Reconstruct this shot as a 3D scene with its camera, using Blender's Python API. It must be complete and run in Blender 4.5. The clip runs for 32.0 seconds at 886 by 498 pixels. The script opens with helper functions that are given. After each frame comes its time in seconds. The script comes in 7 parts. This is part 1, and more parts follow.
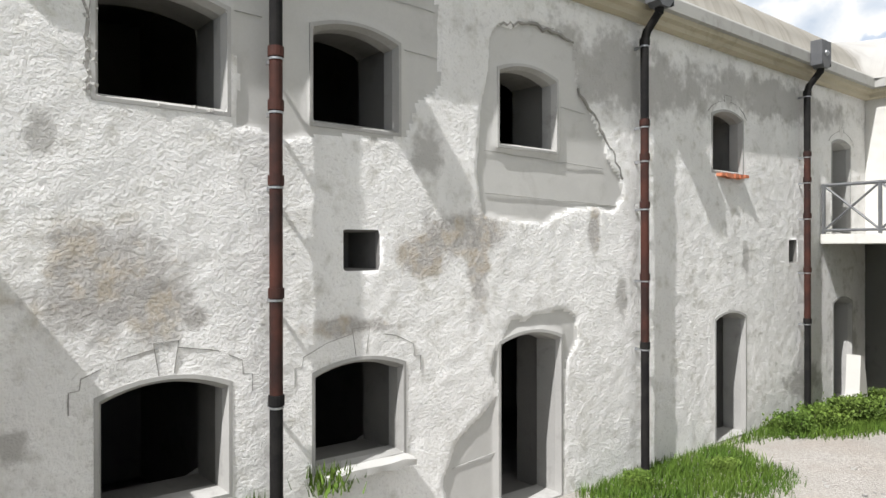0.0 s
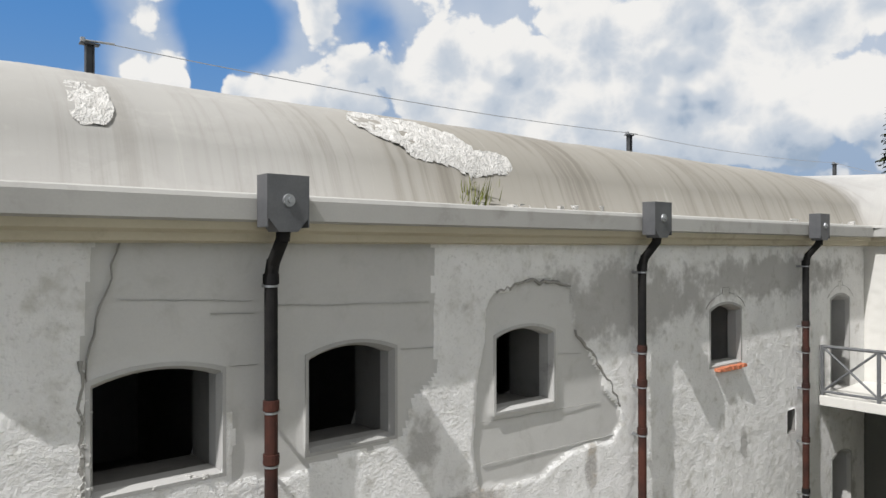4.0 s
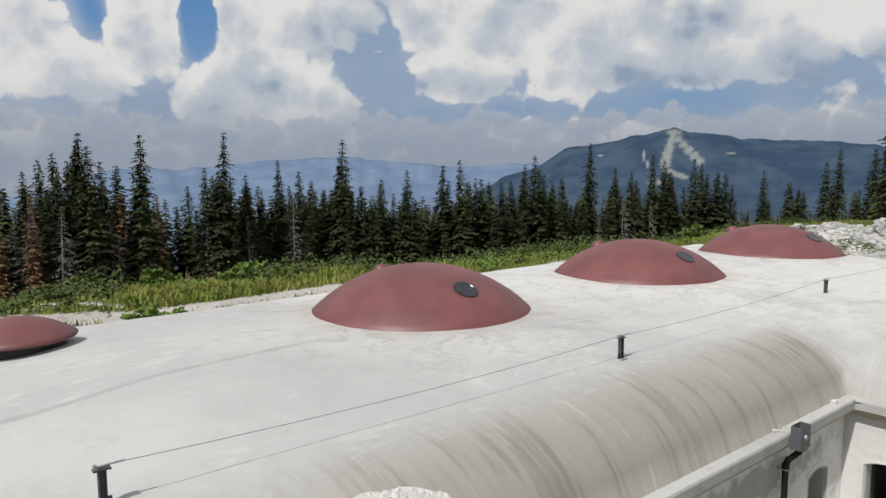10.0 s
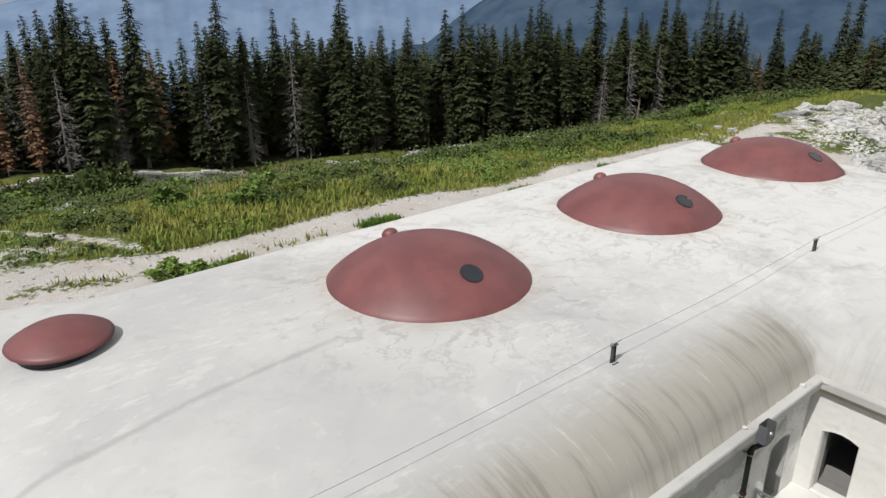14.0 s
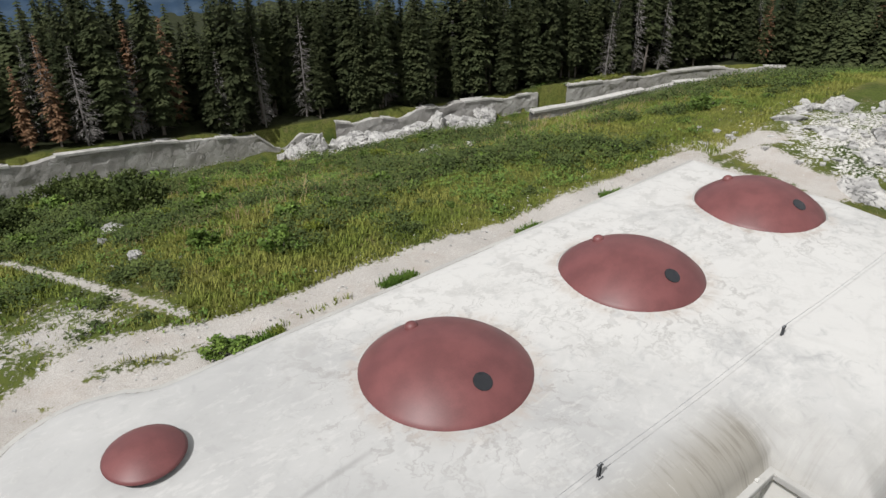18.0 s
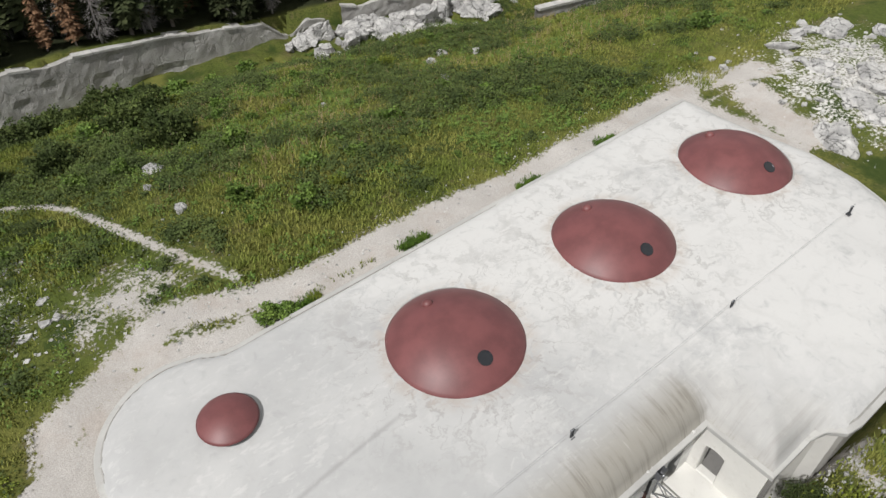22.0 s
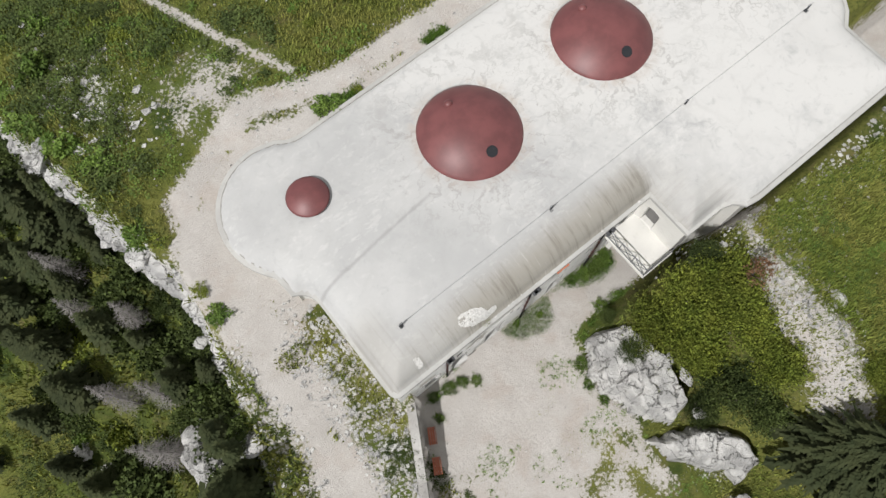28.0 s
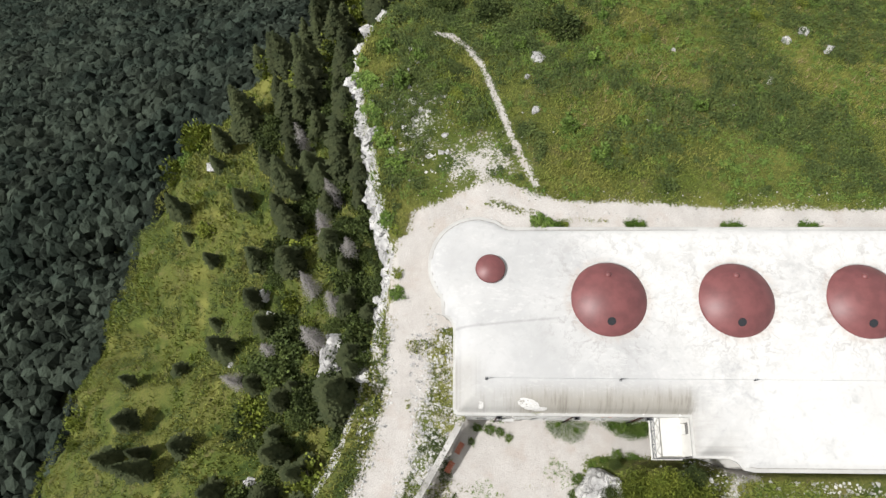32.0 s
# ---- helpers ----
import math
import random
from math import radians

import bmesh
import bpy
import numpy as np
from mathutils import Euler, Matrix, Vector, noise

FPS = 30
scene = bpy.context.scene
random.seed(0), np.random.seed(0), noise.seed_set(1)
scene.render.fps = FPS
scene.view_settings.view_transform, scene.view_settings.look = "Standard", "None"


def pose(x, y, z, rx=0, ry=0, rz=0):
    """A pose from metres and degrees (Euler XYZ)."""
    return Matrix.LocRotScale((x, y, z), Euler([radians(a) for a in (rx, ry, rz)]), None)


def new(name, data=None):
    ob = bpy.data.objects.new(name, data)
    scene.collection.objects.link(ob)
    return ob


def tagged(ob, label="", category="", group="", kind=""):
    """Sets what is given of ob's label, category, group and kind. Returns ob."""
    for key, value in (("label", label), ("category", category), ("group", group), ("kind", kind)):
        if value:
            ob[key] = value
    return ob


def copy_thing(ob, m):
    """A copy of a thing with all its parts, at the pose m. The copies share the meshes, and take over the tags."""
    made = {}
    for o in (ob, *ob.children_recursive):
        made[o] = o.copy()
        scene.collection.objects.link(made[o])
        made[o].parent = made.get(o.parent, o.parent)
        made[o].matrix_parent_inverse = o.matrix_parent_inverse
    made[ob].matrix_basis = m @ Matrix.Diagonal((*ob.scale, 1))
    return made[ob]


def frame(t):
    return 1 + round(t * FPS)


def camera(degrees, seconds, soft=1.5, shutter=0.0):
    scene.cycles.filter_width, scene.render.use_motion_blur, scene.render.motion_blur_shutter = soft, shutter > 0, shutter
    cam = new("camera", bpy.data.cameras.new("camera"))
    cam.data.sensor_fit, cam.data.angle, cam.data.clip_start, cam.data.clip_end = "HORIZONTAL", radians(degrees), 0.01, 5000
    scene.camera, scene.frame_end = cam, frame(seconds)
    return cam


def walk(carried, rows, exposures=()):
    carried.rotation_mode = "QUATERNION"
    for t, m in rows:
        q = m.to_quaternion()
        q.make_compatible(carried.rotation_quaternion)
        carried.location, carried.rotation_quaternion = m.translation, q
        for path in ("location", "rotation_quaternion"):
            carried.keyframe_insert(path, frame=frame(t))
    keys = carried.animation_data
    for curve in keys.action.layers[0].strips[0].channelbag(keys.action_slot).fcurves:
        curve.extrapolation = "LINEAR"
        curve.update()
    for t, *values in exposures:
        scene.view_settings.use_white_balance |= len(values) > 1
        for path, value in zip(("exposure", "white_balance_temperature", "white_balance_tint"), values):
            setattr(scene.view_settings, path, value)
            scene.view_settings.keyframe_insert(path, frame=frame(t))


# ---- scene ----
cam = camera(64.65, 32.0)
# seconds, x, y, z, yaw, pitch, roll
ROWS = [
    (0, -0.139, -0.108, 3.104, -39.363, 0.019, 0.082),
    (0.5, -0.096, -0.095, 3.445, -39.342, -0.014, 0.077),
    (1, -0.067, -0.116, 3.914, -39.287, -0.047, 0.053),
    (1.5, -0.067, -0.136, 4.383, -39.243, -0.09, 0.029),
    (2, -0.073, -0.155, 4.857, -39.224, -0.096, 0.006),
    (2.5, -0.077, -0.162, 5.254, -39.222, -0.075, 0.038),
    (3, -0.073, -0.158, 5.643, -39.216, -0.047, 0.04),
    (3.5, -0.088, -0.141, 5.999, -39.26, -0.018, 0.067),
    (4, -0.094, -0.145, 6.403, -39.277, 0.011, 0.068),
    (4.5, -0.103, -0.157, 6.812, -39.295, -0.293, 0.013),
    (6.5, -0.251, -0.169, 8.696, -39.326, -1.834, 0.104),
    (7, -0.252, -0.198, 9.213, -39.325, -2.304, 0.068),
    (7.5, -0.217, -0.233, 9.682, -39.282, -2.721, 0.044),
    (8, -0.132, -0.208, 10.19, -39.329, -3.011, 0.133),
    (8.5, -0.04, -0.251, 10.663, -39.319, -3.612, 0.081),
    (9, -0.02, -0.245, 11.186, -39.321, -4.318, 0.124),
    (9.5, -0.064, -0.248, 11.665, -39.307, -5.328, 0.161),
    (10, -0.074, -0.229, 12.206, -39.324, -6.673, 0.144),
    (10.5, -0.08, -0.198, 12.671, -39.343, -8.507, 0.107),
    (11, -0.079, -0.188, 13.171, -39.35, -10.483, 0.076),
    (11.5, -0.088, -0.186, 13.643, -39.363, -12.32, 0.082),
    (12, -0.108, -0.171, 14.185, -39.374, -14.308, 0.124),
    (12.5, -0.118, -0.13, 14.731, -39.381, -16.086, 0.143),
    (13, -0.109, -0.06, 15.352, -39.373, -18.009, 0.161),
    (13.5, -0.091, 0.022, 15.917, -39.337, -19.686, 0.142),
    (14, -0.056, 0.065, 16.543, -39.286, -21.582, 0.083),
    (14.5, -0.01, 0.094, 17.122, -39.208, -23.357, 0.023),
    (16.5, -0.159, 0.262, 20.29, -39.065, -28.885, 0.159),
    (17, -0.231, 0.275, 21.393, -39.041, -28.853, 0.128),
    (17.5, -0.253, 0.295, 22.389, -39.008, -28.832, 0.157),
    (18, -0.294, 0.342, 23.441, -38.995, -29.645, 0.18),
    (18.5, -0.319, 0.343, 24.396, -38.931, -30.44, 0.202),
    (19, -0.377, 0.303, 25.438, -38.906, -31.33, 0.232),
    (19.5, -0.393, 0.245, 26.402, -38.911, -32.35, 0.237),
    (20, -0.411, 0.271, 27.393, -38.92, -34.106, 0.27),
    (20.5, -0.457, 0.309, 28.308, -38.913, -36.341, 0.275),
    (21, -0.515, 0.371, 29.295, -38.878, -38.816, 0.247),
    (21.5, -0.568, 0.409, 30.229, -38.842, -41.119, 0.286),
    (22, -0.628, 0.437, 31.211, -38.822, -43.651, 0.257),
    (22.5, -0.686, 0.426, 32.138, -38.815, -46.028, 0.241),
    (23, -0.752, 0.475, 33.187, -38.853, -48.597, 0.179),
    (23.5, -0.82, 0.526, 34.176, -38.903, -51.035, 0.133),
    (24, -0.862, 0.625, 35.205, -38.948, -53.671, 0.178),
    (24.5, -0.85, 0.699, 36.14, -38.934, -56.201, 0.247),
    (25, -0.862, 0.778, 37.105, -38.924, -58.934, 0.306),
    (25.5, -0.839, 0.844, 38.02, -38.901, -61.46, 0.279),
    (26, -0.831, 0.948, 38.98, -38.848, -64.167, 0.268),
    (26.5, -0.824, 1.119, 39.894, -38.835, -66.676, 0.316),
    (28.5, -1.272, 1.382, 43.572, -38.762, -72.058, -0.036),
    (29, -1.267, 1.392, 44.595, -38.761, -72.087, 0.024),
    (29.5, -1.277, 1.414, 46.326, -38.742, -72.091, 0.103),
    (30, -1.256, 1.394, 50.529, -38.698, -72.03, 0.309),
    (30.5, -1.341, 1.299, 54.145, -33.664, -71.882, 0.26),
    (31, -1.316, 1.213, 56.916, -17.996, -71.823, 0.266),
    (31.5, -1.182, 1.113, 59.135, -9.819, -71.717, 0.383),
    (32, -1.018, 1.033, 60.857, 0.563, -71.577, 0.409),
]
walk(cam, [(t, pose(x, y, z, 90 + pitch, roll, yaw)) for t, x, y, z, yaw, pitch, roll in ROWS],
     exposures=[(0.0, 0.5), (2.0, 0.36), (4.0, 0.1), (7.0, -0.15), (9.0, -0.2), (14.0, -0.08), (17.0, -0.16), (19.0, -0.06), (22.0, -0.16), (24.0, -0.18), (26.0, -0.16), (29.0, -0.08), (31.0, 0.1), (32.0, 0.26)])

# ---- world and sun ----
LIGHT = Vector((1.6, 0.35, -2.15)).normalized()
sun = new("sun", bpy.data.lights.new("sun", "SUN"))
sun.data.energy, sun.data.angle, sun.data.color = 4.6, radians(0.55), (1.0, 0.98, 0.97)
sun.rotation_euler = LIGHT.to_track_quat("-Z", "Y").to_euler()
sun.location = (-40, -10, 60)


def node(nt, kind, **values):
    n = nt.nodes.new(kind)
    for key, v in values.items():
        if key == "op":
            n.operation = v
        elif key == "blend":
            n.data_type, n.blend_type = "RGBA", v
        else:
            n.inputs[int(key[1:]) if key[0] == "i" and key[1:].isdigit() else key.replace("_", " ")].default_value = v
    return n


def maths(nt, op, a, b=None, clamp=False):
    n = nt.nodes.new("ShaderNodeMath")
    n.operation, n.use_clamp = op, clamp
    for i, v in enumerate((a, b)):
        if v is None:
            continue
        if isinstance(v, (int, float)):
            n.inputs[i].default_value = v
        else:
            nt.links.new(v, n.inputs[i])
    return n.outputs[0]


def blend(nt, fac, a, b, kind="MIX"):
    n = nt.nodes.new("ShaderNodeMix")
    n.data_type, n.blend_type = "RGBA", kind
    for i, v in ((0, fac), (6, a), (7, b)):
        if isinstance(v, (int, float)):
            n.inputs[i].default_value = v
        elif isinstance(v, tuple):
            n.inputs[i].default_value = (*v[:3], 1)
        else:
            nt.links.new(v, n.inputs[i])
    return n.outputs[2]


def fractal(nt, vec, scale, detail=4.0, rough=0.55, distort=0.0, w=None):
    n = nt.nodes.new("ShaderNodeTexNoise")
    n.inputs["Scale"].default_value, n.inputs["Detail"].default_value = scale, detail
    n.inputs["Roughness"].default_value, n.inputs["Distortion"].default_value = rough, distort
    nt.links.new(vec, n.inputs["Vector"])
    return n.outputs["Fac"]


def ramp(nt, fac, lo, hi, a=0.0, b=1.0):
    n = nt.nodes.new("ShaderNodeMapRange")
    n.interpolation_type = "SMOOTHSTEP"
    for i, v in enumerate((lo, hi, a, b)):
        n.inputs[1 + i].default_value = v
    nt.links.new(fac, n.inputs[0])
    return n.outputs[0]


world = bpy.data.worlds.new("sky")
scene.world = world
world.use_nodes = True
nt = world.node_tree
sky = nt.nodes.new("ShaderNodeTexSky")
sky.sky_type, sky.sun_disc = "NISHITA", False
sky.sun_elevation = math.asin(-LIGHT.z)
sky.sun_rotation = math.atan2(-LIGHT.x, -LIGHT.y)
sky.altitude, sky.dust_density = 1500, 1.5
way = nt.nodes.new("ShaderNodeTexCoord").outputs["Generated"]
split = nt.nodes.new("ShaderNodeSeparateXYZ")
nt.links.new(way, split.inputs[0])
up = split.outputs[2]


bearing = maths(nt, "MULTIPLY", maths(nt, "ARCTAN2", split.outputs[0], split.outputs[1]), 57.2958)
rise = maths(nt, "MULTIPLY", maths(nt, "ARCSINE", up), 57.2958)
flat_way = nt.nodes.new("ShaderNodeCombineXYZ")
nt.links.new(bearing, flat_way.inputs[0])
nt.links.new(rise, flat_way.inputs[1])


def bulge(at, places, start=None):
    """Soft round swellings and hollows over the sky: (bearing, rise, half width, half height, strength)."""
    total = start
    for x, y, rx, ry, power in places:
        v = nt.nodes.new("ShaderNodeVectorMath")
        v.operation = "SUBTRACT"
        nt.links.new(at, v.inputs[0])
        v.inputs[1].default_value = (x, y, 0)
        w = nt.nodes.new("ShaderNodeVectorMath")
        w.operation = "DIVIDE"
        nt.links.new(v.outputs[0], w.inputs[0])
        w.inputs[1].default_value = (rx, ry, 1)
        ln = nt.nodes.new("ShaderNodeVectorMath")
        ln.operation = "LENGTH"
        nt.links.new(w.outputs[0], ln.inputs[0])
        b = ramp(nt, ln.outputs["Value"], 0.0, 1.5, power, 0.0)
        total = b if total is None else maths(nt, "ADD", total, b)
    return total


def shifted(dx, dy):
    v = nt.nodes.new("ShaderNodeVectorMath")
    v.operation = "ADD"
    nt.links.new(flat_way.outputs[0], v.inputs[0])
    v.inputs[1].default_value = (dx, dy, 0)
    return v.outputs[0]


def cumulus(at, scale, seed, detail=4.0):
    """Heaped cloud: rounded lobes on rounded lobes, about -0.5 to 0.5."""
    wn = nt.nodes.new("ShaderNodeTexNoise")
    wn.inputs["Scale"].default_value, wn.inputs["Detail"].default_value = scale * 1.6, 4.0
    nt.links.new(at, wn.inputs["Vector"])
    wv = nt.nodes.new("ShaderNodeVectorMath")
    wv.operation = "MULTIPLY_ADD"
    nt.links.new(wn.outputs["Color"], wv.inputs[0])
    wv.inputs[1].default_value = (0.4 / scale, 0.4 / scale, 0)
    nt.links.new(at, wv.inputs[2])
    m = nt.nodes.new("ShaderNodeMapping")
    m.inputs["Location"].default_value = (seed * 3.7, seed * 1.9, 0)
    m.inputs["Scale"].default_value = (1, 1.15, 1)
    nt.links.new(wv.outputs[0], m.inputs[0])
    v = nt.nodes.new("ShaderNodeTexVoronoi")
    v.feature, v.voronoi_dimensions, v.normalize = "SMOOTH_F1", "2D", True
    v.inputs["Scale"].default_value, v.inputs["Smoothness"].default_value = scale, 0.18
    v.inputs["Detail"].default_value, v.inputs["Roughness"].default_value, v.inputs["Lacunarity"].default_value = detail, 0.42, 2.4
    nt.links.new(m.outputs[0], v.inputs["Vector"])
    return maths(nt, "MULTIPLY", maths(nt, "SUBTRACT", 0.36, v.outputs["Distance"]), 2.2)


HOLES = [(9.0, 16.0, 5.0, 4.6, -1.5), (22.5, 17.0, 4.6, 3.6, -1.4), (20.6, 11.5, 1.5, 4.0, -1.2), (13.5, 11.0, 1.3, 2.4, -0.7), (33.5, 17.5, 3.0, 3.0, -0.4), (57.0, 4.6, 11.0, 1.5, -0.7), (40.0, 4.2, 7.0, 1.3, -0.6)]
BANKS = [(9.0, 9.5, 5.0, 4.0, 0.5), (17.0, 12.5, 3.5, 4.5, 0.5), (25.0, 9.5, 5.5, 5.0, 0.6), (44.0, 11.5, 8.0, 6.5, 0.6), (60.0, 13.0, 11.0, 6.0, 0.7)]
sunward = shifted(-0.8, 1.1)
soft_noise = maths(nt, "MULTIPLY", maths(nt, "SUBTRACT", fractal(nt, flat_way.outputs[0], 0.13, 4.0, 0.5), 0.5), 1.2)
cover = maths(nt, "ADD", 0.02, maths(nt, "MULTIPLY", maths(nt, "SUBTRACT", fractal(nt, flat_way.outputs[0], 0.06, 3.0, 0.5), 0.5), 1.0))
open_ = bulge(flat_way.outputs[0], HOLES)
thick = maths(nt, "ADD", bulge(flat_way.outputs[0], BANKS, cover), open_)
deep = maths(nt, "ADD", thick, cumulus(flat_way.outputs[0], 0.17, 3.0))
relief = maths(nt, "MULTIPLY", maths(nt, "SUBTRACT", cumulus(flat_way.outputs[0], 0.17, 3.0, 2.0), cumulus(sunward, 0.17, 3.0, 2.0)), 0.95)
tone = bulge(flat_way.outputs[0], [(32.5, 10.0, 3.6, 8.0, -0.5), (58.0, 6.4, 13.0, 1.9, -0.7), (38.5, 6.2, 6.0, 1.8, -0.5), (20.0, 5.0, 12.0, 1.8, -0.35), (70.0, 6.6, 6.0, 2.4, -0.4), (45.0, 12.0, 7.0, 5.0, 0.25), (61.0, 13.0, 10.0, 4.5, 0.3), (25.5, 11.0, 3.5, 3.0, 0.3), (9.0, 10.5, 4.0, 2.6, 0.3)])
light = maths(nt, "ADD", maths(nt, "ADD", ramp(nt, deep, 0.1, 1.0, 1.0, 0.35), relief), maths(nt, "ADD", tone, maths(nt, "MULTIPLY", soft_noise, 0.8)))
overhead = blend(nt, ramp(nt, up, 0.0, 0.35), (2.6, 4.3, 6.8), (0.8, 2.9, 7.0))
whole = blend(nt, 0.8, sky.outputs[0], overhead)
veil = ramp(nt, maths(nt, "ADD", maths(nt, "ADD", open_, 0.15), maths(nt, "MULTIPLY", soft_noise, 0.8)), -0.55, 0.15)
whole = blend(nt, maths(nt, "MULTIPLY", veil, 0.92), whole, blend(nt, ramp(nt, maths(nt, "ADD", tone, soft_noise), -0.6, 0.5), (3.7, 4.8, 6.5), (6.6, 7.2, 8.1)))
shade_ = blend(nt, ramp(nt, light, 0.0, 0.5), (3.6, 4.6, 6.0), (6.4, 7.0, 7.8))
whole = blend(nt, ramp(nt, deep, 0.0, 0.16), whole, blend(nt, ramp(nt, light, 0.45, 1.05), shade_, (9.9, 9.8, 9.6)))
# a lower, farther row of cloud in the haze
row = maths(nt, "ADD", cumulus(shifted(40.0, 9.0), 0.42, 8.0, 3.0), maths(nt, "SUBTRACT", maths(nt, "MULTIPLY", fractal(nt, flat_way.outputs[0], 0.12, 2.0), 1.6), maths(nt, "ADD", 0.55, ramp(nt, rise, 3.0, 6.5, 0.0, 1.2))))
whole = blend(nt, maths(nt, "MULTIPLY", ramp(nt, row, 0.0, 0.35), 0.8), whole, blend(nt, ramp(nt, row, 0.0, 0.7), (6.9, 7.0, 7.4), (5.2, 5.8, 6.8)))
# broken cloud goes on overhead
whole = blend(nt, maths(nt, "MULTIPLY", ramp(nt, rise, 19.0, 34.0), ramp(nt, fractal(nt, way, 2.2, 5.0, 0.55), 0.36, 0.52)), whole, (8.0, 7.9, 7.6))
low = ramp(nt, rise, 0.5, 7.0)
whole = blend(nt, maths(nt, "MULTIPLY", maths(nt, "SUBTRACT", 1.0, low), 0.85), whole, (3.5, 4.1, 5.1))
back = nt.nodes["Background"]
back.inputs[1].default_value = 0.083
nt.links.new(whole, back.inputs[0])


# ---- materials ----
def shader(name, rough=0.8, metal=0.0, spec=0.3):
    m = bpy.data.materials.new(name)
    m.use_nodes = True
    b = m.node_tree.nodes["Principled BSDF"]
    b.inputs["Roughness"].default_value, b.inputs["Metallic"].default_value = rough, metal
    b.inputs["Specular IOR Level"].default_value = spec
    return m, m.node_tree, b


def bump(nt, b, height, strength, distance):
    n = nt.nodes.new("ShaderNodeBump")
    n.inputs["Strength"].default_value, n.inputs["Distance"].default_value = strength, distance
    nt.links.new(height, n.inputs["Height"])
    nt.links.new(n.outputs[0], b.inputs["Normal"])


def coords(nt):
    return nt.nodes.new("ShaderNodeNewGeometry").outputs["Position"]


def plain(name, a, b_, scale=6.0, rough=0.8, metal=0.0, relief=0.3, depth=0.004, fine=60.0, spec=0.3, jitter=0.0, island=0.0):
    """A surface that varies between two colours at two scales, with a fine relief."""
    m, nt, b = shader(name, rough, metal, spec)
    p = nt.nodes.new("ShaderNodeTexCoord").outputs["Object"] if jitter < 0 else coords(nt)
    big, small = fractal(nt, p, scale, 4), fractal(nt, p, fine, 3)
    c = blend(nt, ramp(nt, big, 0.3, 0.7), a, b_)
    c = blend(nt, 0.35, c, blend(nt, small, tuple(v * 0.6 for v in a), tuple(min(1, v * 1.3) for v in b_)))
    if island:
        r = nt.nodes.new("ShaderNodeNewGeometry").outputs["Random Per Island"]
        c = blend(nt, 1.0, c, blend(nt, r, (1 - island,) * 3, (1 + island,) * 3), "MULTIPLY")
    if jitter > 0:
        r = nt.nodes.new("ShaderNodeObjectInfo").outputs["Random"]
        c = blend(nt, 1.0, c, blend(nt, r, (1 - jitter,) * 3, (1 + jitter * 0.6,) * 3), "MULTIPLY")
    nt.links.new(c, b.inputs["Base Color"])
    bump(nt, b, maths(nt, "ADD", big, small), relief, depth)
    return m


def spots(nt, p, blobs, soft=0.36, rag=3.0):
    """Stains and other soft patches: the largest of several soft ragged blobs (x, y, z, half width, half depth, half
    height).
    """
    ragged = maths(nt, "ADD", maths(nt, "MULTIPLY", fractal(nt, p, rag, 6, 0.65), 0.6), maths(nt, "MULTIPLY", fractal(nt, p, rag * 0.45, 3, 0.6), 0.4))
    best = None
    for x, y, z, rx, ry, rz in blobs:
        v = nt.nodes.new("ShaderNodeVectorMath")
        v.operation = "SUBTRACT"
        nt.links.new(p, v.inputs[0])
        v.inputs[1].default_value = (x, y, z)
        w = nt.nodes.new("ShaderNodeVectorMath")
        w.operation = "DIVIDE"
        nt.links.new(v.outputs[0], w.inputs[0])
        w.inputs[1].default_value = (rx, ry, rz)
        ln = nt.nodes.new("ShaderNodeVectorMath")
        ln.operation = "LENGTH"
        nt.links.new(w.outputs[0], ln.inputs[0])
        d = maths(nt, "ADD", ln.outputs["Value"], maths(nt, "MULTIPLY", maths(nt, "SUBTRACT", ragged, 0.5), 3.6))
        s = ramp(nt, d, 1.0 - soft, 1.0 + soft, 1.0, 0.0)
        best = s if best is None else maths(nt, "MAXIMUM", best, s)
    return best


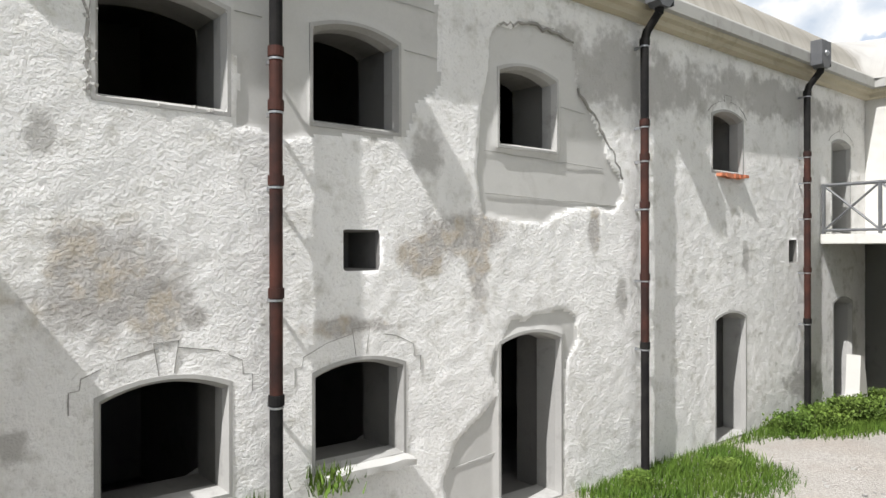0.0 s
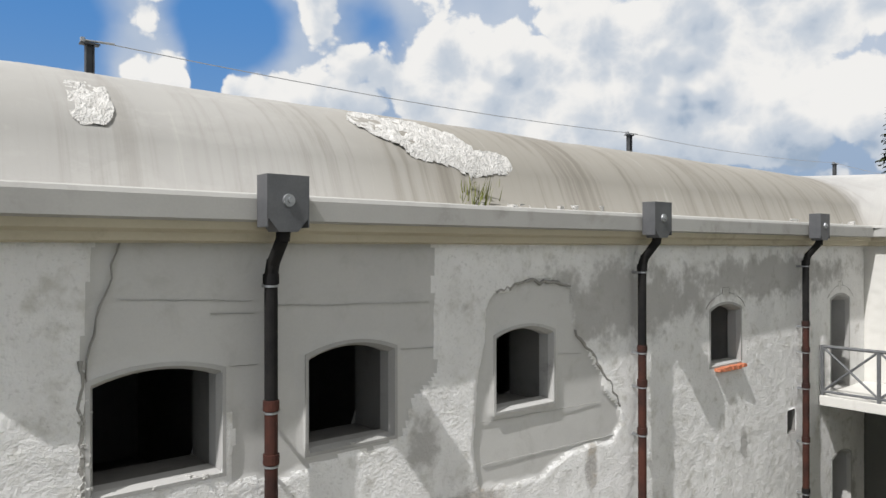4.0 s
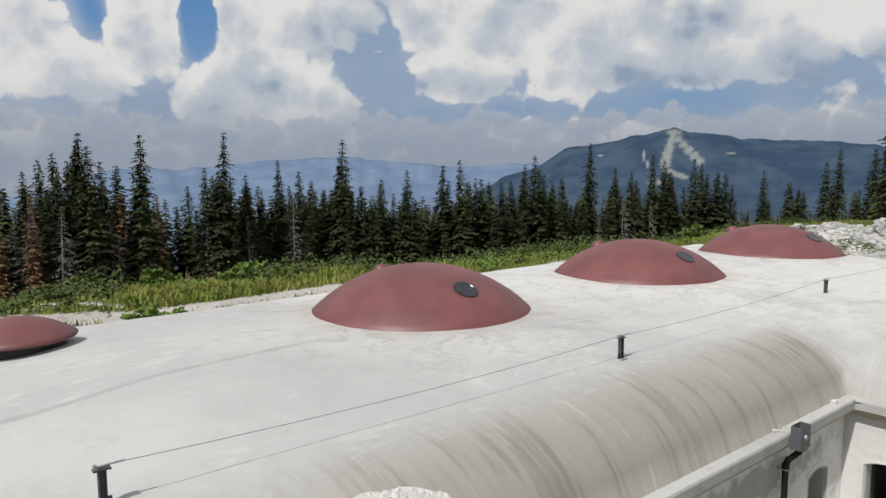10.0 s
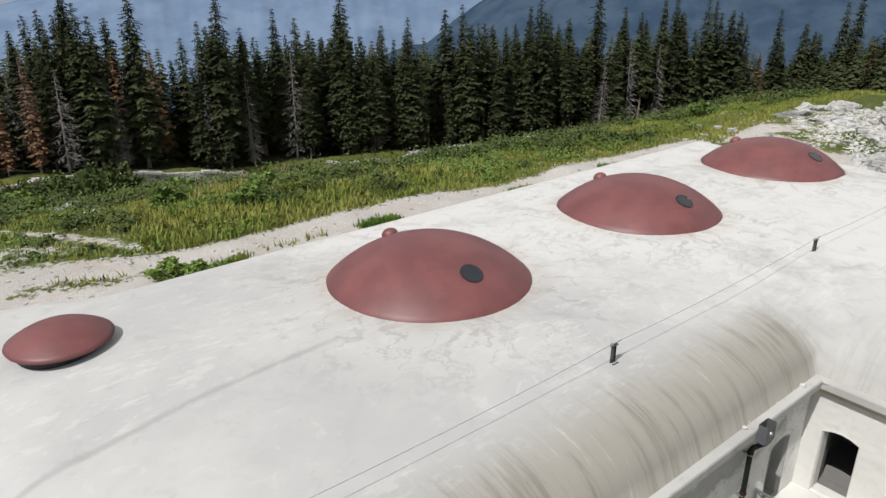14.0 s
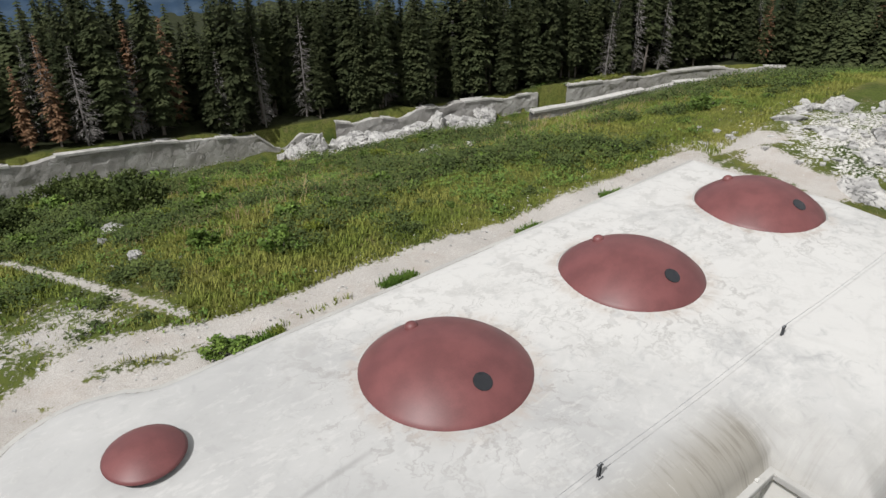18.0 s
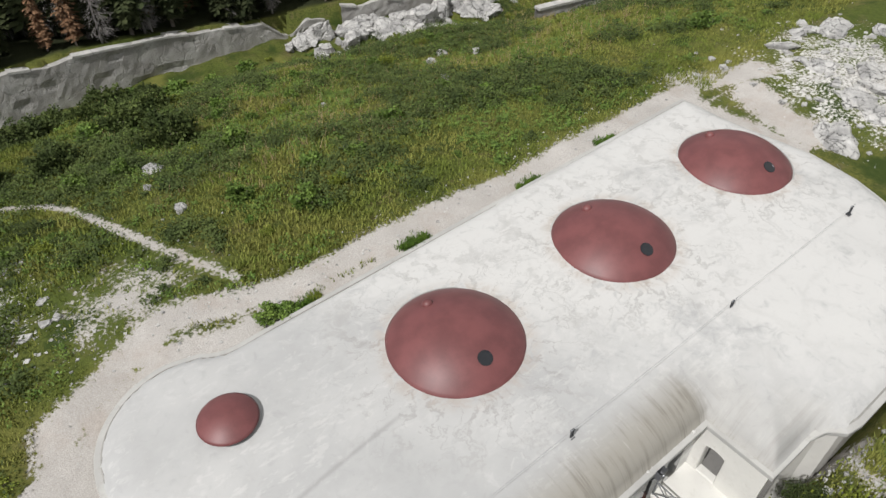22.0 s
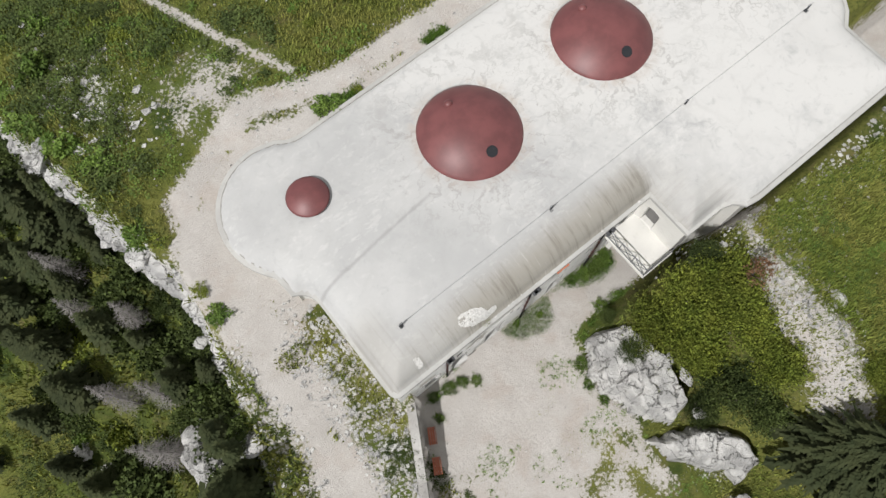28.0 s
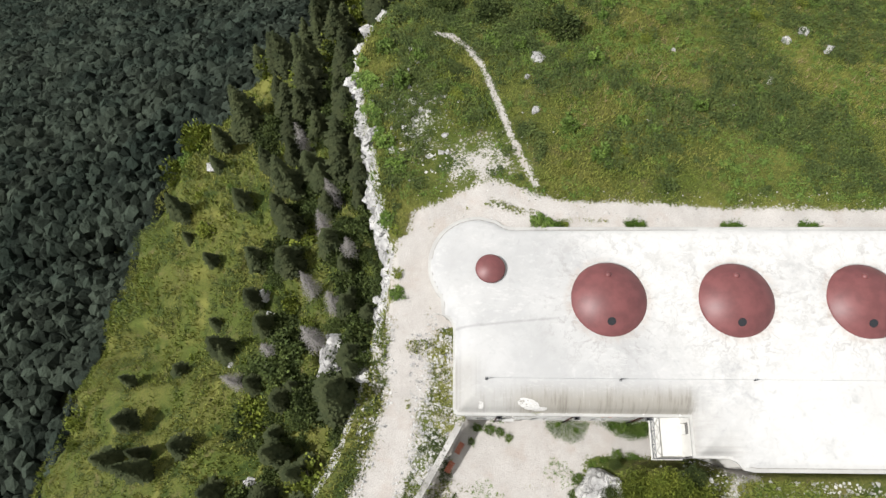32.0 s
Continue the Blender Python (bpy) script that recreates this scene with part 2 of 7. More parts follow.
def stucco():
    m, nt, b = shader("rough_stucco", 0.92, spec=0.15)
    p = coords(nt)
    big, mid = fractal(nt, p, 0.9, 5), fractal(nt, p, 5, 5)
    warp = nt.nodes.new("ShaderNodeVectorMath")
    warp.operation = "MULTIPLY_ADD"
    wn = nt.nodes.new("ShaderNodeTexNoise")
    wn.inputs["Scale"].default_value = 3.5
    nt.links.new(p, wn.inputs["Vector"])
    nt.links.new(wn.outputs["Color"], warp.inputs[0])
    warp.inputs[1].default_value = (0.35, 0.0, 0.35)
    nt.links.new(p, warp.inputs[2])
    stroke = nt.nodes.new("ShaderNodeMapping")
    stroke.inputs["Rotation"].default_value = (0, 0.6, 0)
    stroke.inputs["Scale"].default_value = (11, 20, 22)
    nt.links.new(warp.outputs[0], stroke.inputs[0])
    strokes = fractal(nt, stroke.outputs[0], 1.0, 2, 0.5)
    dabs = fractal(nt, p, 27, 4, 0.62, 0.15)
    c = blend(nt, ramp(nt, big, 0.35, 0.65), (0.74, 0.735, 0.72), (0.84, 0.835, 0.82))
    c = blend(nt, ramp(nt, mid, 0.5, 0.8), c, (0.55, 0.54, 0.50))
    brown = spots(nt, p, ((1.32, 6.1, 2.86, 0.50, 1, 0.48), (1.75, 6.1, 2.62, 0.3, 1, 0.3), (5.5, 6.1, 2.9, 0.16, 1, 0.6), (5.2, 6.1, 3.3, 0.6, 1, 0.25), (4.65, 6.1, 3.05, 0.3, 1, 0.3),
                          (7.68, 6.1, 3.42, 0.12, 1, 0.3), (3.7, 6.1, 2.3, 0.5, 1, 0.1), (2.1, 6.1, 2.5, 0.1, 1, 0.1)))
    c = blend(nt, maths(nt, "MULTIPLY", brown, maths(nt, "ADD", 0.55, maths(nt, "MULTIPLY", ramp(nt, dabs, 0.35, 0.6), 0.2))), c, blend(nt, ramp(nt, mid, 0.45, 0.62), (0.27, 0.25, 0.23), (0.36, 0.30, 0.22)))
    # grey dirt; the two wide blobs below the cornice also paint its shade
    grey = spots(nt, p, ((8.32, 6.1, 2.4, 0.12, 1, 0.3), (11.9, 6.1, 2.95, 0.12, 1, 0.28), (12.6, 6.1, 5.7, 0.2, 1, 0.2), (14.2, 6.1, 0.5, 0.7, 1, 0.3),
                         (4.75, 6.1, 4.2, 0.2, 1, 0.3), (0.9, 6.1, 4.0, 0.1, 1, 0.15), (0.7, 6.1, 1.6, 0.12, 1, 0.12), (16.2, 6.1, 0.9, 0.6, 1, 1.0),
                         (8.6, 6.1, 5.6, 2.2, 1, 0.5), (13.0, 6.1, 5.9, 3.0, 1, 0.35)), rag=4.0)
    c = blend(nt, maths(nt, "MULTIPLY", grey, 0.6), c, (0.26, 0.25, 0.23))
    # hollows coloured darker: dirt in the pits plus the relief's small shadows
    c = blend(nt, ramp(nt, maths(nt, "ADD", maths(nt, "MULTIPLY", dabs, 0.7), maths(nt, "MULTIPLY", strokes, 0.3)), 0.47, 0.34, 0.0, 0.30), c, (0.40, 0.39, 0.37))
    nt.links.new(c, b.inputs["Base Color"])
    h = maths(nt, "ADD", maths(nt, "MULTIPLY", strokes, 0.5), maths(nt, "MULTIPLY", dabs, 1.0))
    h = maths(nt, "ADD", h, maths(nt, "MULTIPLY", fractal(nt, p, 95, 3, 0.6), 0.35))
    bump(nt, b, h, 0.9, 0.024)
    return m


def concrete(name, a, b_, dark, streak=0.0, relief=0.25):
    m, nt, b = shader(name, 0.85, spec=0.2)
    p = coords(nt)
    big, mid, fine = fractal(nt, p, 0.35, 5, 0.6), fractal(nt, p, 2.5, 6, 0.65, 0.4), fractal(nt, p, 40, 4)
    c = blend(nt, ramp(nt, big, 0.35, 0.65), a, b_)
    c = blend(nt, maths(nt, "MULTIPLY", ramp(nt, mid, 0.52, 0.75), 0.55), c, dark)
    c = blend(nt, 0.25, c, blend(nt, fine, tuple(v * 0.8 for v in a), b_))
    nt.links.new(c, b.inputs["Base Color"])
    bump(nt, b, maths(nt, "ADD", maths(nt, "MULTIPLY", mid, 0.6), maths(nt, "MULTIPLY", fine, 0.5)), relief, 0.012)
    return m


DOME_X = (11.25, 21.02, 30.8)


def roof_concrete():
    """Pale screed with grey weathering, running down in streaks on the vaulted rims."""
    m, nt, b = shader("roof_concrete", 0.8, spec=0.25)
    p = coords(nt)
    at = nt.nodes.new("ShaderNodeAttribute")
    at.attribute_name = "rim"
    rim = at.outputs["Fac"]
    big, mid, fine = fractal(nt, p, 0.22, 5, 0.6), fractal(nt, p, 1.6, 7, 0.7, 0.6), fractal(nt, p, 30, 4)
    st = nt.nodes.new("ShaderNodeMapping")
    st.inputs["Scale"].default_value = (5.2, 0.34, 1.0)
    east = ramp(nt, maths(nt, "ADD", maths(nt, "ADD", nt_axis(nt, p, 0), maths(nt, "MULTIPLY", nt_axis(nt, p, 1), 0.85)), maths(nt, "MULTIPLY", maths(nt, "SUBTRACT", mid, 0.5), 9.0)), 21.5, 29.0)
    run = nt.nodes.new("ShaderNodeAttribute")
    run.attribute_name = "run"
    inn = nt.nodes.new("ShaderNodeAttribute")
    inn.attribute_name = "inward"
    lay = nt.nodes.new("ShaderNodeCombineXYZ")
    nt.links.new(run.outputs["Fac"], lay.inputs[0])
    nt.links.new(inn.outputs["Fac"], lay.inputs[1])
    nt.links.new(lay.outputs[0], st.inputs[0])
    st2 = nt.nodes.new("ShaderNodeMapping")
    st2.inputs["Scale"].default_value = (1.1, 0.3, 1.0)
    nt.links.new(lay.outputs[0], st2.inputs[0])
    streaks = maths(nt, "ADD", maths(nt, "MULTIPLY", fractal(nt, st.outputs[0], 1.0, 7, 0.72, 0.15), 0.6), maths(nt, "MULTIPLY", fractal(nt, st2.outputs[0], 1.0, 4, 0.6, 0.3), 0.4))
    c = blend(nt, ramp(nt, big, 0.35, 0.65), (0.36, 0.36, 0.355), (0.42, 0.418, 0.41))
    c = blend(nt, maths(nt, "MULTIPLY", east, ramp(nt, maths(nt, "ADD", big, maths(nt, "MULTIPLY", mid, 0.5)), 0.45, 0.75)), c, (0.50, 0.495, 0.48))
    c = blend(nt, maths(nt, "MULTIPLY", ramp(nt, mid, 0.56, 0.66), 0.45), c, (0.47, 0.466, 0.455))
    c = blend(nt, maths(nt, "MULTIPLY", ramp(nt, mid, 0.46, 0.3), 0.35), c, (0.29, 0.29, 0.286))
    veins = nt.nodes.new("ShaderNodeTexVoronoi")
    veins.feature = "DISTANCE_TO_EDGE"
    veins.inputs["Scale"].default_value = 0.42
    wv = nt.nodes.new("ShaderNodeVectorMath")
    wv.operation = "MULTIPLY_ADD"
    wn = nt.nodes.new("ShaderNodeTexNoise")
    wn.inputs["Scale"].default_value, wn.inputs["Detail"].default_value = 0.8, 5
    nt.links.new(p, wn.inputs["Vector"])
    nt.links.new(wn.outputs["Color"], wv.inputs[0])
    wv.inputs[1].default_value = (1.6, 1.6, 0.2)
    nt.links.new(p, wv.inputs[2])
    nt.links.new(wv.outputs[0], veins.inputs["Vector"])
    damp = maths(nt, "MULTIPLY", ramp(nt, veins.outputs["Distance"], 0.09, 0.0), ramp(nt, mid, 0.4, 0.6))
    c = blend(nt, maths(nt, "MULTIPLY", damp, 0.18), c, (0.30, 0.295, 0.285))
    # hair cracks and damp running out from under the domes
    for cx in DOME_X:
        v = nt.nodes.new("ShaderNodeVectorMath")
        v.operation = "SUBTRACT"
        nt.links.new(p, v.inputs[0])
        v.inputs[1].default_value = (cx, 14.5, 0)
        px, py = nt_axis(nt, v.outputs[0], 0), nt_axis(nt, v.outputs[0], 1)
        away = maths(nt, "SQRT", maths(nt, "ADD", maths(nt, "MULTIPLY", px, px), maths(nt, "MULTIPLY", py, py)))
        turn = maths(nt, "ADD", maths(nt, "ARCTAN2", py, px), maths(nt, "MULTIPLY", maths(nt, "SUBTRACT", fractal(nt, p, 0.9, 4, 0.6), 0.5), 0.8))
        lay = nt.nodes.new("ShaderNodeCombineXYZ")
        nt.links.new(maths(nt, "MULTIPLY", turn, 2.6), lay.inputs[0])
        nt.links.new(maths(nt, "MULTIPLY", away, 0.12), lay.inputs[1])
        ray = maths(nt, "ABSOLUTE", maths(nt, "SUBTRACT", fractal(nt, lay.outputs[0], 1.6, 2, 0.5), 0.5))
        near = maths(nt, "MULTIPLY", ramp(nt, away, 3.4, 7.5, 1.0, 0.0), ramp(nt, mid, 0.32, 0.50))
        c = blend(nt, maths(nt, "MULTIPLY", maths(nt, "MULTIPLY", ramp(nt, ray, 0.0, 0.032, 1.0, 0.0), near), 0.55), c, (0.26, 0.252, 0.24))
        c = blend(nt, maths(nt, "MULTIPLY", ramp(nt, away, 3.1, 3.7, 1.0, 0.0), maths(nt, "MULTIPLY", ramp(nt, mid, 0.38, 0.62), 0.45)), c, (0.33, 0.27, 0.22))
    # scraped white patches
    sc = nt.nodes.new("ShaderNodeMapping")
    sc.inputs["Rotation"].default_value = (0, 0, 0.5)
    sc.inputs["Scale"].default_value = (0.9, 2.4, 1.0)
    nt.links.new(p, sc.inputs[0])
    scrape = maths(nt, "MULTIPLY", ramp(nt, fractal(nt, sc.outputs[0], 1.5, 8, 0.72), 0.53, 0.60), ramp(nt, fractal(nt, p, 0.3, 3), 0.42, 0.6))
    c = blend(nt, maths(nt, "MULTIPLY", scrape, 0.4), c, (0.50, 0.495, 0.48))
    # the old casting joint across the bastion
    joint = maths(nt, "ABSOLUTE", maths(nt, "SUBTRACT", nt_axis(nt, p, 1), maths(nt, "ADD", 12.35, maths(nt, "MULTIPLY", nt_axis(nt, p, 0), 0.09))))
    joint = maths(nt, "MULTIPLY", ramp(nt, maths(nt, "ADD", joint, maths(nt, "MULTIPLY", maths(nt, "SUBTRACT", mid, 0.5), 0.25)), 0.0, 0.16, 1.0, 0.0), ramp(nt, nt_axis(nt, p, 0), 6.5, 8.0, 1.0, 0.0))
    c = blend(nt, maths(nt, "MULTIPLY", joint, 0.5), c, (0.24, 0.238, 0.23))
    c = blend(nt, maths(nt, "MULTIPLY", rim, 0.9), c, (0.262, 0.246, 0.212))
    worn = maths(nt, "MULTIPLY", rim, ramp(nt, streaks, 0.48, 0.62))
    c = blend(nt, maths(nt, "MULTIPLY", worn, 0.7), c, (0.165, 0.15, 0.125))
    c = blend(nt, maths(nt, "MULTIPLY", maths(nt, "MULTIPLY", rim, ramp(nt, streaks, 0.42, 0.33)), 0.75), c, (0.50, 0.49, 0.455))
    nt.links.new(c, b.inputs["Base Color"])
    bump(nt, b, maths(nt, "ADD", maths(nt, "MULTIPLY", mid, 0.5), maths(nt, "MULTIPLY", fine, 0.5)), 0.2, 0.012)
    return m


def nt_axis(nt, p, i):
    s = nt.nodes.new("ShaderNodeSeparateXYZ")
    nt.links.new(p, s.inputs[0])
    return s.outputs[i]


def ground_material():
    """Meadow, trodden pale gravel and bare limestone, by the plan's own masks, with ragged borders."""
    m, nt, b = shader("ground", 0.95, spec=0.1)
    p = coords(nt)
    mask = {}
    for k in ("gravel", "rock", "wood"):
        a = nt.nodes.new("ShaderNodeAttribute")
        a.attribute_name = k
        mask[k] = a.outputs["Fac"]
    big, mid, fine, grit = fractal(nt, p, 0.09, 5), fractal(nt, p, 0.6, 6, 0.65), fractal(nt, p, 5, 6, 0.7), fractal(nt, p, 28, 5, 0.75)
    # meadow base darkened to carry the shade between the grass blades
    g = blend(nt, ramp(nt, big, 0.4, 0.6), (0.062, 0.086, 0.018), (0.112, 0.112, 0.030))
    g = blend(nt, ramp(nt, mid, 0.5, 0.7), g, (0.125, 0.100, 0.050))
    g = blend(nt, ramp(nt, fine, 0.42, 0.66), g, (0.026, 0.038, 0.010))
    g = blend(nt, ramp(nt, grit, 0.3, 0.75, 0.0, 0.5), g, (0.125, 0.140, 0.034))
    w = blend(nt, fine, (0.012, 0.018, 0.008), (0.04, 0.042, 0.02))
    s = blend(nt, ramp(nt, mid, 0.3, 0.7), (0.47, 0.445, 0.42), (0.60, 0.575, 0.55))
    s = blend(nt, ramp(nt, fractal(nt, p, 0.45, 4, 0.6), 0.48, 0.68, 0.0, 0.75), s, (0.44, 0.375, 0.325))
    s = blend(nt, ramp(nt, fine, 0.58, 0.72, 0.0, 0.6), s, (0.30, 0.29, 0.25))
    s = blend(nt, ramp(nt, grit, 0.35, 0.7), (0.32, 0.30, 0.275), s)
    r = blend(nt, ramp(nt, fine, 0.35, 0.65), (0.22, 0.21, 0.19), (0.60, 0.59, 0.56))
    rag = maths(nt, "ADD", maths(nt, "MULTIPLY", maths(nt, "SUBTRACT", mid, 0.5), 1.0), maths(nt, "MULTIPLY", maths(nt, "SUBTRACT", fine, 0.5), 1.5))
    g = blend(nt, ramp(nt, fractal(nt, p, 0.28, 5, 0.6), 0.52, 0.66), g, (0.036, 0.054, 0.013))
    g = blend(nt, ramp(nt, fractal(nt, p, 0.17, 4, 0.55), 0.54, 0.70), g, (0.15, 0.152, 0.040))
    c = blend(nt, mask["wood"], g, w)
    c = blend(nt, ramp(nt, maths(nt, "ADD", mask["rock"], rag), 0.45, 0.6), c, r)
    c = blend(nt, ramp(nt, maths(nt, "ADD", mask["gravel"], rag), 0.42, 0.62), c, s)
    nt.links.new(c, b.inputs["Base Color"])
    bump(nt, b, maths(nt, "ADD", fine, maths(nt, "MULTIPLY", grit, 0.6)), 0.7, 0.08)
    return m


def fissured(name, a, b_, dark, scale, deep=1.0):
    """Pale stone with grey lichen and dark, crooked fissures."""
    m, nt, b = shader(name, 0.92, spec=0.15)
    p = coords(nt)
    big, mid, fine = fractal(nt, p, scale, 4, 0.6), fractal(nt, p, scale * 4, 6, 0.7), fractal(nt, p, scale * 18, 5, 0.7)
    wn = nt.nodes.new("ShaderNodeTexNoise")
    wn.inputs["Scale"].default_value, wn.inputs["Detail"].default_value = scale * 2, 5
    nt.links.new(p, wn.inputs["Vector"])
    wv = nt.nodes.new("ShaderNodeVectorMath")
    wv.operation = "MULTIPLY_ADD"
    nt.links.new(wn.outputs["Color"], wv.inputs[0])
    wv.inputs[1].default_value = (0.9 / scale,) * 3
    nt.links.new(p, wv.inputs[2])
    v = nt.nodes.new("ShaderNodeTexVoronoi")
    v.feature = "DISTANCE_TO_EDGE"
    v.inputs["Scale"].default_value = scale * 1.1
    nt.links.new(wv.outputs[0], v.inputs["Vector"])
    crack = maths(nt, "MULTIPLY", ramp(nt, v.outputs["Distance"], 0.0, 0.05, 1.0, 0.0), ramp(nt, mid, 0.38, 0.55))
    c = blend(nt, ramp(nt, big, 0.35, 0.65), a, b_)
    c = blend(nt, maths(nt, "MULTIPLY", ramp(nt, mid, 0.54, 0.70), 0.7), c, tuple(x * 0.62 for x in a))
    c = blend(nt, ramp(nt, fine, 0.55, 0.75, 0.0, 0.45), c, dark)
    c = blend(nt, maths(nt, "MULTIPLY", crack, 0.85 * deep * deep), c, dark)
    nt.links.new(c, b.inputs["Base Color"])
    bump(nt, b, maths(nt, "SUBTRACT", maths(nt, "ADD", mid, maths(nt, "MULTIPLY", fine, 0.5)), maths(nt, "MULTIPLY", crack, 0.8)), 0.8 * deep, 0.16)
    return m


M = {
    "stucco": stucco(),
    "smooth": concrete("smooth_concrete", (0.46, 0.455, 0.44), (0.54, 0.535, 0.515), (0.37, 0.36, 0.335)),
    "pale": concrete("pale_plaster", (0.58, 0.57, 0.54), (0.66, 0.65, 0.61), (0.48, 0.46, 0.41)),
    "cornice": concrete("cornice_concrete", (0.34, 0.335, 0.32), (0.43, 0.425, 0.405), (0.21, 0.20, 0.175)),
    "mould": concrete("cream_moulding", (0.42, 0.375, 0.28), (0.50, 0.455, 0.35), (0.27, 0.235, 0.17)),
    # interior concrete with the rooms' dimness put into its colour
    "room": concrete("dimmed_room_concrete", (0.16, 0.155, 0.15), (0.22, 0.215, 0.20), (0.08, 0.075, 0.07)),
    # mould stains, with the balcony's shade also worked into the colour
    "mouldy_dim": concrete("mould_stained_shaded_plaster", (0.17, 0.17, 0.16), (0.11, 0.11, 0.10), (0.03, 0.03, 0.027)),
    "roof": roof_concrete(),
    "ground": ground_material(),
    "rust": plain("rust_red_steel", (0.105, 0.033, 0.033), (0.165, 0.054, 0.053), 1.1, 0.5, 0.0, 0.10, 0.004, 25.0, 0.5),
    "dark": plain("black_gap_shade", (0.01, 0.01, 0.012), (0.02, 0.02, 0.022), 5, 0.35),
    "port": plain("dark_glass", (0.010, 0.011, 0.014), (0.016, 0.017, 0.020), 5, 0.12, 0, 0.02, 0.002, 60, 0.6),
    "darksteel": plain("dark_painted_steel", (0.045, 0.048, 0.052), (0.075, 0.078, 0.082), 8, 0.5, 0.3, 0.1),
    "zinc": plain("galvanised_steel", (0.30, 0.31, 0.32), (0.40, 0.41, 0.42), 8, 0.45, 0.7, 0.1),
    "rail": plain("grey_painted_railing", (0.12, 0.125, 0.13), (0.17, 0.175, 0.18), 8, 0.5, 0.3, 0.1),
    # dark grey for strips drawn in place of cut grooves
    "groove": plain("dark_groove_line", (0.20, 0.195, 0.18), (0.33, 0.32, 0.30), 3, 0.95),
    "hopper": plain("grey_painted_steel", (0.10, 0.103, 0.110), (0.135, 0.138, 0.144), 5, 0.5, 0.3, 0.1),
    "pipe": plain("black_pipe", (0.008, 0.008, 0.009), (0.02, 0.019, 0.018), 6, 0.75, 0.0, 0.3, 0.004, 60.0, 0.12),
    "copper": plain("rusty_pipe", (0.009, 0.007, 0.007), (0.070, 0.022, 0.014), 2.4, 0.7, 0.0, 0.3, 0.004, 14.0),
    "rock": fissured("limestone", (0.34, 0.335, 0.325), (0.56, 0.55, 0.53), (0.12, 0.12, 0.115), 0.9),
    "ruin": fissured("weathered_concrete", (0.27, 0.26, 0.245), (0.42, 0.41, 0.39), (0.11, 0.105, 0.10), 0.45, 0.5),
    "coping": fissured("pale_coping_concrete", (0.36, 0.35, 0.33), (0.50, 0.49, 0.465), (0.2, 0.19, 0.18), 0.8, 0.4),
    "reveal": concrete("weathered_jamb_concrete", (0.30, 0.297, 0.285), (0.44, 0.435, 0.42), (0.15, 0.145, 0.135)),
    "thicket": plain("dark_thicket_leaves", (0.026, 0.042, 0.012), (0.070, 0.092, 0.024), 0.7, 0.8, 0, 0.2, 0.01, 9, 0.2, 0.3, 0.4),
    "brick": plain("red_brick", (0.45, 0.14, 0.07), (0.55, 0.22, 0.12), 12, 0.9),
    "bench": plain("red_brown_wood", (0.33, 0.10, 0.06), (0.42, 0.15, 0.09), 5, 0.6),
    "bark": plain("bark", (0.10, 0.085, 0.07), (0.20, 0.175, 0.15), 5, 0.95, 0, 0.6, 0.02),
    "dead": plain("bleached_deadwood", (0.13, 0.12, 0.115), (0.24, 0.225, 0.21), 3, 0.95),
    "needle": plain("spruce_needles", (0.022, 0.031, 0.013), (0.052, 0.060, 0.025), 0.8, 0.85, 0, 0.2, 0.01, 9, 0.15, 0.3),
    "brownneedle": plain("dry_needles", (0.14, 0.075, 0.04), (0.20, 0.12, 0.07), 1.0, 0.9, 0, 0.2, 0.01, 9, 0.15, 0.2),
    "leaf": plain("shrub_leaves", (0.060, 0.115, 0.018), (0.130, 0.190, 0.036), 1.2, 0.7, 0, 0.2, 0.01, 9, 0.25, 0.3, 0.4),
    "pine": plain("mountain_pine_needles", (0.085, 0.125, 0.018), (0.200, 0.225, 0.036), 0.9, 0.75, 0, 0.2, 0.01, 9, 0.2, 0.2, 0.4),
    "blade": plain("meadow_grass", (0.11, 0.165, 0.026), (0.23, 0.225, 0.060), 0.35, 0.85, 0, 0.1, 0.01, 9, 0.15, 0.0, 0.35),
    "yardgrass": plain("lush_grass", (0.050, 0.110, 0.014), (0.105, 0.165, 0.025), 1.5, 0.8, 0, 0.1, 0.01, 9, 0.2, 0.0, 0.4),
    "straw": plain("dry_seed_heads", (0.30, 0.22, 0.12), (0.38, 0.28, 0.17), 0.4, 0.9),
}


# ---- building helpers ----
def link(name, bm, material, parent=None, label="", smooth=False):
    me = bpy.data.meshes.new(name)
    bm.to_mesh(me)
    bm.free()
    for k in (material if isinstance(material, (list, tuple)) else [material]):
        me.materials.append(M[k])
    if smooth:
        me.shade_smooth()
    ob = new(name, me)
    ob.parent = parent
    if label:
        ob["label"] = label
    return ob


def part(name, bm, material, parent, label="", smooth=False):
    return link(name, bm, material, parent, label, smooth)


def thing(name, label, category, group="", kind="", at=(0, 0, 0)):
    ob = new(name)
    ob.empty_display_size = 0.2
    ob.location = at
    return tagged(ob, label, category, group, kind)


def box(x0, y0, z0, x1, y1, z1, bevel=0.0, bm=None):
    bm = bm or bmesh.new()
    r = bmesh.ops.create_cube(bm, size=1.0)
    bmesh.ops.transform(bm, verts=r["verts"], matrix=Matrix.LocRotScale(((x0 + x1) / 2, (y0 + y1) / 2, (z0 + z1) / 2), None, (abs(x1 - x0), abs(y1 - y0), abs(z1 - z0))))
    if bevel:
        es = {e for v in r["verts"] for e in v.link_edges}
        bmesh.ops.bevel(bm, geom=list(es), offset=bevel, segments=2, affect="EDGES")
    return bm


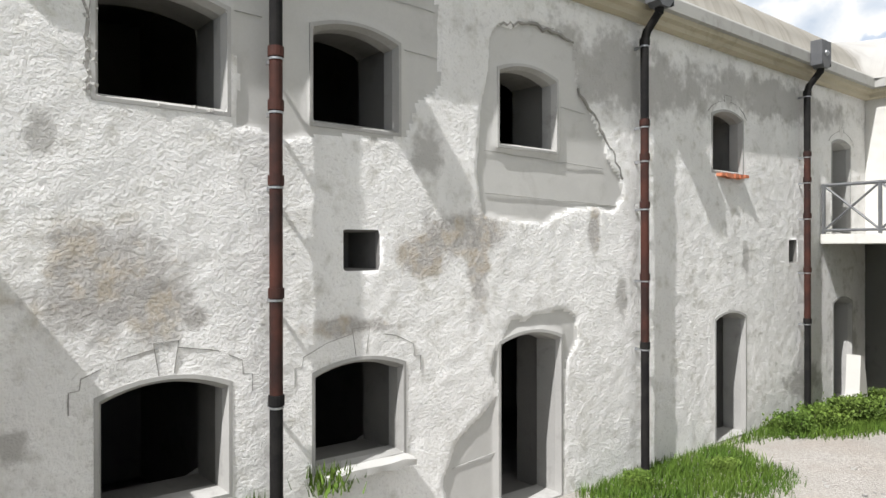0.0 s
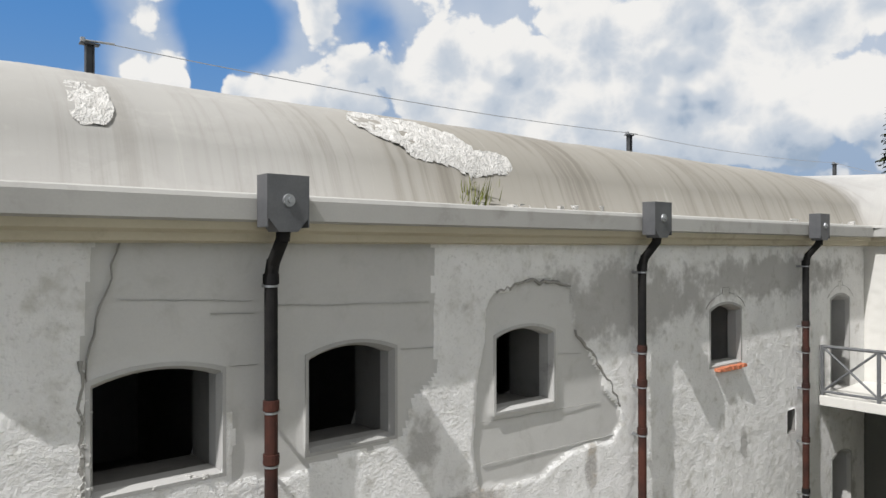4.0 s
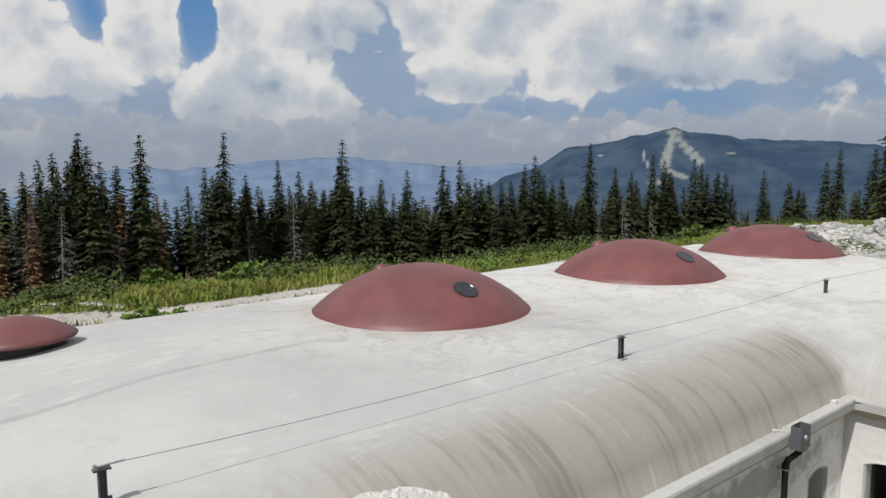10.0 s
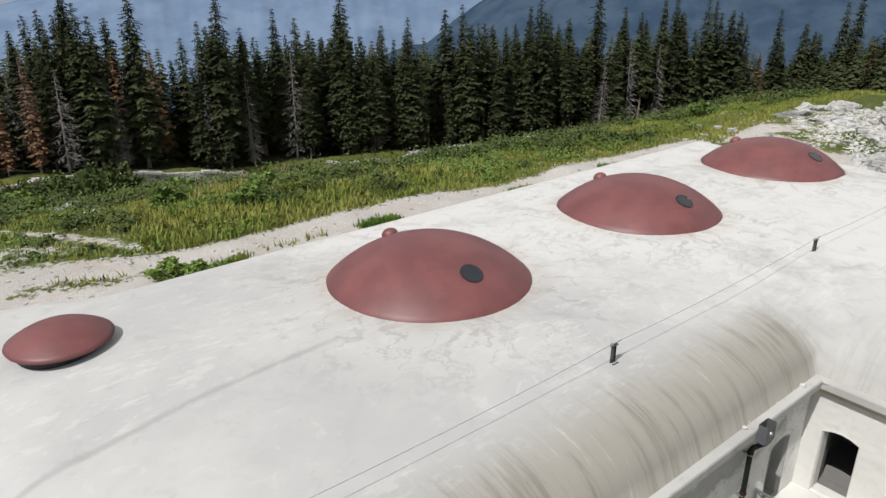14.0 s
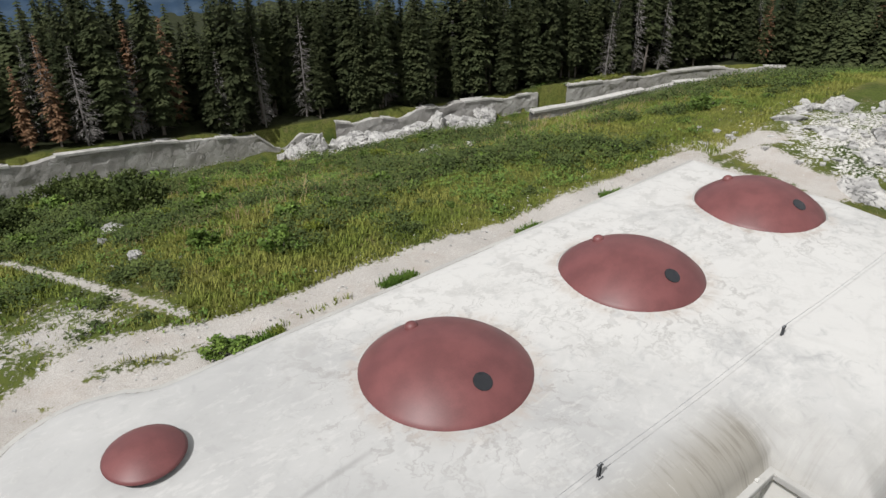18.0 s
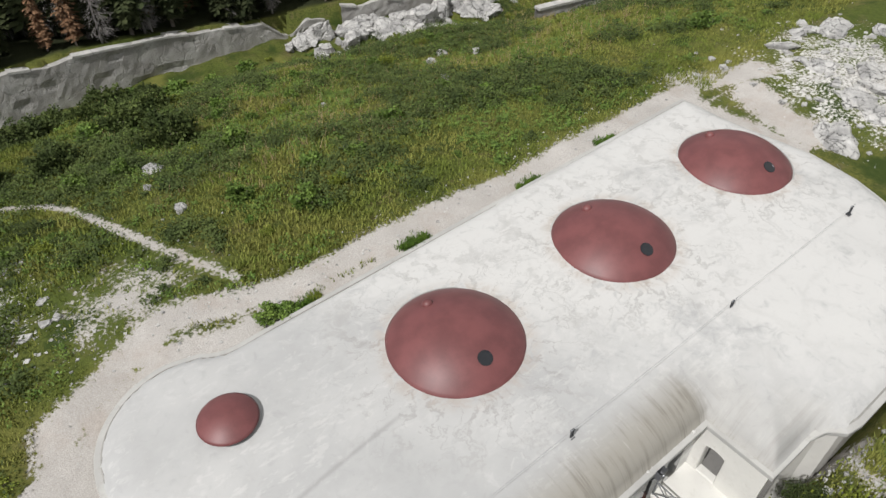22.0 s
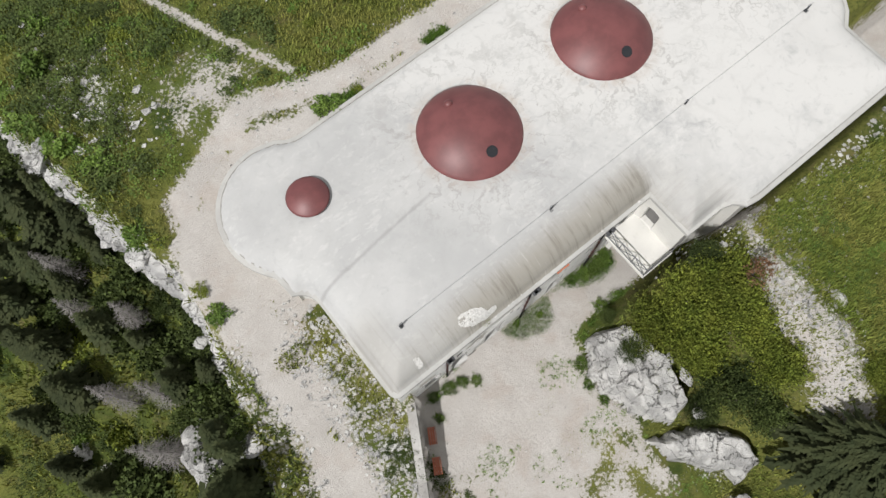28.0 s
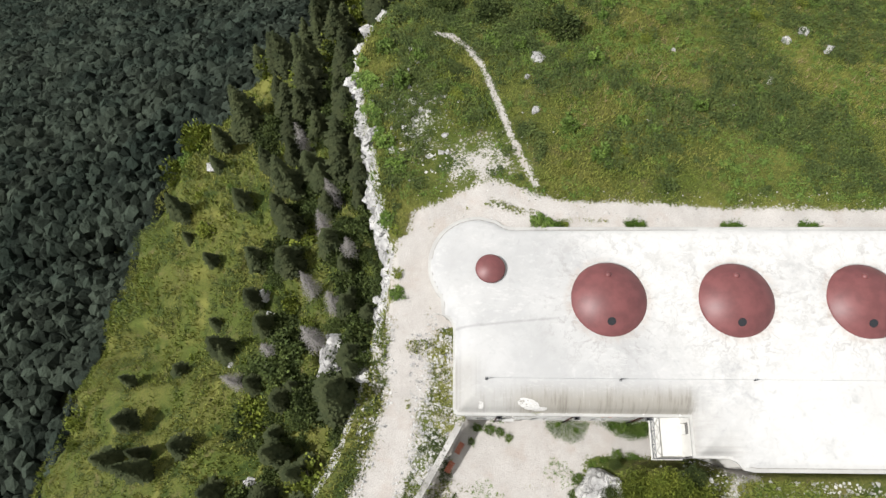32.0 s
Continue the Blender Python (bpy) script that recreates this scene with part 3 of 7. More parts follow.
def rod(a, b, r, n=10, bm=None, r2=None):
    bm = bm or bmesh.new()
    a, b = Vector(a), Vector(b)
    d = b - a
    m = Matrix.Translation((a + b) / 2) @ d.to_track_quat("Z", "Y").to_matrix().to_4x4()
    bmesh.ops.create_cone(bm, cap_ends=True, segments=n, radius1=r, radius2=r if r2 is None else r2, depth=d.length, matrix=m)
    return bm


def sweep(points, profile, closed=False, bm=None):
    """A profile of (across, up) carried along a level line of (x, y, z); across is to the line's right."""
    bm = bm or bmesh.new()
    n, rings = len(points), []
    for i, p in enumerate(points):
        p = Vector(p)
        a = Vector(points[(i - 1) % n]) if closed or i else p
        c = Vector(points[(i + 1) % n]) if closed or i < n - 1 else p
        d1, d2 = (p - a), (c - p)
        d1.z = d2.z = 0
        d1 = d1.normalized() if d1.length > 1e-6 else d2.normalized()
        d2 = d2.normalized() if d2.length > 1e-6 else d1
        t = (d1 + d2).normalized()
        side = Vector((t.y, -t.x, 0)) / max(0.45, t.dot(d1))
        rings.append([bm.verts.new(p + side * u + Vector((0, 0, v))) for u, v in profile])
    for i in range(n if closed else n - 1):
        A, B = rings[i], rings[(i + 1) % n]
        for j in range(len(profile) - 1):
            bm.faces.new((A[j], A[j + 1], B[j + 1], B[j]))
    if not closed:
        for ring in (rings[0], rings[-1]):
            if len(ring) > 2:
                bm.faces.new(ring)
    bmesh.ops.recalc_face_normals(bm, faces=bm.faces)
    return bm


def smoothstep(x, a, b):
    t = np.clip((np.asarray(x, float) - a) / (b - a), 0, 1)
    return t * t * (3 - 2 * t)


def grid_noise(x, y, scale, seed=0, octaves=4):
    """Quick value noise on arrays, about -0.5 to 0.5."""
    rng = np.random.RandomState(seed)
    table = rng.rand(256, 256)
    out, amp, tot = np.zeros(np.shape(x)), 1.0, 0.0
    for k in range(octaves):
        u, v = np.asarray(x) * scale + 31.7 * k, np.asarray(y) * scale + 17.3 * k
        i, j = np.floor(u).astype(int), np.floor(v).astype(int)
        fu, fv = u - i, v - j
        fu, fv = fu * fu * (3 - 2 * fu), fv * fv * (3 - 2 * fv)
        a, b = table[i % 256, j % 256], table[(i + 1) % 256, j % 256]
        c, d = table[i % 256, (j + 1) % 256], table[(i + 1) % 256, (j + 1) % 256]
        out += amp * ((a * (1 - fu) + b * fu) * (1 - fv) + (c * (1 - fu) + d * fu) * fv - 0.5)
        tot, amp, scale = tot + amp, amp * 0.5, scale * 2.03
    return out / tot * 1.6


def inside(x, y, poly):
    x, y = np.asarray(x, float), np.asarray(y, float)
    r = np.zeros(x.shape, bool)
    for (x1, y1), (x2, y2) in zip(poly, poly[1:] + poly[:1]):
        if y1 != y2:
            r ^= ((y1 > y) != (y2 > y)) & (x < (x2 - x1) * (y - y1) / (y2 - y1) + x1)
    return r


def nearest(x, y, poly, closed=True):
    """The distance to a line of points, and the nearest place on it."""
    best = np.full(np.shape(x), 1e9)
    bx, by = np.zeros(np.shape(x)), np.zeros(np.shape(x))
    for (x1, y1), (x2, y2) in zip(poly if closed else poly[:-1], (poly[1:] + poly[:1]) if closed else poly[1:]):
        dx, dy = x2 - x1, y2 - y1
        t = np.clip(((x - x1) * dx + (y - y1) * dy) / max(1e-9, dx * dx + dy * dy), 0, 1)
        px, py = x1 + t * dx, y1 + t * dy
        d = np.hypot(x - px, y - py)
        w = d < best
        best, bx, by = np.where(w, d, best), np.where(w, px, bx), np.where(w, py, by)
    return best, bx, by


def mesh_grid(name, X, Y, Z, keep=None, attributes=None, material="ground", smooth=True):
    """A sheet over a table of places; cells outside keep are left out."""
    ny, nx = X.shape
    co = np.stack([X, Y, Z], -1).reshape(-1, 3)
    i = np.arange(ny * nx).reshape(ny, nx)
    q = np.stack([i[:-1, :-1], i[:-1, 1:], i[1:, 1:], i[1:, :-1]], -1)
    q = q.reshape(-1, 4) if keep is None else q[keep]
    used = np.unique(q)
    remap = np.full(ny * nx, -1)
    remap[used] = np.arange(len(used))
    me = bpy.data.meshes.new(name)
    me.from_pydata(co[used].tolist(), [], remap[q].tolist())
    for k in (material if isinstance(material, (list, tuple)) else [material]):
        me.materials.append(M[k])
    for k, v in (attributes or {}).items():
        a = me.attributes.new(k, "FLOAT", "POINT")
        a.data.foreach_set("value", np.asarray(v, float).reshape(-1)[used])
    if smooth:
        me.shade_smooth()
    return new(name, me), q


# ---- the plan of the fort ----
WALL_Y, YARD = 6.1, -0.2      # the courtyard front and the yard's level


def arc(cx, cy, r, a0, a1, n):
    return [(cx + r * math.cos(radians(a0 + (a1 - a0) * k / n)), cy + r * math.sin(radians(a0 + (a1 - a0) * k / n))) for k in range(n + 1)]


# outline of the roof's rim, clockwise from the front corner
RIM = ([(-0.35, 5.8), (-0.6, 5.95), (-0.72, 6.3), (-0.72, 12.2)] + arc(-1.92, 12.3, 1.2, 10, 75, 5)
       + arc(1.3, 17.45, 4.05, 222, 88, 22) + arc(4.15, 22.6, 2.0, 215, 270, 5)[1:]
       + [(6.0, 20.65), (34.8, 20.85), (35.2, 17.0), (35.9, 12.6), (35.6, 9.8), (35.0, 8.0), (34.2, 6.9), (33.3, 6.2)]
       + [(33.3, 3.4), (33.5, 1.9), (21.2, 1.9)] + [(20.4, 2.05), (20.0, 2.6), (19.5, 2.85), (17.05, 2.88), (17.05, 5.8)])


def rim_height(x, y):
    a = smoothstep(y, 12.0, 15.5) * 0.62 + smoothstep(y, 17, 20) * 0.25
    b = smoothstep(x, 18.6, 20.6) * 0.75
    return 6.88 + np.maximum(a, b)


def roof_height(x, y, d):
    """d: metres in from the rim."""
    e = rim_height(x, y)
    top = 8.20 + 0.27 * smoothstep(d, 1.7, 5.0)
    u = np.clip((d - 0.28) / 1.9, 0, 1)
    e = e - 0.05 * (d < 0.34)
    return e + 0.03 + (top - e - 0.03) * np.sqrt(np.maximum(0, 1 - (1 - u) ** 2.0))


def roof():
    step = 0.2
    X, Y = np.meshgrid(np.arange(-3.4, 38.6, step), np.arange(1.2, 22.4, step))
    d, bx, by = nearest(X, Y, RIM)
    ins = inside(X, Y, RIM)
    cell = ins[:-1, :-1] | ins[:-1, 1:] | ins[1:, 1:] | ins[1:, :-1]
    X, Y = np.where(ins, X, bx), np.where(ins, Y, by)
    d = np.where(ins, d, 0)
    Z = roof_height(X, Y, d) + grid_noise(X, Y, 0.6, 3) * 0.03 * np.clip(d, 0, 1)
    low = 1 - smoothstep(np.maximum(X - 19.5, 0), 0, 2)
    front_ = (Y - 5.8) < np.abs(X - 17.05)
    run = np.where((X < 17.05) & front_, X, np.where(Y > 5.8, X, Y + 40))
    rim = smoothstep(d, 2.7, 0.9) * low * (1 - smoothstep(Y, 9, 11)) * (0.45 + 0.55 * smoothstep(X, 2.5, 5.5)) * (1 - 0.75 * smoothstep(X, 16.6, 17.6) * (Y < 8))
    ob, _ = mesh_grid("roof", X, Y, Z, cell, {"rim": rim, "run": run, "inward": d}, "roof")
    return tagged(ob, "pale concrete fort roof with vaulted weather-streaked rims", "roof", kind="structure")


roof()


def dense(poly, step=0.5):
    out = []
    for (x1, y1), (x2, y2) in zip(poly, poly[1:]):
        n = max(1, int(math.hypot(x2 - x1, y2 - y1) / step))
        out += [(x1 + (x2 - x1) * k / n, y1 + (y2 - y1) * k / n) for k in range(n)]
    return out + [poly[-1]]


def rims():
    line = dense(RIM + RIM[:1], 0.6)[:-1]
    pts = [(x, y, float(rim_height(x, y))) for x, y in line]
    # the line runs clockwise, so its right hand is the roof's inside
    bm = sweep(pts, [(0.3, -0.12), (0.29, 0.045), (0.27, 0.055), (0.02, 0.02), (0.0, -0.02), (0.0, -0.21), (0.06, -0.23), (0.45, -0.23)], True)
    kerb = link("roof_kerb", bm, "cornice")
    tagged(kerb, "thick grey concrete rim slab round the fort roof", "cornice", kind="structure")
    # raised dark strip paints the shade of the groove inside the kerb
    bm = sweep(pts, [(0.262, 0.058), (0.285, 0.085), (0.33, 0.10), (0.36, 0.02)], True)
    tagged(link("kerb_joint", bm, "groove"), "dark strip painted for the shade in the groove inside the roof rim", "joint", kind="structure")
    bm = sweep(pts, [(0.06, -0.225), (0.08, -0.3), (0.15, -0.33), (0.17, -0.4), (0.26, -0.42), (0.4, -0.42)], True)
    tagged(link("cornice_moulding", bm, "mould"), "cream stepped moulding under the roof rim", "moulding", kind="structure")


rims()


def body():
    """The outer walls other than the pierced courtyard fronts."""
    line = dense(RIM[3:] + RIM[:4], 0.8)
    bm, last = bmesh.new(), None
    n = len(line)
    for i, (x, y) in enumerate(line):
        a, c = line[max(0, i - 1)], line[min(n - 1, i + 1)]
        t = Vector((c[0] - a[0], c[1] - a[1], 0)).normalized()
        s = Vector((t.y, -t.x, 0)) * 0.3
        h = float(rim_height(x, y))
        col = [bm.verts.new((x + s.x, y + s.y, z)) for z in (-1.2, 2.0, 4.5, h - 0.2)]
        front = last and ((y < 6.2 and -0.9 < x < 17.1 and y > 2.95 or x < -0.3 and y < 6.15))
        if last and not front:
            for k in range(3):
                bm.faces.new((last[k], last[k + 1], col[k + 1], col[k]))
        last = col
    bmesh.ops.recalc_face_normals(bm, faces=bm.faces)
    tagged(link("wall_outer", bm, "pale", smooth=False), "white rendered outer wall of the fort", "wall", kind="structure")


body()


# ---- pierced walls ----
def outline(o, grow=0.0, n=10):
    """An opening's edge (x0, x1, z0, z1, rise), anticlockwise from the lower left."""
    x0, x1, z0, z1, rise = o
    x0, x1, z0, z1 = x0 - grow, x1 + grow, z0 - grow, z1 + grow
    if not rise:
        return [(x0, z0), (x1, z0), (x1, z1), (x0, z1)]
    w = x1 - x0
    return [(x0, z0), (x1, z0)] + [(x1 - w * k / n, z1 - rise + rise * (1 - (1 - 2 * k / n) ** 2)) for k in range(n + 1)]


def pierced(name, along, length, z0, z1, openings, patches, label, step=0.04, mats=("stucco", "smooth")):
    """A wall skin: along maps (u, z, out) to the world; openings in (u, z); patches are smooth recessed fields."""
    U, Z = np.meshgrid(np.arange(length[0], length[1] + step / 2, step), np.arange(z0, z1 + step / 2, step))
    u, z = U.copy(), Z.copy()
    hole = np.zeros(U.shape, bool)
    for o in openings:
        poly = outline(o)
        ins = inside(U, Z, poly)
        d, px, py = nearest(U, Z, poly)
        snap = (d < step * 0.62)
        u, z = np.where(snap, px, u), np.where(snap, py, z)
        hole |= ins & ~snap
    worn = np.zeros(U.shape)
    for k, poly in enumerate(patches):
        d, _, _ = nearest(U, Z, poly)
        s = np.where(inside(U, Z, poly), d, -d) + grid_noise(U, Z, 3.0, 5 + k) * 0.09
        worn = np.maximum(worn, smoothstep(s, -0.015, 0.03))
    out = 0.012 * grid_noise(U, Z, 1.1, 8) + 0.010 * grid_noise(U, Z, 8.0, 9, 2) * (1 - worn) - 0.035 * worn
    edge = np.zeros(U.shape)
    for o in openings:
        d, _, _ = nearest(U, Z, outline(o))
        edge = np.maximum(edge, 1 - smoothstep(d, 0.02, 0.12))
    out = out * (1 - edge)
    P = along(u, z, out)
    cell = ~(hole[:-1, :-1] | hole[:-1, 1:] | hole[1:, 1:] | hole[1:, :-1])
    ob, q = mesh_grid(name, P[0], P[1], P[2], cell, None, list(mats))
    w = worn.reshape(-1)[q].mean(1) > 0.6
    ob.data.polygons.foreach_set("material_index", w.astype(np.int32))
    return tagged(ob, label, "wall", kind="structure")


def reveal(name, along, o, mat, parent=None, band=0.035, kind="window"):
    """The frame of an opening: a thin plain band on the wall, a splayed outer and a stepped inner reveal."""
    deep = 0.22 if kind == "window" else 0.40
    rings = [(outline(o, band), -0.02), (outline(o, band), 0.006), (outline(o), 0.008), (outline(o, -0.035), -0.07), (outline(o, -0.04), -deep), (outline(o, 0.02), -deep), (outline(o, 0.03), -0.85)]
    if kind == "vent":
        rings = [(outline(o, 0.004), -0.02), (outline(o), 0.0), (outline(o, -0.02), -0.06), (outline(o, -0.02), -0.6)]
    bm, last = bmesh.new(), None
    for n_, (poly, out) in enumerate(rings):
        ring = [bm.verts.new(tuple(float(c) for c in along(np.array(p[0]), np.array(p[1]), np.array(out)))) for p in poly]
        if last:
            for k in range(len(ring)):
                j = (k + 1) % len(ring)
                # rings past the step are coloured darker, painting the shade of the depth
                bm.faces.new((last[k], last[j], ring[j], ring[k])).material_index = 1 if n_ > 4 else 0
        last = ring
    if kind == "vent":
        bm.faces.new(last)
    bmesh.ops.recalc_face_normals(bm, faces=bm.faces)
    # vents are dark throughout, their inner shade painted in
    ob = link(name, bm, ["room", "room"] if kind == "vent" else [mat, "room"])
    return tagged(ob, "empty %s opening with a plain plaster surround" % ("arched window" if kind == "window" else "arched door" if kind == "door" else "small square vent"), kind, kind="structure")


def front(u, z, out):
    return u, WALL_Y - out, z


def cross(u, z, out):
    return 17.35 - out, u, z


OPEN = [("window", (1.29, 2.40, 4.36, 5.39, 0.10)), ("window", (3.28, 4.33, 4.37, 5.43, 0.11)), ("window", (5.85, 6.90, 4.39, 5.42, 0.11)), ("window", (10.80, 11.80, 4.42, 5.46, 0.11)),
        ("door", (15.56, 16.50, 3.42, 5.42, 0.11)), ("window", (1.31, 2.41, 0.87, 1.98, 0.12)), ("window", (3.30, 4.39, 0.88, 1.95, 0.11)), ("door", (5.87, 6.98, -0.16, 2.04, 0.11)),
        ("door", (10.90, 11.90, -0.16, 2.00, 0.11)), ("door", (15.62, 16.58, -0.16, 2.04, 0.11)), ("vent", (3.63, 4.08, 2.88, 3.31, 0)), ("vent", (13.58, 13.92, 2.83, 3.28, 0))]
PATCHES = [
    [(5.83, 5.87), (6.8, 6.05), (7.32, 5.88), (7.32, 5.34), (7.87, 4.7), (7.99, 4.39), (8.32, 4.17), (8.39, 3.85), (8.19, 3.68), (7.08, 3.6), (6.64, 3.44), (5.6, 3.5), (5.46, 4.05), (5.53, 4.73), (5.74, 5.72)],
    [(6.08, 2.23), (7.08, 2.31), (7.32, 2.19), (7.32, 1.88), (7.08, 1.59), (7.06, -0.4), (5.03, -0.4), (4.98, 0.52), (5.11, 0.82), (5.55, 1.08), (5.83, 1.38), (5.69, 1.6), (5.74, 1.87)],
    [(1.35, 6.6), (4.9, 6.6), (4.92, 4.98), (4.62, 4.74), (4.46, 4.3), (3.2, 4.24), (3.0, 4.2), (2.48, 4.25), (2.5, 4.9), (1.3, 5.1), (1.2, 5.5)],
]
wall = pierced("wall_front", front, (-0.42, 17.35), -0.5, 6.52, [o for _, o in OPEN], PATCHES, "rough whitewashed stucco front wall with patches of bare concrete")
CROSS = [("door", (4.72, 5.64, 3.42, 5.45, 0.12))]
pierced("wall_cross", cross, (3.08, 6.12), -0.5, 6.52, [o for _, o in CROSS], [[(2.9, -0.5), (6.2, -0.5), (6.2, 3.2), (2.9, 3.2)]], "white plastered return wall, mould-stained and darkened for shade below the balcony", 0.05, ("pale", "mouldy_dim"))
count = {}
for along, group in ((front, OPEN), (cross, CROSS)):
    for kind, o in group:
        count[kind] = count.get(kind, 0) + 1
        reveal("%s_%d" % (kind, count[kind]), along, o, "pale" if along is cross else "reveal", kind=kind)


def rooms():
    """Vaulted rooms behind the openings, coloured dark for their shade, two storeys, with cross walls."""
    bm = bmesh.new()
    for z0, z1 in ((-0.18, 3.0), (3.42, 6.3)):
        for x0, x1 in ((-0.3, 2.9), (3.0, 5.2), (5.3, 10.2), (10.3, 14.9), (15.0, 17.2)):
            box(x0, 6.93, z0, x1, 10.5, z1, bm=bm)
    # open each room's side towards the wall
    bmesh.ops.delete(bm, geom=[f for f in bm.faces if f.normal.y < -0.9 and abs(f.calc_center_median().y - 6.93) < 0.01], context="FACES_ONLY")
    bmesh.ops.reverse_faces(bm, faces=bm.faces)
    tagged(link("wall_rooms", bm, "room"), "bare concrete room walls inside the fort, coloured dark for their shade", "wall", kind="structure")
    box_ = box(17.35, 4.2, 3.4, 19.5, 6.0, 5.9)
    bmesh.ops.delete(box_, geom=[f for f in box_.faces if f.normal.x < -0.9], context="FACES_ONLY")
    bmesh.ops.reverse_faces(box_, faces=box_.faces)
    bmesh.ops.translate(box_, verts=box_.verts, vec=(0.84, 0, 0))
    tagged(link("wall_passage", box_, "room"), "concrete passage behind the balcony door, coloured dark for its shade", "wall", kind="structure")
    # the wall's inner face closes the gap round the openings
    step = 0.1
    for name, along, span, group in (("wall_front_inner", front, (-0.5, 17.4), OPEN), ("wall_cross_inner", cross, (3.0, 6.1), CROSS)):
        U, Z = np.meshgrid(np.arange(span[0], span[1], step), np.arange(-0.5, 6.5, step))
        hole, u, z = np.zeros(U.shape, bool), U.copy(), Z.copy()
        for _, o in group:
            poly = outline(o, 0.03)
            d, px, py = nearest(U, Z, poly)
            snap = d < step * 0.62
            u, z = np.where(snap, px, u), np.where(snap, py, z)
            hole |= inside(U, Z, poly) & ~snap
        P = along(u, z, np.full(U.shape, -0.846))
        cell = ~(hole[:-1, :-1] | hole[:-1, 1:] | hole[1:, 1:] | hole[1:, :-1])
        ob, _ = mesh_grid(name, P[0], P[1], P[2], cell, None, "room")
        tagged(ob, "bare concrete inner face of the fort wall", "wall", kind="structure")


rooms()

# ---- the ground ----
EDGE = [(-30, -60), (-18, -16), (-11.4, -0.5), (-9.8, 2), (-7.8, 8), (-6.1, 14), (-5.5, 18.5), (-6.8, 25), (-8.4, 32), (-9.6, 38), (-8.2, 42), (-3.7, 47), (-2, 60), (-1, 80), (2, 110), (10, 200)]
RETAIN = [(0.35, 5.75), (-2.3, 1.1), (-5.6, -4.5), (-9.0, -11.0)]
LANE = [(-2.6, 41.0), (-0.8, 40.7), (0.6, 39.2), (1.7, 37.2), (2.4, 35.3), (3.2, 32.4), (4.4, 28.2), (6.0, 24.4)]
ROAD = [(36.5, 21.6), (20, 21.7), (8.0, 22.2), (2.5, 24.0), (-3.2, 21.5), (-4.2, 17.5), (-4.2, 12), (-4.3, 8.5), (-5.6, 3), (-7.5, -2), (-11, -9)]
CREST = [(-10, 110), (-14, 80), (-20, 62), (-29, 50), (-40, 37), (-49, 18.4), (-52, 2), (-50, -40)]


# the ditch: its far wall with the height of its top, and the meadow's brow above it
CSCARP = [(-16, 67.4, 0.5), (6.2, 66.8, 0.3), (18, 67.1, -0.9), (28, 66.5, -2.3), (37.5, 65.3, -2.4), (55, 63.0, -3.6), (68, 59.4, -3.0), (81, 56.0, -3.2), (91, 53.4, -3.4), (98, 48.5, -3.5), (103, 44.0, -3.6)]
BROW = [(-20, 58.5), (29, 58.5), (38, 54.0), (44.7, 43.5), (56, 41.5), (69, 38.3), (80, 35.0), (95, 29.0)]


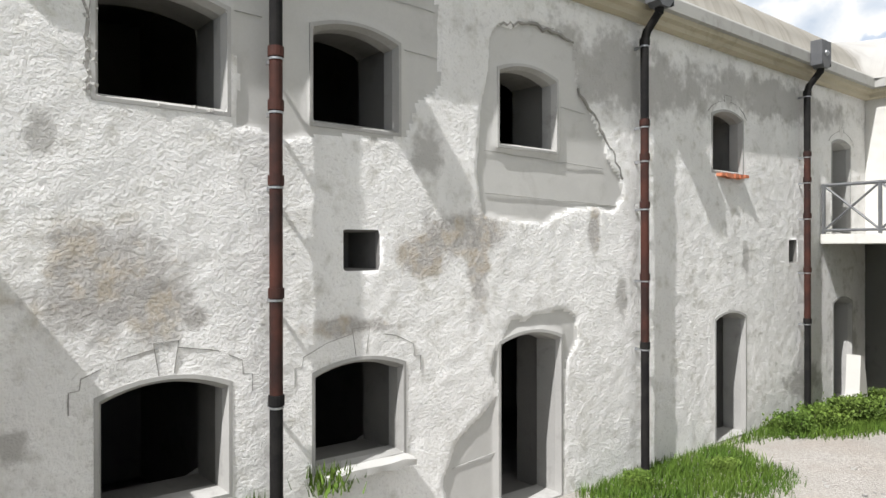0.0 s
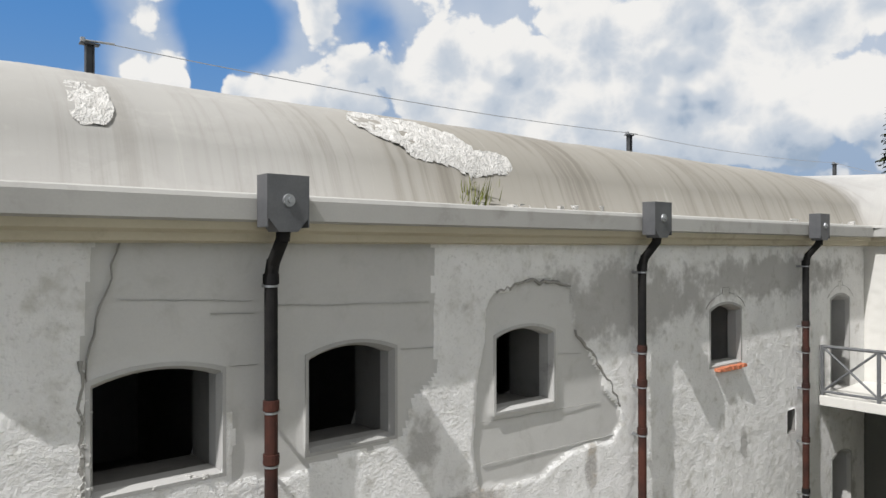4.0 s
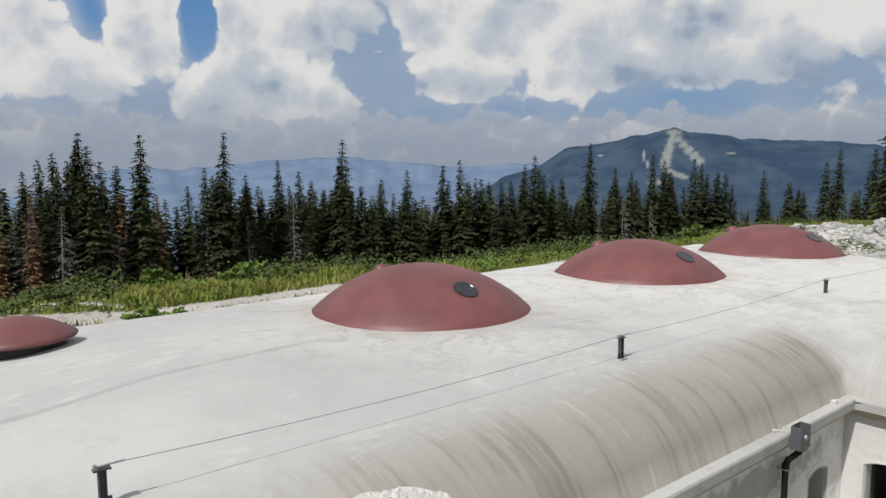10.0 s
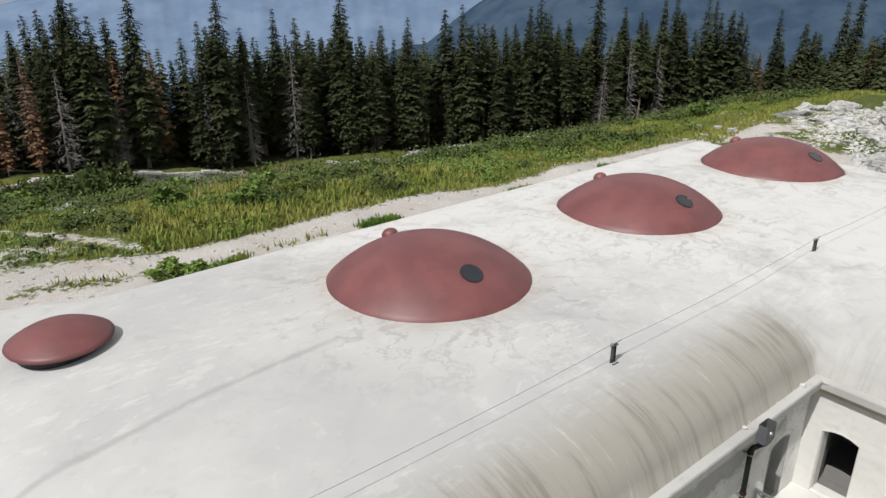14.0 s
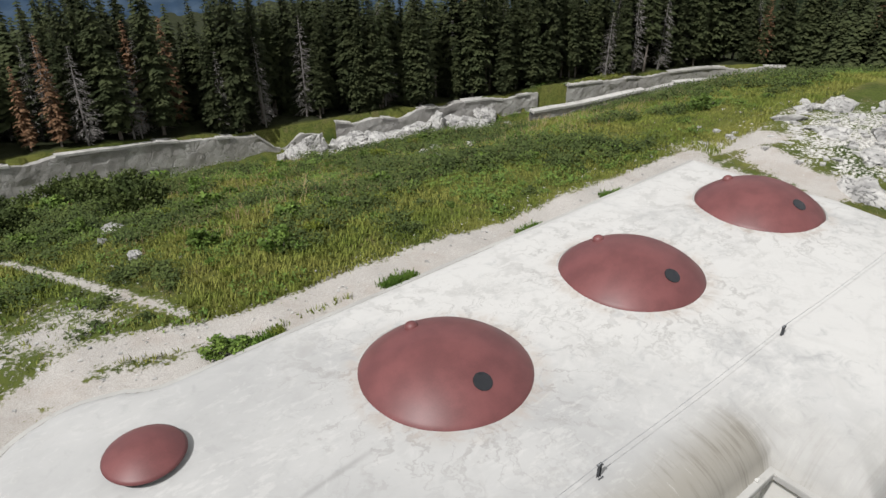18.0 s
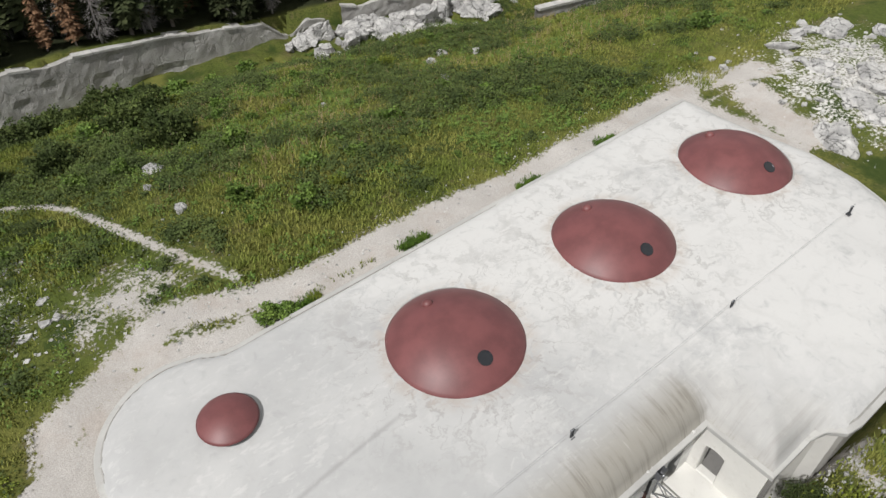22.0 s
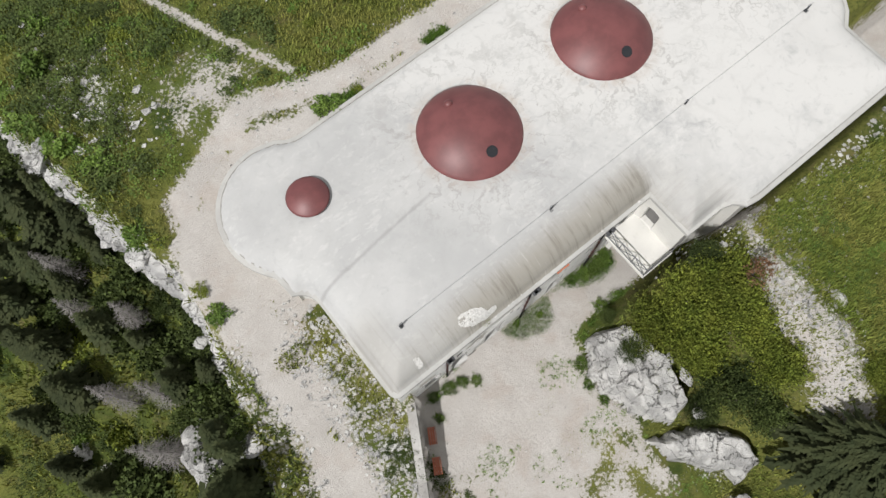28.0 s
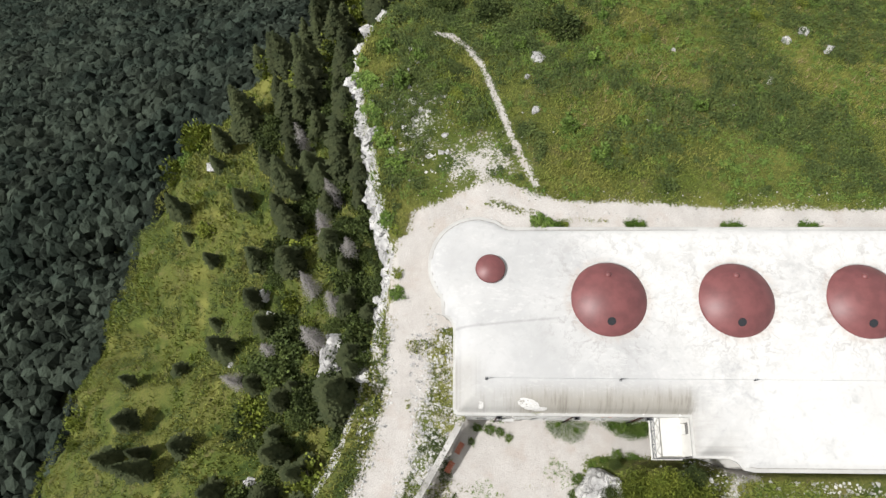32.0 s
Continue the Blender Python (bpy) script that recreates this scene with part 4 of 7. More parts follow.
def ground_height(x, y):
    """The level of the ground, built up from the plan."""
    n1, n2 = grid_noise(x, y, 0.07, 21), grid_noise(x, y, 0.35, 22)
    back = np.interp(y, [-40, 18, 25, 30, 38, 45, 50, 54, 58.5, 66, 90, 130, 200, 500, 1500, 5000], [7.0, 7.45, 7.45, 6.85, 5.6, 4.3, 3.2, 1.2, -1.6, -1.6, -3, -22, -60, -240, -430, -470])
    z = back + n1 * 0.8 + n2 * 0.25
    z = z - smoothstep(x, 4, 38) * smoothstep(y, 27, 46) * (3.3 + 0.02 * np.clip(x - 40, 0, 40)) - smoothstep(x, 55, 92) * smoothstep(y, 6, 30) * 6.0 + smoothstep(x, 38, 46) * smoothstep(y, 30, 18) * 0.7
    cs = np.array(CSCARP)
    far_y, far_z = np.interp(x, cs[:, 0], cs[:, 1]), np.interp(x, cs[:, 0], cs[:, 2])
    brow = np.interp(x, [q[0] for q in BROW], [q[1] for q in BROW])
    floor_ = np.interp(x, [-10, 26, 35, 46, 100], [-4.4, -4.6, -4.3, -5.6, -6.2]) + n2 * 0.8
    k = smoothstep(y - brow, 0.0, 2.4) * (1 - smoothstep(x, 92, 102))
    z = z * (1 - k) + floor_ * k
    past = y - far_y
    behind = far_z + 0.2 + n2 * 0.5 + np.interp(past, [0, 20, 62, 130, 430, 1430, 5000], [0, -1.2, -20, -58, -238, -428, -470])
    e = smoothstep(x, 98, 112)
    z = np.where(past > 0.4, behind * (1 - e) + z * e, z)
    # the lower ground west of the front, down the ramp
    ramp_ = np.interp(y, [-40, -10, 2, 6, 10, 14, 20], [0.2, 0.9, 2.0, 2.5, 3.8, 5.4, 6.8]) + n2 * 0.2
    west = (1 - smoothstep(x, -0.4, 2.0)) * (1 - smoothstep(y, 18, 24))
    z = z * (1 - west) + ramp_ * west
    # the yard, and the bank that closes it to the east
    line_x = np.interp(y, [-11.0, -4.5, 1.1, 5.75, 7.0], [-9.0, -5.6, -2.3, 0.35, 0.5])
    yard = (x > line_x) & (y < 6.6)
    bank = smoothstep(x + 0.25 * y, 10.5, 17.5) * (1 - smoothstep(y, 1.4, 3.2)) * 7.0 + smoothstep(-y, 14, 30) * 3
    z = np.where(yard, YARD + n2 * 0.08 + bank + n2 * bank * 0.12, z)
    # west: cliff, steep slope and the wooded valley
    d, _, _ = nearest(x, y, EDGE, False)
    lx = np.interp(y, [p[1] for p in EDGE], [p[0] for p in EDGE])
    d = np.where(x < lx, d, 0)
    dc, _, _ = nearest(x, y, CREST, False)
    cx = np.interp(y, [p[1] for p in CREST[::-1]], [p[0] for p in CREST[::-1]])
    over = np.where(x < cx, dc, 0)
    drop = np.interp(y, [6, 11, 16], [2.6, 3.0, 7.5]) * smoothstep(d, 0.0, 1.7) + 0.82 * np.minimum(d, 60) + n1 * np.minimum(d, 12) * 0.5 + n2 * np.minimum(d, 4) * 0.8
    drop = drop + np.minimum(over * 2.2, 60) + np.minimum(over, 900) * 0.35 + np.clip(over - 900, 0, 4000) * 0.02
    return z - drop, d, over


def ground():
    def lines(lo, hi, step, far0, far1):
        mid = list(np.arange(lo, hi, step))
        out, w = [], step
        v = hi
        while v < far1:
            out.append(v)
            w *= 1.16
            v += w
        neg, w, v = [], step, lo
        while v > far0:
            w *= 1.16
            v -= w
            neg.append(v)
        return np.array(neg[::-1] + mid + out)
    X, Y = np.meshgrid(lines(-14, 98, 0.34, -4600, 4600), lines(-12, 72, 0.34, -4600, 4600))
    Z, d, over = ground_height(X, Y)
    fort = inside(X, Y, RIM)
    df, _, _ = nearest(X, Y, RIM)
    Z = np.where(fort & (df > 0.75), -1.5, Z)
    n = grid_noise(X, Y, 0.25, 31)
    road, _, _ = nearest(X, Y, ROAD, False)
    lane, _, _ = nearest(X, Y, LANE, False)
    yard = (Y < 6.4) & (X > np.interp(Y, [-11.0, -4.5, 1.1, 5.75], [-9.0, -5.6, -2.3, 0.35]))
    wide = np.where(Y > 20, 0.75, 1.6)
    gravel = np.maximum(1.15 - road / wide * 0.55, 0.84 - lane / 0.36 * 0.42)
    gravel = np.maximum(gravel, 0.74 - np.hypot((X - 1.5) / 5.0, (Y - 26.5) / 4.0) * 0.6)
    gravel = np.maximum(gravel, np.where(yard, 1.05 - smoothstep(Y, -1.0, -6.0) * 0.5 - smoothstep(X, 9.0, 11.5) * 1.0 * (1 - smoothstep(Y, 2.5, 4.0)) , 0))
    gravel = np.maximum(gravel, np.where(~yard & (X < 1.5) & (X > -7.5) & (Y < 12), 0.45, 0))
    gravel = gravel - np.where(yard, 0.35 * smoothstep(grid_noise(X, Y, 0.35, 37), 0.0, 0.25) * smoothstep(Y, 3.0, 0.0), 0)
    strip, _, _ = nearest(X, Y, [(20.8, 1.6), (20.2, -0.5), (18.7, -2.9), (18.3, -6.6), (17.5, -9)], False)
    gravel = np.maximum(gravel, 1.1 - strip / 1.15 * 0.6)
    gravel = np.maximum(gravel, 0.9 - np.hypot((X - 29.3) / 2.0, (Y + 4.6) / 3.2) * 0.5)
    gravel = np.maximum(gravel, np.where((Y > 12) | (X < -0.5), 1.2 - df / 1.15 * 0.6, 0) * (Y > 13) * (X < 38))
    gravel = np.clip(gravel, 0, 1.2)
    spur = np.minimum(nearest(X, Y, [(37.4, 22.6), (39.5, 21.0), (41.5, 20.0)], False)[0], nearest(X, Y, [(39.2, 18.7), (38.1, 16.1), (38.0, 13.8)], False)[0])
    gravel = np.clip(np.maximum(gravel, 1.15 - spur / 1.1 * 0.6), 0, 1.2)
    slope = np.hypot(*np.gradient(Z, axis=(0, 1))) / np.maximum(0.3, np.gradient(X, axis=1))
    rock = np.clip(smoothstep(slope, 1.2, 2.6) * (over == 0) * (d < 6) * (d > 0.1), 0, 1) * 0.75
    rock = np.maximum(rock, 0.8 - np.hypot((X - 45.5) / 6.0, (Y - 14) / 7.0) * 0.4)
    rock = np.maximum(rock, 0.6 - np.hypot((X - 11.5) / 2.0, (Y + 7.5) / 3.0) * 0.45)
    rock = np.maximum(rock, 0.55 - np.hypot((X + 4) / 4.0, (Y - 31) / 6.0) * 0.35)
    wood = np.maximum(smoothstep(over, 0, 8), smoothstep(Y - np.interp(X, [q[0] for q in CSCARP], [q[1] for q in CSCARP]), 0.6, 1.8) * (X > -16))
    ob, _ = mesh_grid("ground", X, Y, Z, None, {"gravel": gravel, "rock": np.clip(rock, 0, 1), "wood": wood}, "ground")
    tagged(ob, "alpine meadow with pale gravel paths, cliff and wooded slopes", "ground", kind="structure")


ground()


def level(x, y):
    return float(ground_height(np.array([x]), np.array([y]))[0][0])


# ---- gun domes ----
def lathe(profile, n=48, bm=None):
    bm = bm or bmesh.new()
    rings = []
    for r, z in profile:
        rings.append([bm.verts.new((r * math.cos(2 * math.pi * k / n), r * math.sin(2 * math.pi * k / n), z)) for k in range(n)] if r > 1e-4 else [bm.verts.new((0, 0, z))])
    for A, B in zip(rings, rings[1:]):
        for k in range(n):
            j = (k + 1) % n
            f = [A[k % len(A)], A[j % len(A)], B[j % len(B)], B[k % len(B)]]
            f = list(dict.fromkeys(f))
            if len(f) > 2:
                bm.faces.new(f)
    bmesh.ops.recalc_face_normals(bm, faces=bm.faces)
    return bm


def shallow(r, h, n=16):
    """A spherical cap with a short upright rim."""
    R = (r * r + h * h) / (2 * h)
    out = [(r, -0.05), (r, 0.03)]
    for k in range(1, n):
        q = r * (1 - k / n)
        out.append((q, 0.03 + (h - 0.03) * (math.sqrt(R * R - q * q) - (R - h)) / h))
    return out + [(0, h)]


def gun_dome(x, y):
    z = 8.39
    t = thing("gun_dome", "shallow rust-red steel gun dome with round dark port", "gun dome", "row of gun domes", at=(x, y, z))
    part("shell", lathe(shallow(2.97, 1.25), 72), "rust", t, smooth=True)
    part("skirt", lathe([(3.07, -0.04), (3.05, 0.012), (2.92, 0.02)], 72), "cornice", t, "pale cement collar", True)

    def on(dx, dy):
        q, R = math.hypot(dx, dy), (2.97 ** 2 + 1.25 ** 2) / (2 * 1.25)
        zz = 0.03 + 1.22 * (math.sqrt(R * R - q * q) - (R - 1.25)) / 1.25
        nrm = Vector((dx, dy, R - 1.25 + zz)).normalized()
        return Matrix.Translation((dx, dy, zz)) @ nrm.to_track_quat("Z", "Y").to_matrix().to_4x4()
    bm = lathe([(0.32, -0.04), (0.32, 0.018), (0.27, 0.022), (0.26, 0.012), (0, 0.014)], 28)
    bmesh.ops.transform(bm, matrix=on(-0.08, -1.88), verts=bm.verts)
    part("gun_port", bm, "port", t, "round dark gun port")
    bm = lathe([(0.26, -0.05)] + [(0.25 * math.cos(a), 0.2 * math.sin(a)) for a in [k * math.pi / 16 for k in range(8)]] + [(0, 0.2)], 20)
    bmesh.ops.transform(bm, matrix=on(-0.12, 1.76), verts=bm.verts)
    part("periscope_cover", bm, "rust", t, "small round steel cap", True)
    return t


dome = gun_dome(11.25, 14.5)
for x in (21.02, 30.8):
    copy_thing(dome, pose(x, 14.5, 8.39))

t = thing("observation_dome", "small rust-red steel observation dome above a dark slit", "observation dome", at=(2.15, 16.85, 8.36))
bm = lathe([(1.15, 0.24), (1.17, 0.28)] + [(1.17 * (1 - k / 12), 0.28 + 0.42 * (1 - (1 - k / 12) ** 2)) for k in range(1, 12)] + [(0, 0.70)], 48)
part("shell", bm, "rust", t, smooth=True)
# plate and drum are near black to paint the shade in the gap
part("under_plate", lathe([(1.14, 0.245), (0.95, 0.2), (0, 0.2)], 40), "dark", t)
part("drum", lathe([(0.95, -0.1), (0.95, 0.22)], 40), "dark", t, "recessed drum under the dome, black for the gap's shade")


# ---- life line on the roof ----
def post(x, y):
    z = float(roof_height(np.array(x), np.array(y), np.array(y - 5.8)))
    t = thing("anchor_post", "galvanised steel anchor post on a bolted base plate", "anchor post", "life line posts", at=(x, y, z - 0.02))
    part("base_plate", box(-0.11, -0.11, -0.02, 0.11, 0.11, 0.02, 0.004), "darksteel", t)
    for s in (-1, 1):
        part("gusset", box(s * 0.05, -0.005, 0.02, s * 0.10, 0.005, 0.12), "darksteel", t)
    bm = box(-0.045, -0.006, 0.02, 0.045, 0.006, 0.46)
    box(-0.045, -0.04, 0.02, -0.035, 0.04, 0.46, bm=bm), box(0.035, -0.04, 0.02, 0.045, 0.04, 0.46, bm=bm)
    part("column", bm, "darksteel", t)
    part("head_plate", box(-0.1, -0.05, 0.455, 0.1, 0.05, 0.475, 0.003), "darksteel", t)
    bm = rod((-0.08, 0, 0.50), (0.26, 0, 0.51), 0.014, 8)
    box(-0.09, -0.03, 0.475, -0.05, 0.03, 0.53, bm=bm)
    part("tensioner", bm, "zinc", t)
    return t, z


p1, z1 = post(1.8, 8.4)
for x in (11.75, 21.6, 31.5):
    z = float(roof_height(np.array(x), np.array(8.4), np.array(4.0 if x > 20 else 2.6)))
    copy_thing(p1, pose(x, 8.4, z - 0.02, 0, 0, 0))
tops = [(1.8, 8.4, z1 + 0.49)] + [(x, 8.4, float(roof_height(np.array(x), np.array(8.4), np.array(4.0 if x > 20 else 2.6))) + 0.49) for x in (11.75, 21.6, 31.5)]
cable = [tops[0]]
for a, b in zip(tops, tops[1:]):
    for k in range(1, 9):
        q = Vector(a).lerp(Vector(b), k / 8)
        q.z -= 0.10 * (1 - (2 * k / 8 - 1) ** 2)
        cable.append(tuple(q))
bm = sweep(cable, [(0.006 * math.cos(a), 0.006 * math.sin(a)) for a in [k * math.pi / 3 for k in range(7)]])
tagged(link("life_line", bm, "zinc"), "thin steel safety cable strung between roof posts", "cable")


# ---- rain pipes ----
def rain_pipe(x, joints):
    t = thing("rain_pipe", "black cast downpipe with rusty red lengths and a grey hopper", "downpipe", "courtyard downpipes", at=(x, 5.93, 0))
    zs = [-0.12] + joints + [6.18]
    for k, (a, b) in enumerate(zip(zs, zs[1:])):
        bm = rod((0, 0, a), (0, 0, b), 0.062, 16)
        rod((0, 0, b - 0.10), (0, 0, b - 0.005), 0.076, 16, bm)
        part("pipe_length", bm, ("pipe", "copper", "copper", "copper", "copper", "pipe")[k % 6], t, "" if k in (0, 5) else "rusty red pipe length")
        bm = rod((0, 0, b - 0.13), (0, 0, b - 0.11), 0.07, 14)
        box(-0.012, 0.05, b - 0.14, 0.012, 0.18, b - 0.10, bm=bm)
        part("pipe_clamp", bm, "zinc", t)
    bm = rod((0, 0, 6.15), (0.0, -0.05, 6.30), 0.064, 14)
    rod((0.0, -0.05, 6.28), (0.0, -0.24, 6.50), 0.06, 14, bm)
    rod((0.0, -0.24, 6.48), (0.0, -0.26, 6.62), 0.066, 14, bm)
    part("elbow", bm, "pipe", t)
    bm = bmesh.new()
    w, d = 0.195, 0.15
    prof = [(-w, 6.68), (-w + 0.1, 6.56), (w - 0.1, 6.56), (w, 6.68), (w, 7.07), (-w, 7.07)]
    A = [bm.verts.new((u, -0.36, v)) for u, v in prof]
    B = [bm.verts.new((u, -0.36 + d + 0.06, v)) for u, v in prof]
    bm.faces.new(A)
    for k in range(6):
        j = (k + 1) % 6
        if k != 4:
            bm.faces.new((A[k], A[j], B[j], B[k]))
    bm.faces.new(B)
    bmesh.ops.recalc_face_normals(bm, faces=bm.faces)
    hop = part("hopper", bm, "hopper", t, "grey steel rain hopper box")
    for s in (-w - 0.006, w + 0.006):
        part("cheek", box(s - 0.006, -0.36, 6.60, s + 0.006, -0.15, 7.07, 0.002), "hopper", hop)
    bm = bmesh.new()
    bmesh.ops.create_cone(bm, cap_ends=True, segments=20, radius1=0.06, radius2=0.055, depth=0.02, matrix=Matrix.Translation((0.0, -0.37, 6.84)) @ Matrix.Rotation(math.pi / 2, 4, "X"))
    bmesh.ops.create_cone(bm, cap_ends=True, segments=6, radius1=0.025, radius2=0.025, depth=0.04, matrix=Matrix.Translation((0.0, -0.385, 6.84)) @ Matrix.Rotation(math.pi / 2, 4, "X"))
    part("bolt", bm, "zinc", hop)
    return t


rp = rain_pipe(2.80, [1.75, 2.75, 3.8, 4.5, 5.0])
for x in (8.63, 13.99):
    copy_thing(rp, pose(x, 5.93, 0))

# ---- balcony ----
t = thing("balcony", "pale concrete balcony slab with a grey steel railing", "balcony", at=(14.95, 2.85, 3.2))
part("slab", box(0, 0, 0, 2.4, 3.25, 0.2, 0.01), "pale", t)
CORNERS = [(0.08, 3.2), (0.08, 2.16), (0.08, 1.12), (0.08, 0.08), (0.77, 0.08), (1.46, 0.08), (2.15, 0.08)]
for (x0, y0), (x1, y1) in zip(CORNERS, CORNERS[1:]):
    frame_ = part("rail_panel", rod((x0, y0, 1.2), (x1, y1, 1.2), 0.035, 8), "rail", t, "grey steel railing panel with a cross brace")
    part("bottom_rail", rod((x0, y0, 0.28), (x1, y1, 0.28), 0.028, 8), "rail", frame_)
    part("brace", rod((x0, y0, 0.28), (x1, y1, 1.2), 0.024, 8), "rail", frame_)
    part("brace", rod((x1, y1, 0.28), (x0, y0, 1.2), 0.024, 8), "rail", frame_)
for x, y in CORNERS:
    part("rail_post", box(x - 0.03, y - 0.03, 0.19, x + 0.03, y + 0.03, 1.23, 0.004), "rail", t)

# ---- retaining wall and benches ----
rng = random.Random(4)
line = dense(RETAIN, 0.7)
t = thing("retaining_wall", "rough limestone retaining wall beside the yard", "retaining wall", kind="structure")
pts = [(x, y, YARD - 0.3) for x, y in line]
bm = sweep(pts, [(0.0, 0.0), (0.05, 3.9), (0.55, 3.9), (0.75, 0.0)])
for v in bm.verts:
    if v.co.z > 2:
        v.co.z = level(v.co.x - 1.0, v.co.y + 0.3) + 0.1 + rng.uniform(-0.06, 0.06)
part("core", bm, "ruin", t)


def bench(x, y, a):
    t = thing("bench", "red-brown plank bench against the retaining wall", "bench", "yard benches", at=(x, y, YARD))
    t.rotation_euler.z = radians(a)
    for k in range(3):
        part("seat_plank", box(-0.5, -0.2 + 0.14 * k, 0.43, 0.5, -0.08 + 0.14 * k, 0.47, 0.005), "bench", t)
    part("back_plank", box(-0.5, 0.24, 0.6, 0.5, 0.28, 0.75, 0.005), "bench", t)
    for s in (-0.4, 0.4):
        part("leg", box(s - 0.04, -0.2, 0, s + 0.04, 0.24, 0.43), "hopper", t)
        part("back_post", box(s - 0.03, 0.22, 0, s + 0.03, 0.27, 0.7), "hopper", t)
    return t


bench(-0.12, 3.75, 60 + 180)
bench(-0.95, 2.25, 60 + 180)


# ---- distance ----
def range_(name, R, prof, depth, material, seed, label):
    """A mountain range by bearing (degrees clockwise from the plan's north) and height in degrees above the camera's plateau."""
    A = np.radians(np.concatenate([np.arange(-180, 0, 2.0), np.arange(0, 80, 0.2), np.arange(80, 181, 2.0)]))
    E = np.interp(np.degrees(A), [p[0] for p in prof], [p[1] for p in prof])
    T = np.linspace(0, 1, 26)
    AA, TT = np.meshgrid(A, T)
    RR = R + (TT - 1) * depth
    H = R * np.tan(np.radians(E))[None, :] + 11
    crest = H + grid_noise(AA * 60, TT * 0.5, 0.6, seed) * R * 0.006
    Z = -520 + (crest + 520) * (1 - (1 - TT) ** 1.5) + grid_noise(AA * 90, TT * 9, 0.7, seed + 1) * R * 0.006 * (1 - TT) 
    el = np.degrees(np.arctan2(Z - 11, RR))
    ob, _ = mesh_grid(name, RR * np.sin(AA), RR * np.cos(AA), Z, None, {"bearing": np.degrees(AA), "rise": el}, material)
    return tagged(ob, label, "mountains", kind="structure")


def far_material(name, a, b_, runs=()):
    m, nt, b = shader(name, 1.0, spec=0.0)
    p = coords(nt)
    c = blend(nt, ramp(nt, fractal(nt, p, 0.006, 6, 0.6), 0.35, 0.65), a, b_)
    if runs:
        at = [nt.nodes.new("ShaderNodeAttribute") for _ in range(2)]
        at[0].attribute_name, at[1].attribute_name = "bearing", "rise"
        v = nt.nodes.new("ShaderNodeCombineXYZ")
        nt.links.new(at[0].outputs["Fac"], v.inputs[0])
        nt.links.new(at[1].outputs["Fac"], v.inputs[1])
        c = blend(nt, maths(nt, "MULTIPLY", spots(nt, v.outputs[0], runs, 0.5, 7.0), 0.45), c, (0.34, 0.35, 0.31))
    nt.links.new(c, b.inputs["Base Color"])
    return m


RUNS = [(57.4, 2.6, 0, 0.5, 0.22, 1), (55.2, 0.9, 0, 0.12, 0.4, 1), (55.5, 0.2, 0, 0.12, 0.3, 1), (56.4, -1.2, 0, 0.7, 0.2, 1), (51.9, 0.9, 0, 0.22, 0.07, 1), (61.5, 1.0, 0, 0.35, 0.08, 1)]
RUNS += [(57.3 - 0.12 * k, 2.3 - 0.5 * k, 0, 0.24 + 0.03 * k, 0.5, 1) for k in range(5)] + [(57.7 + 0.4 * k, 2.1 - 0.42 * k, 0, 0.34, 0.3, 1) for k in range(5)] + [(57.0 + 0.3 * k, -0.3 - 0.12 * k, 0, 0.34, 0.16, 1) for k in range(5)]
# aerial haze is put into both ranges' base colours as blue
M["far"] = far_material("haze_blued_ridge", (0.105, 0.15, 0.225), (0.135, 0.185, 0.265))
M["near"] = far_material("haze_blued_woods", (0.027, 0.047, 0.078), (0.047, 0.071, 0.104), RUNS)
range_("mountains", 4300, [(-180, 1.0), (-60, 0.5), (-20, -2.5), (5, -2.2), (10.4, -1.45), (14.2, -0.05), (16, 0.0), (19.3, 0.0), (23, 0.2), (26.5, 0.6), (31, 0.95), (34, 0.6), (39.5, 0.05), (46, 0.3), (52, 0.3), (90, 1.5), (180, 1.0)], 1300, "far", 41, "mountain ridge far across the valley, coloured blue for haze")
range_("mountain", 3300, [(-180, -6), (30, -7.5), (38, -5), (43, -1.4), (46.9, 0.1), (49.2, 1.45), (52.7, 2.1), (55.4, 2.5), (57.4, 2.95), (59, 2.6), (61.4, 2.3), (65.6, 1.9), (71.5, 1.4), (90, 1.0), (140, -3), (180, -6)], 1500, "near", 47, "wooded mountain coloured blue for haze, with pale ski runs")


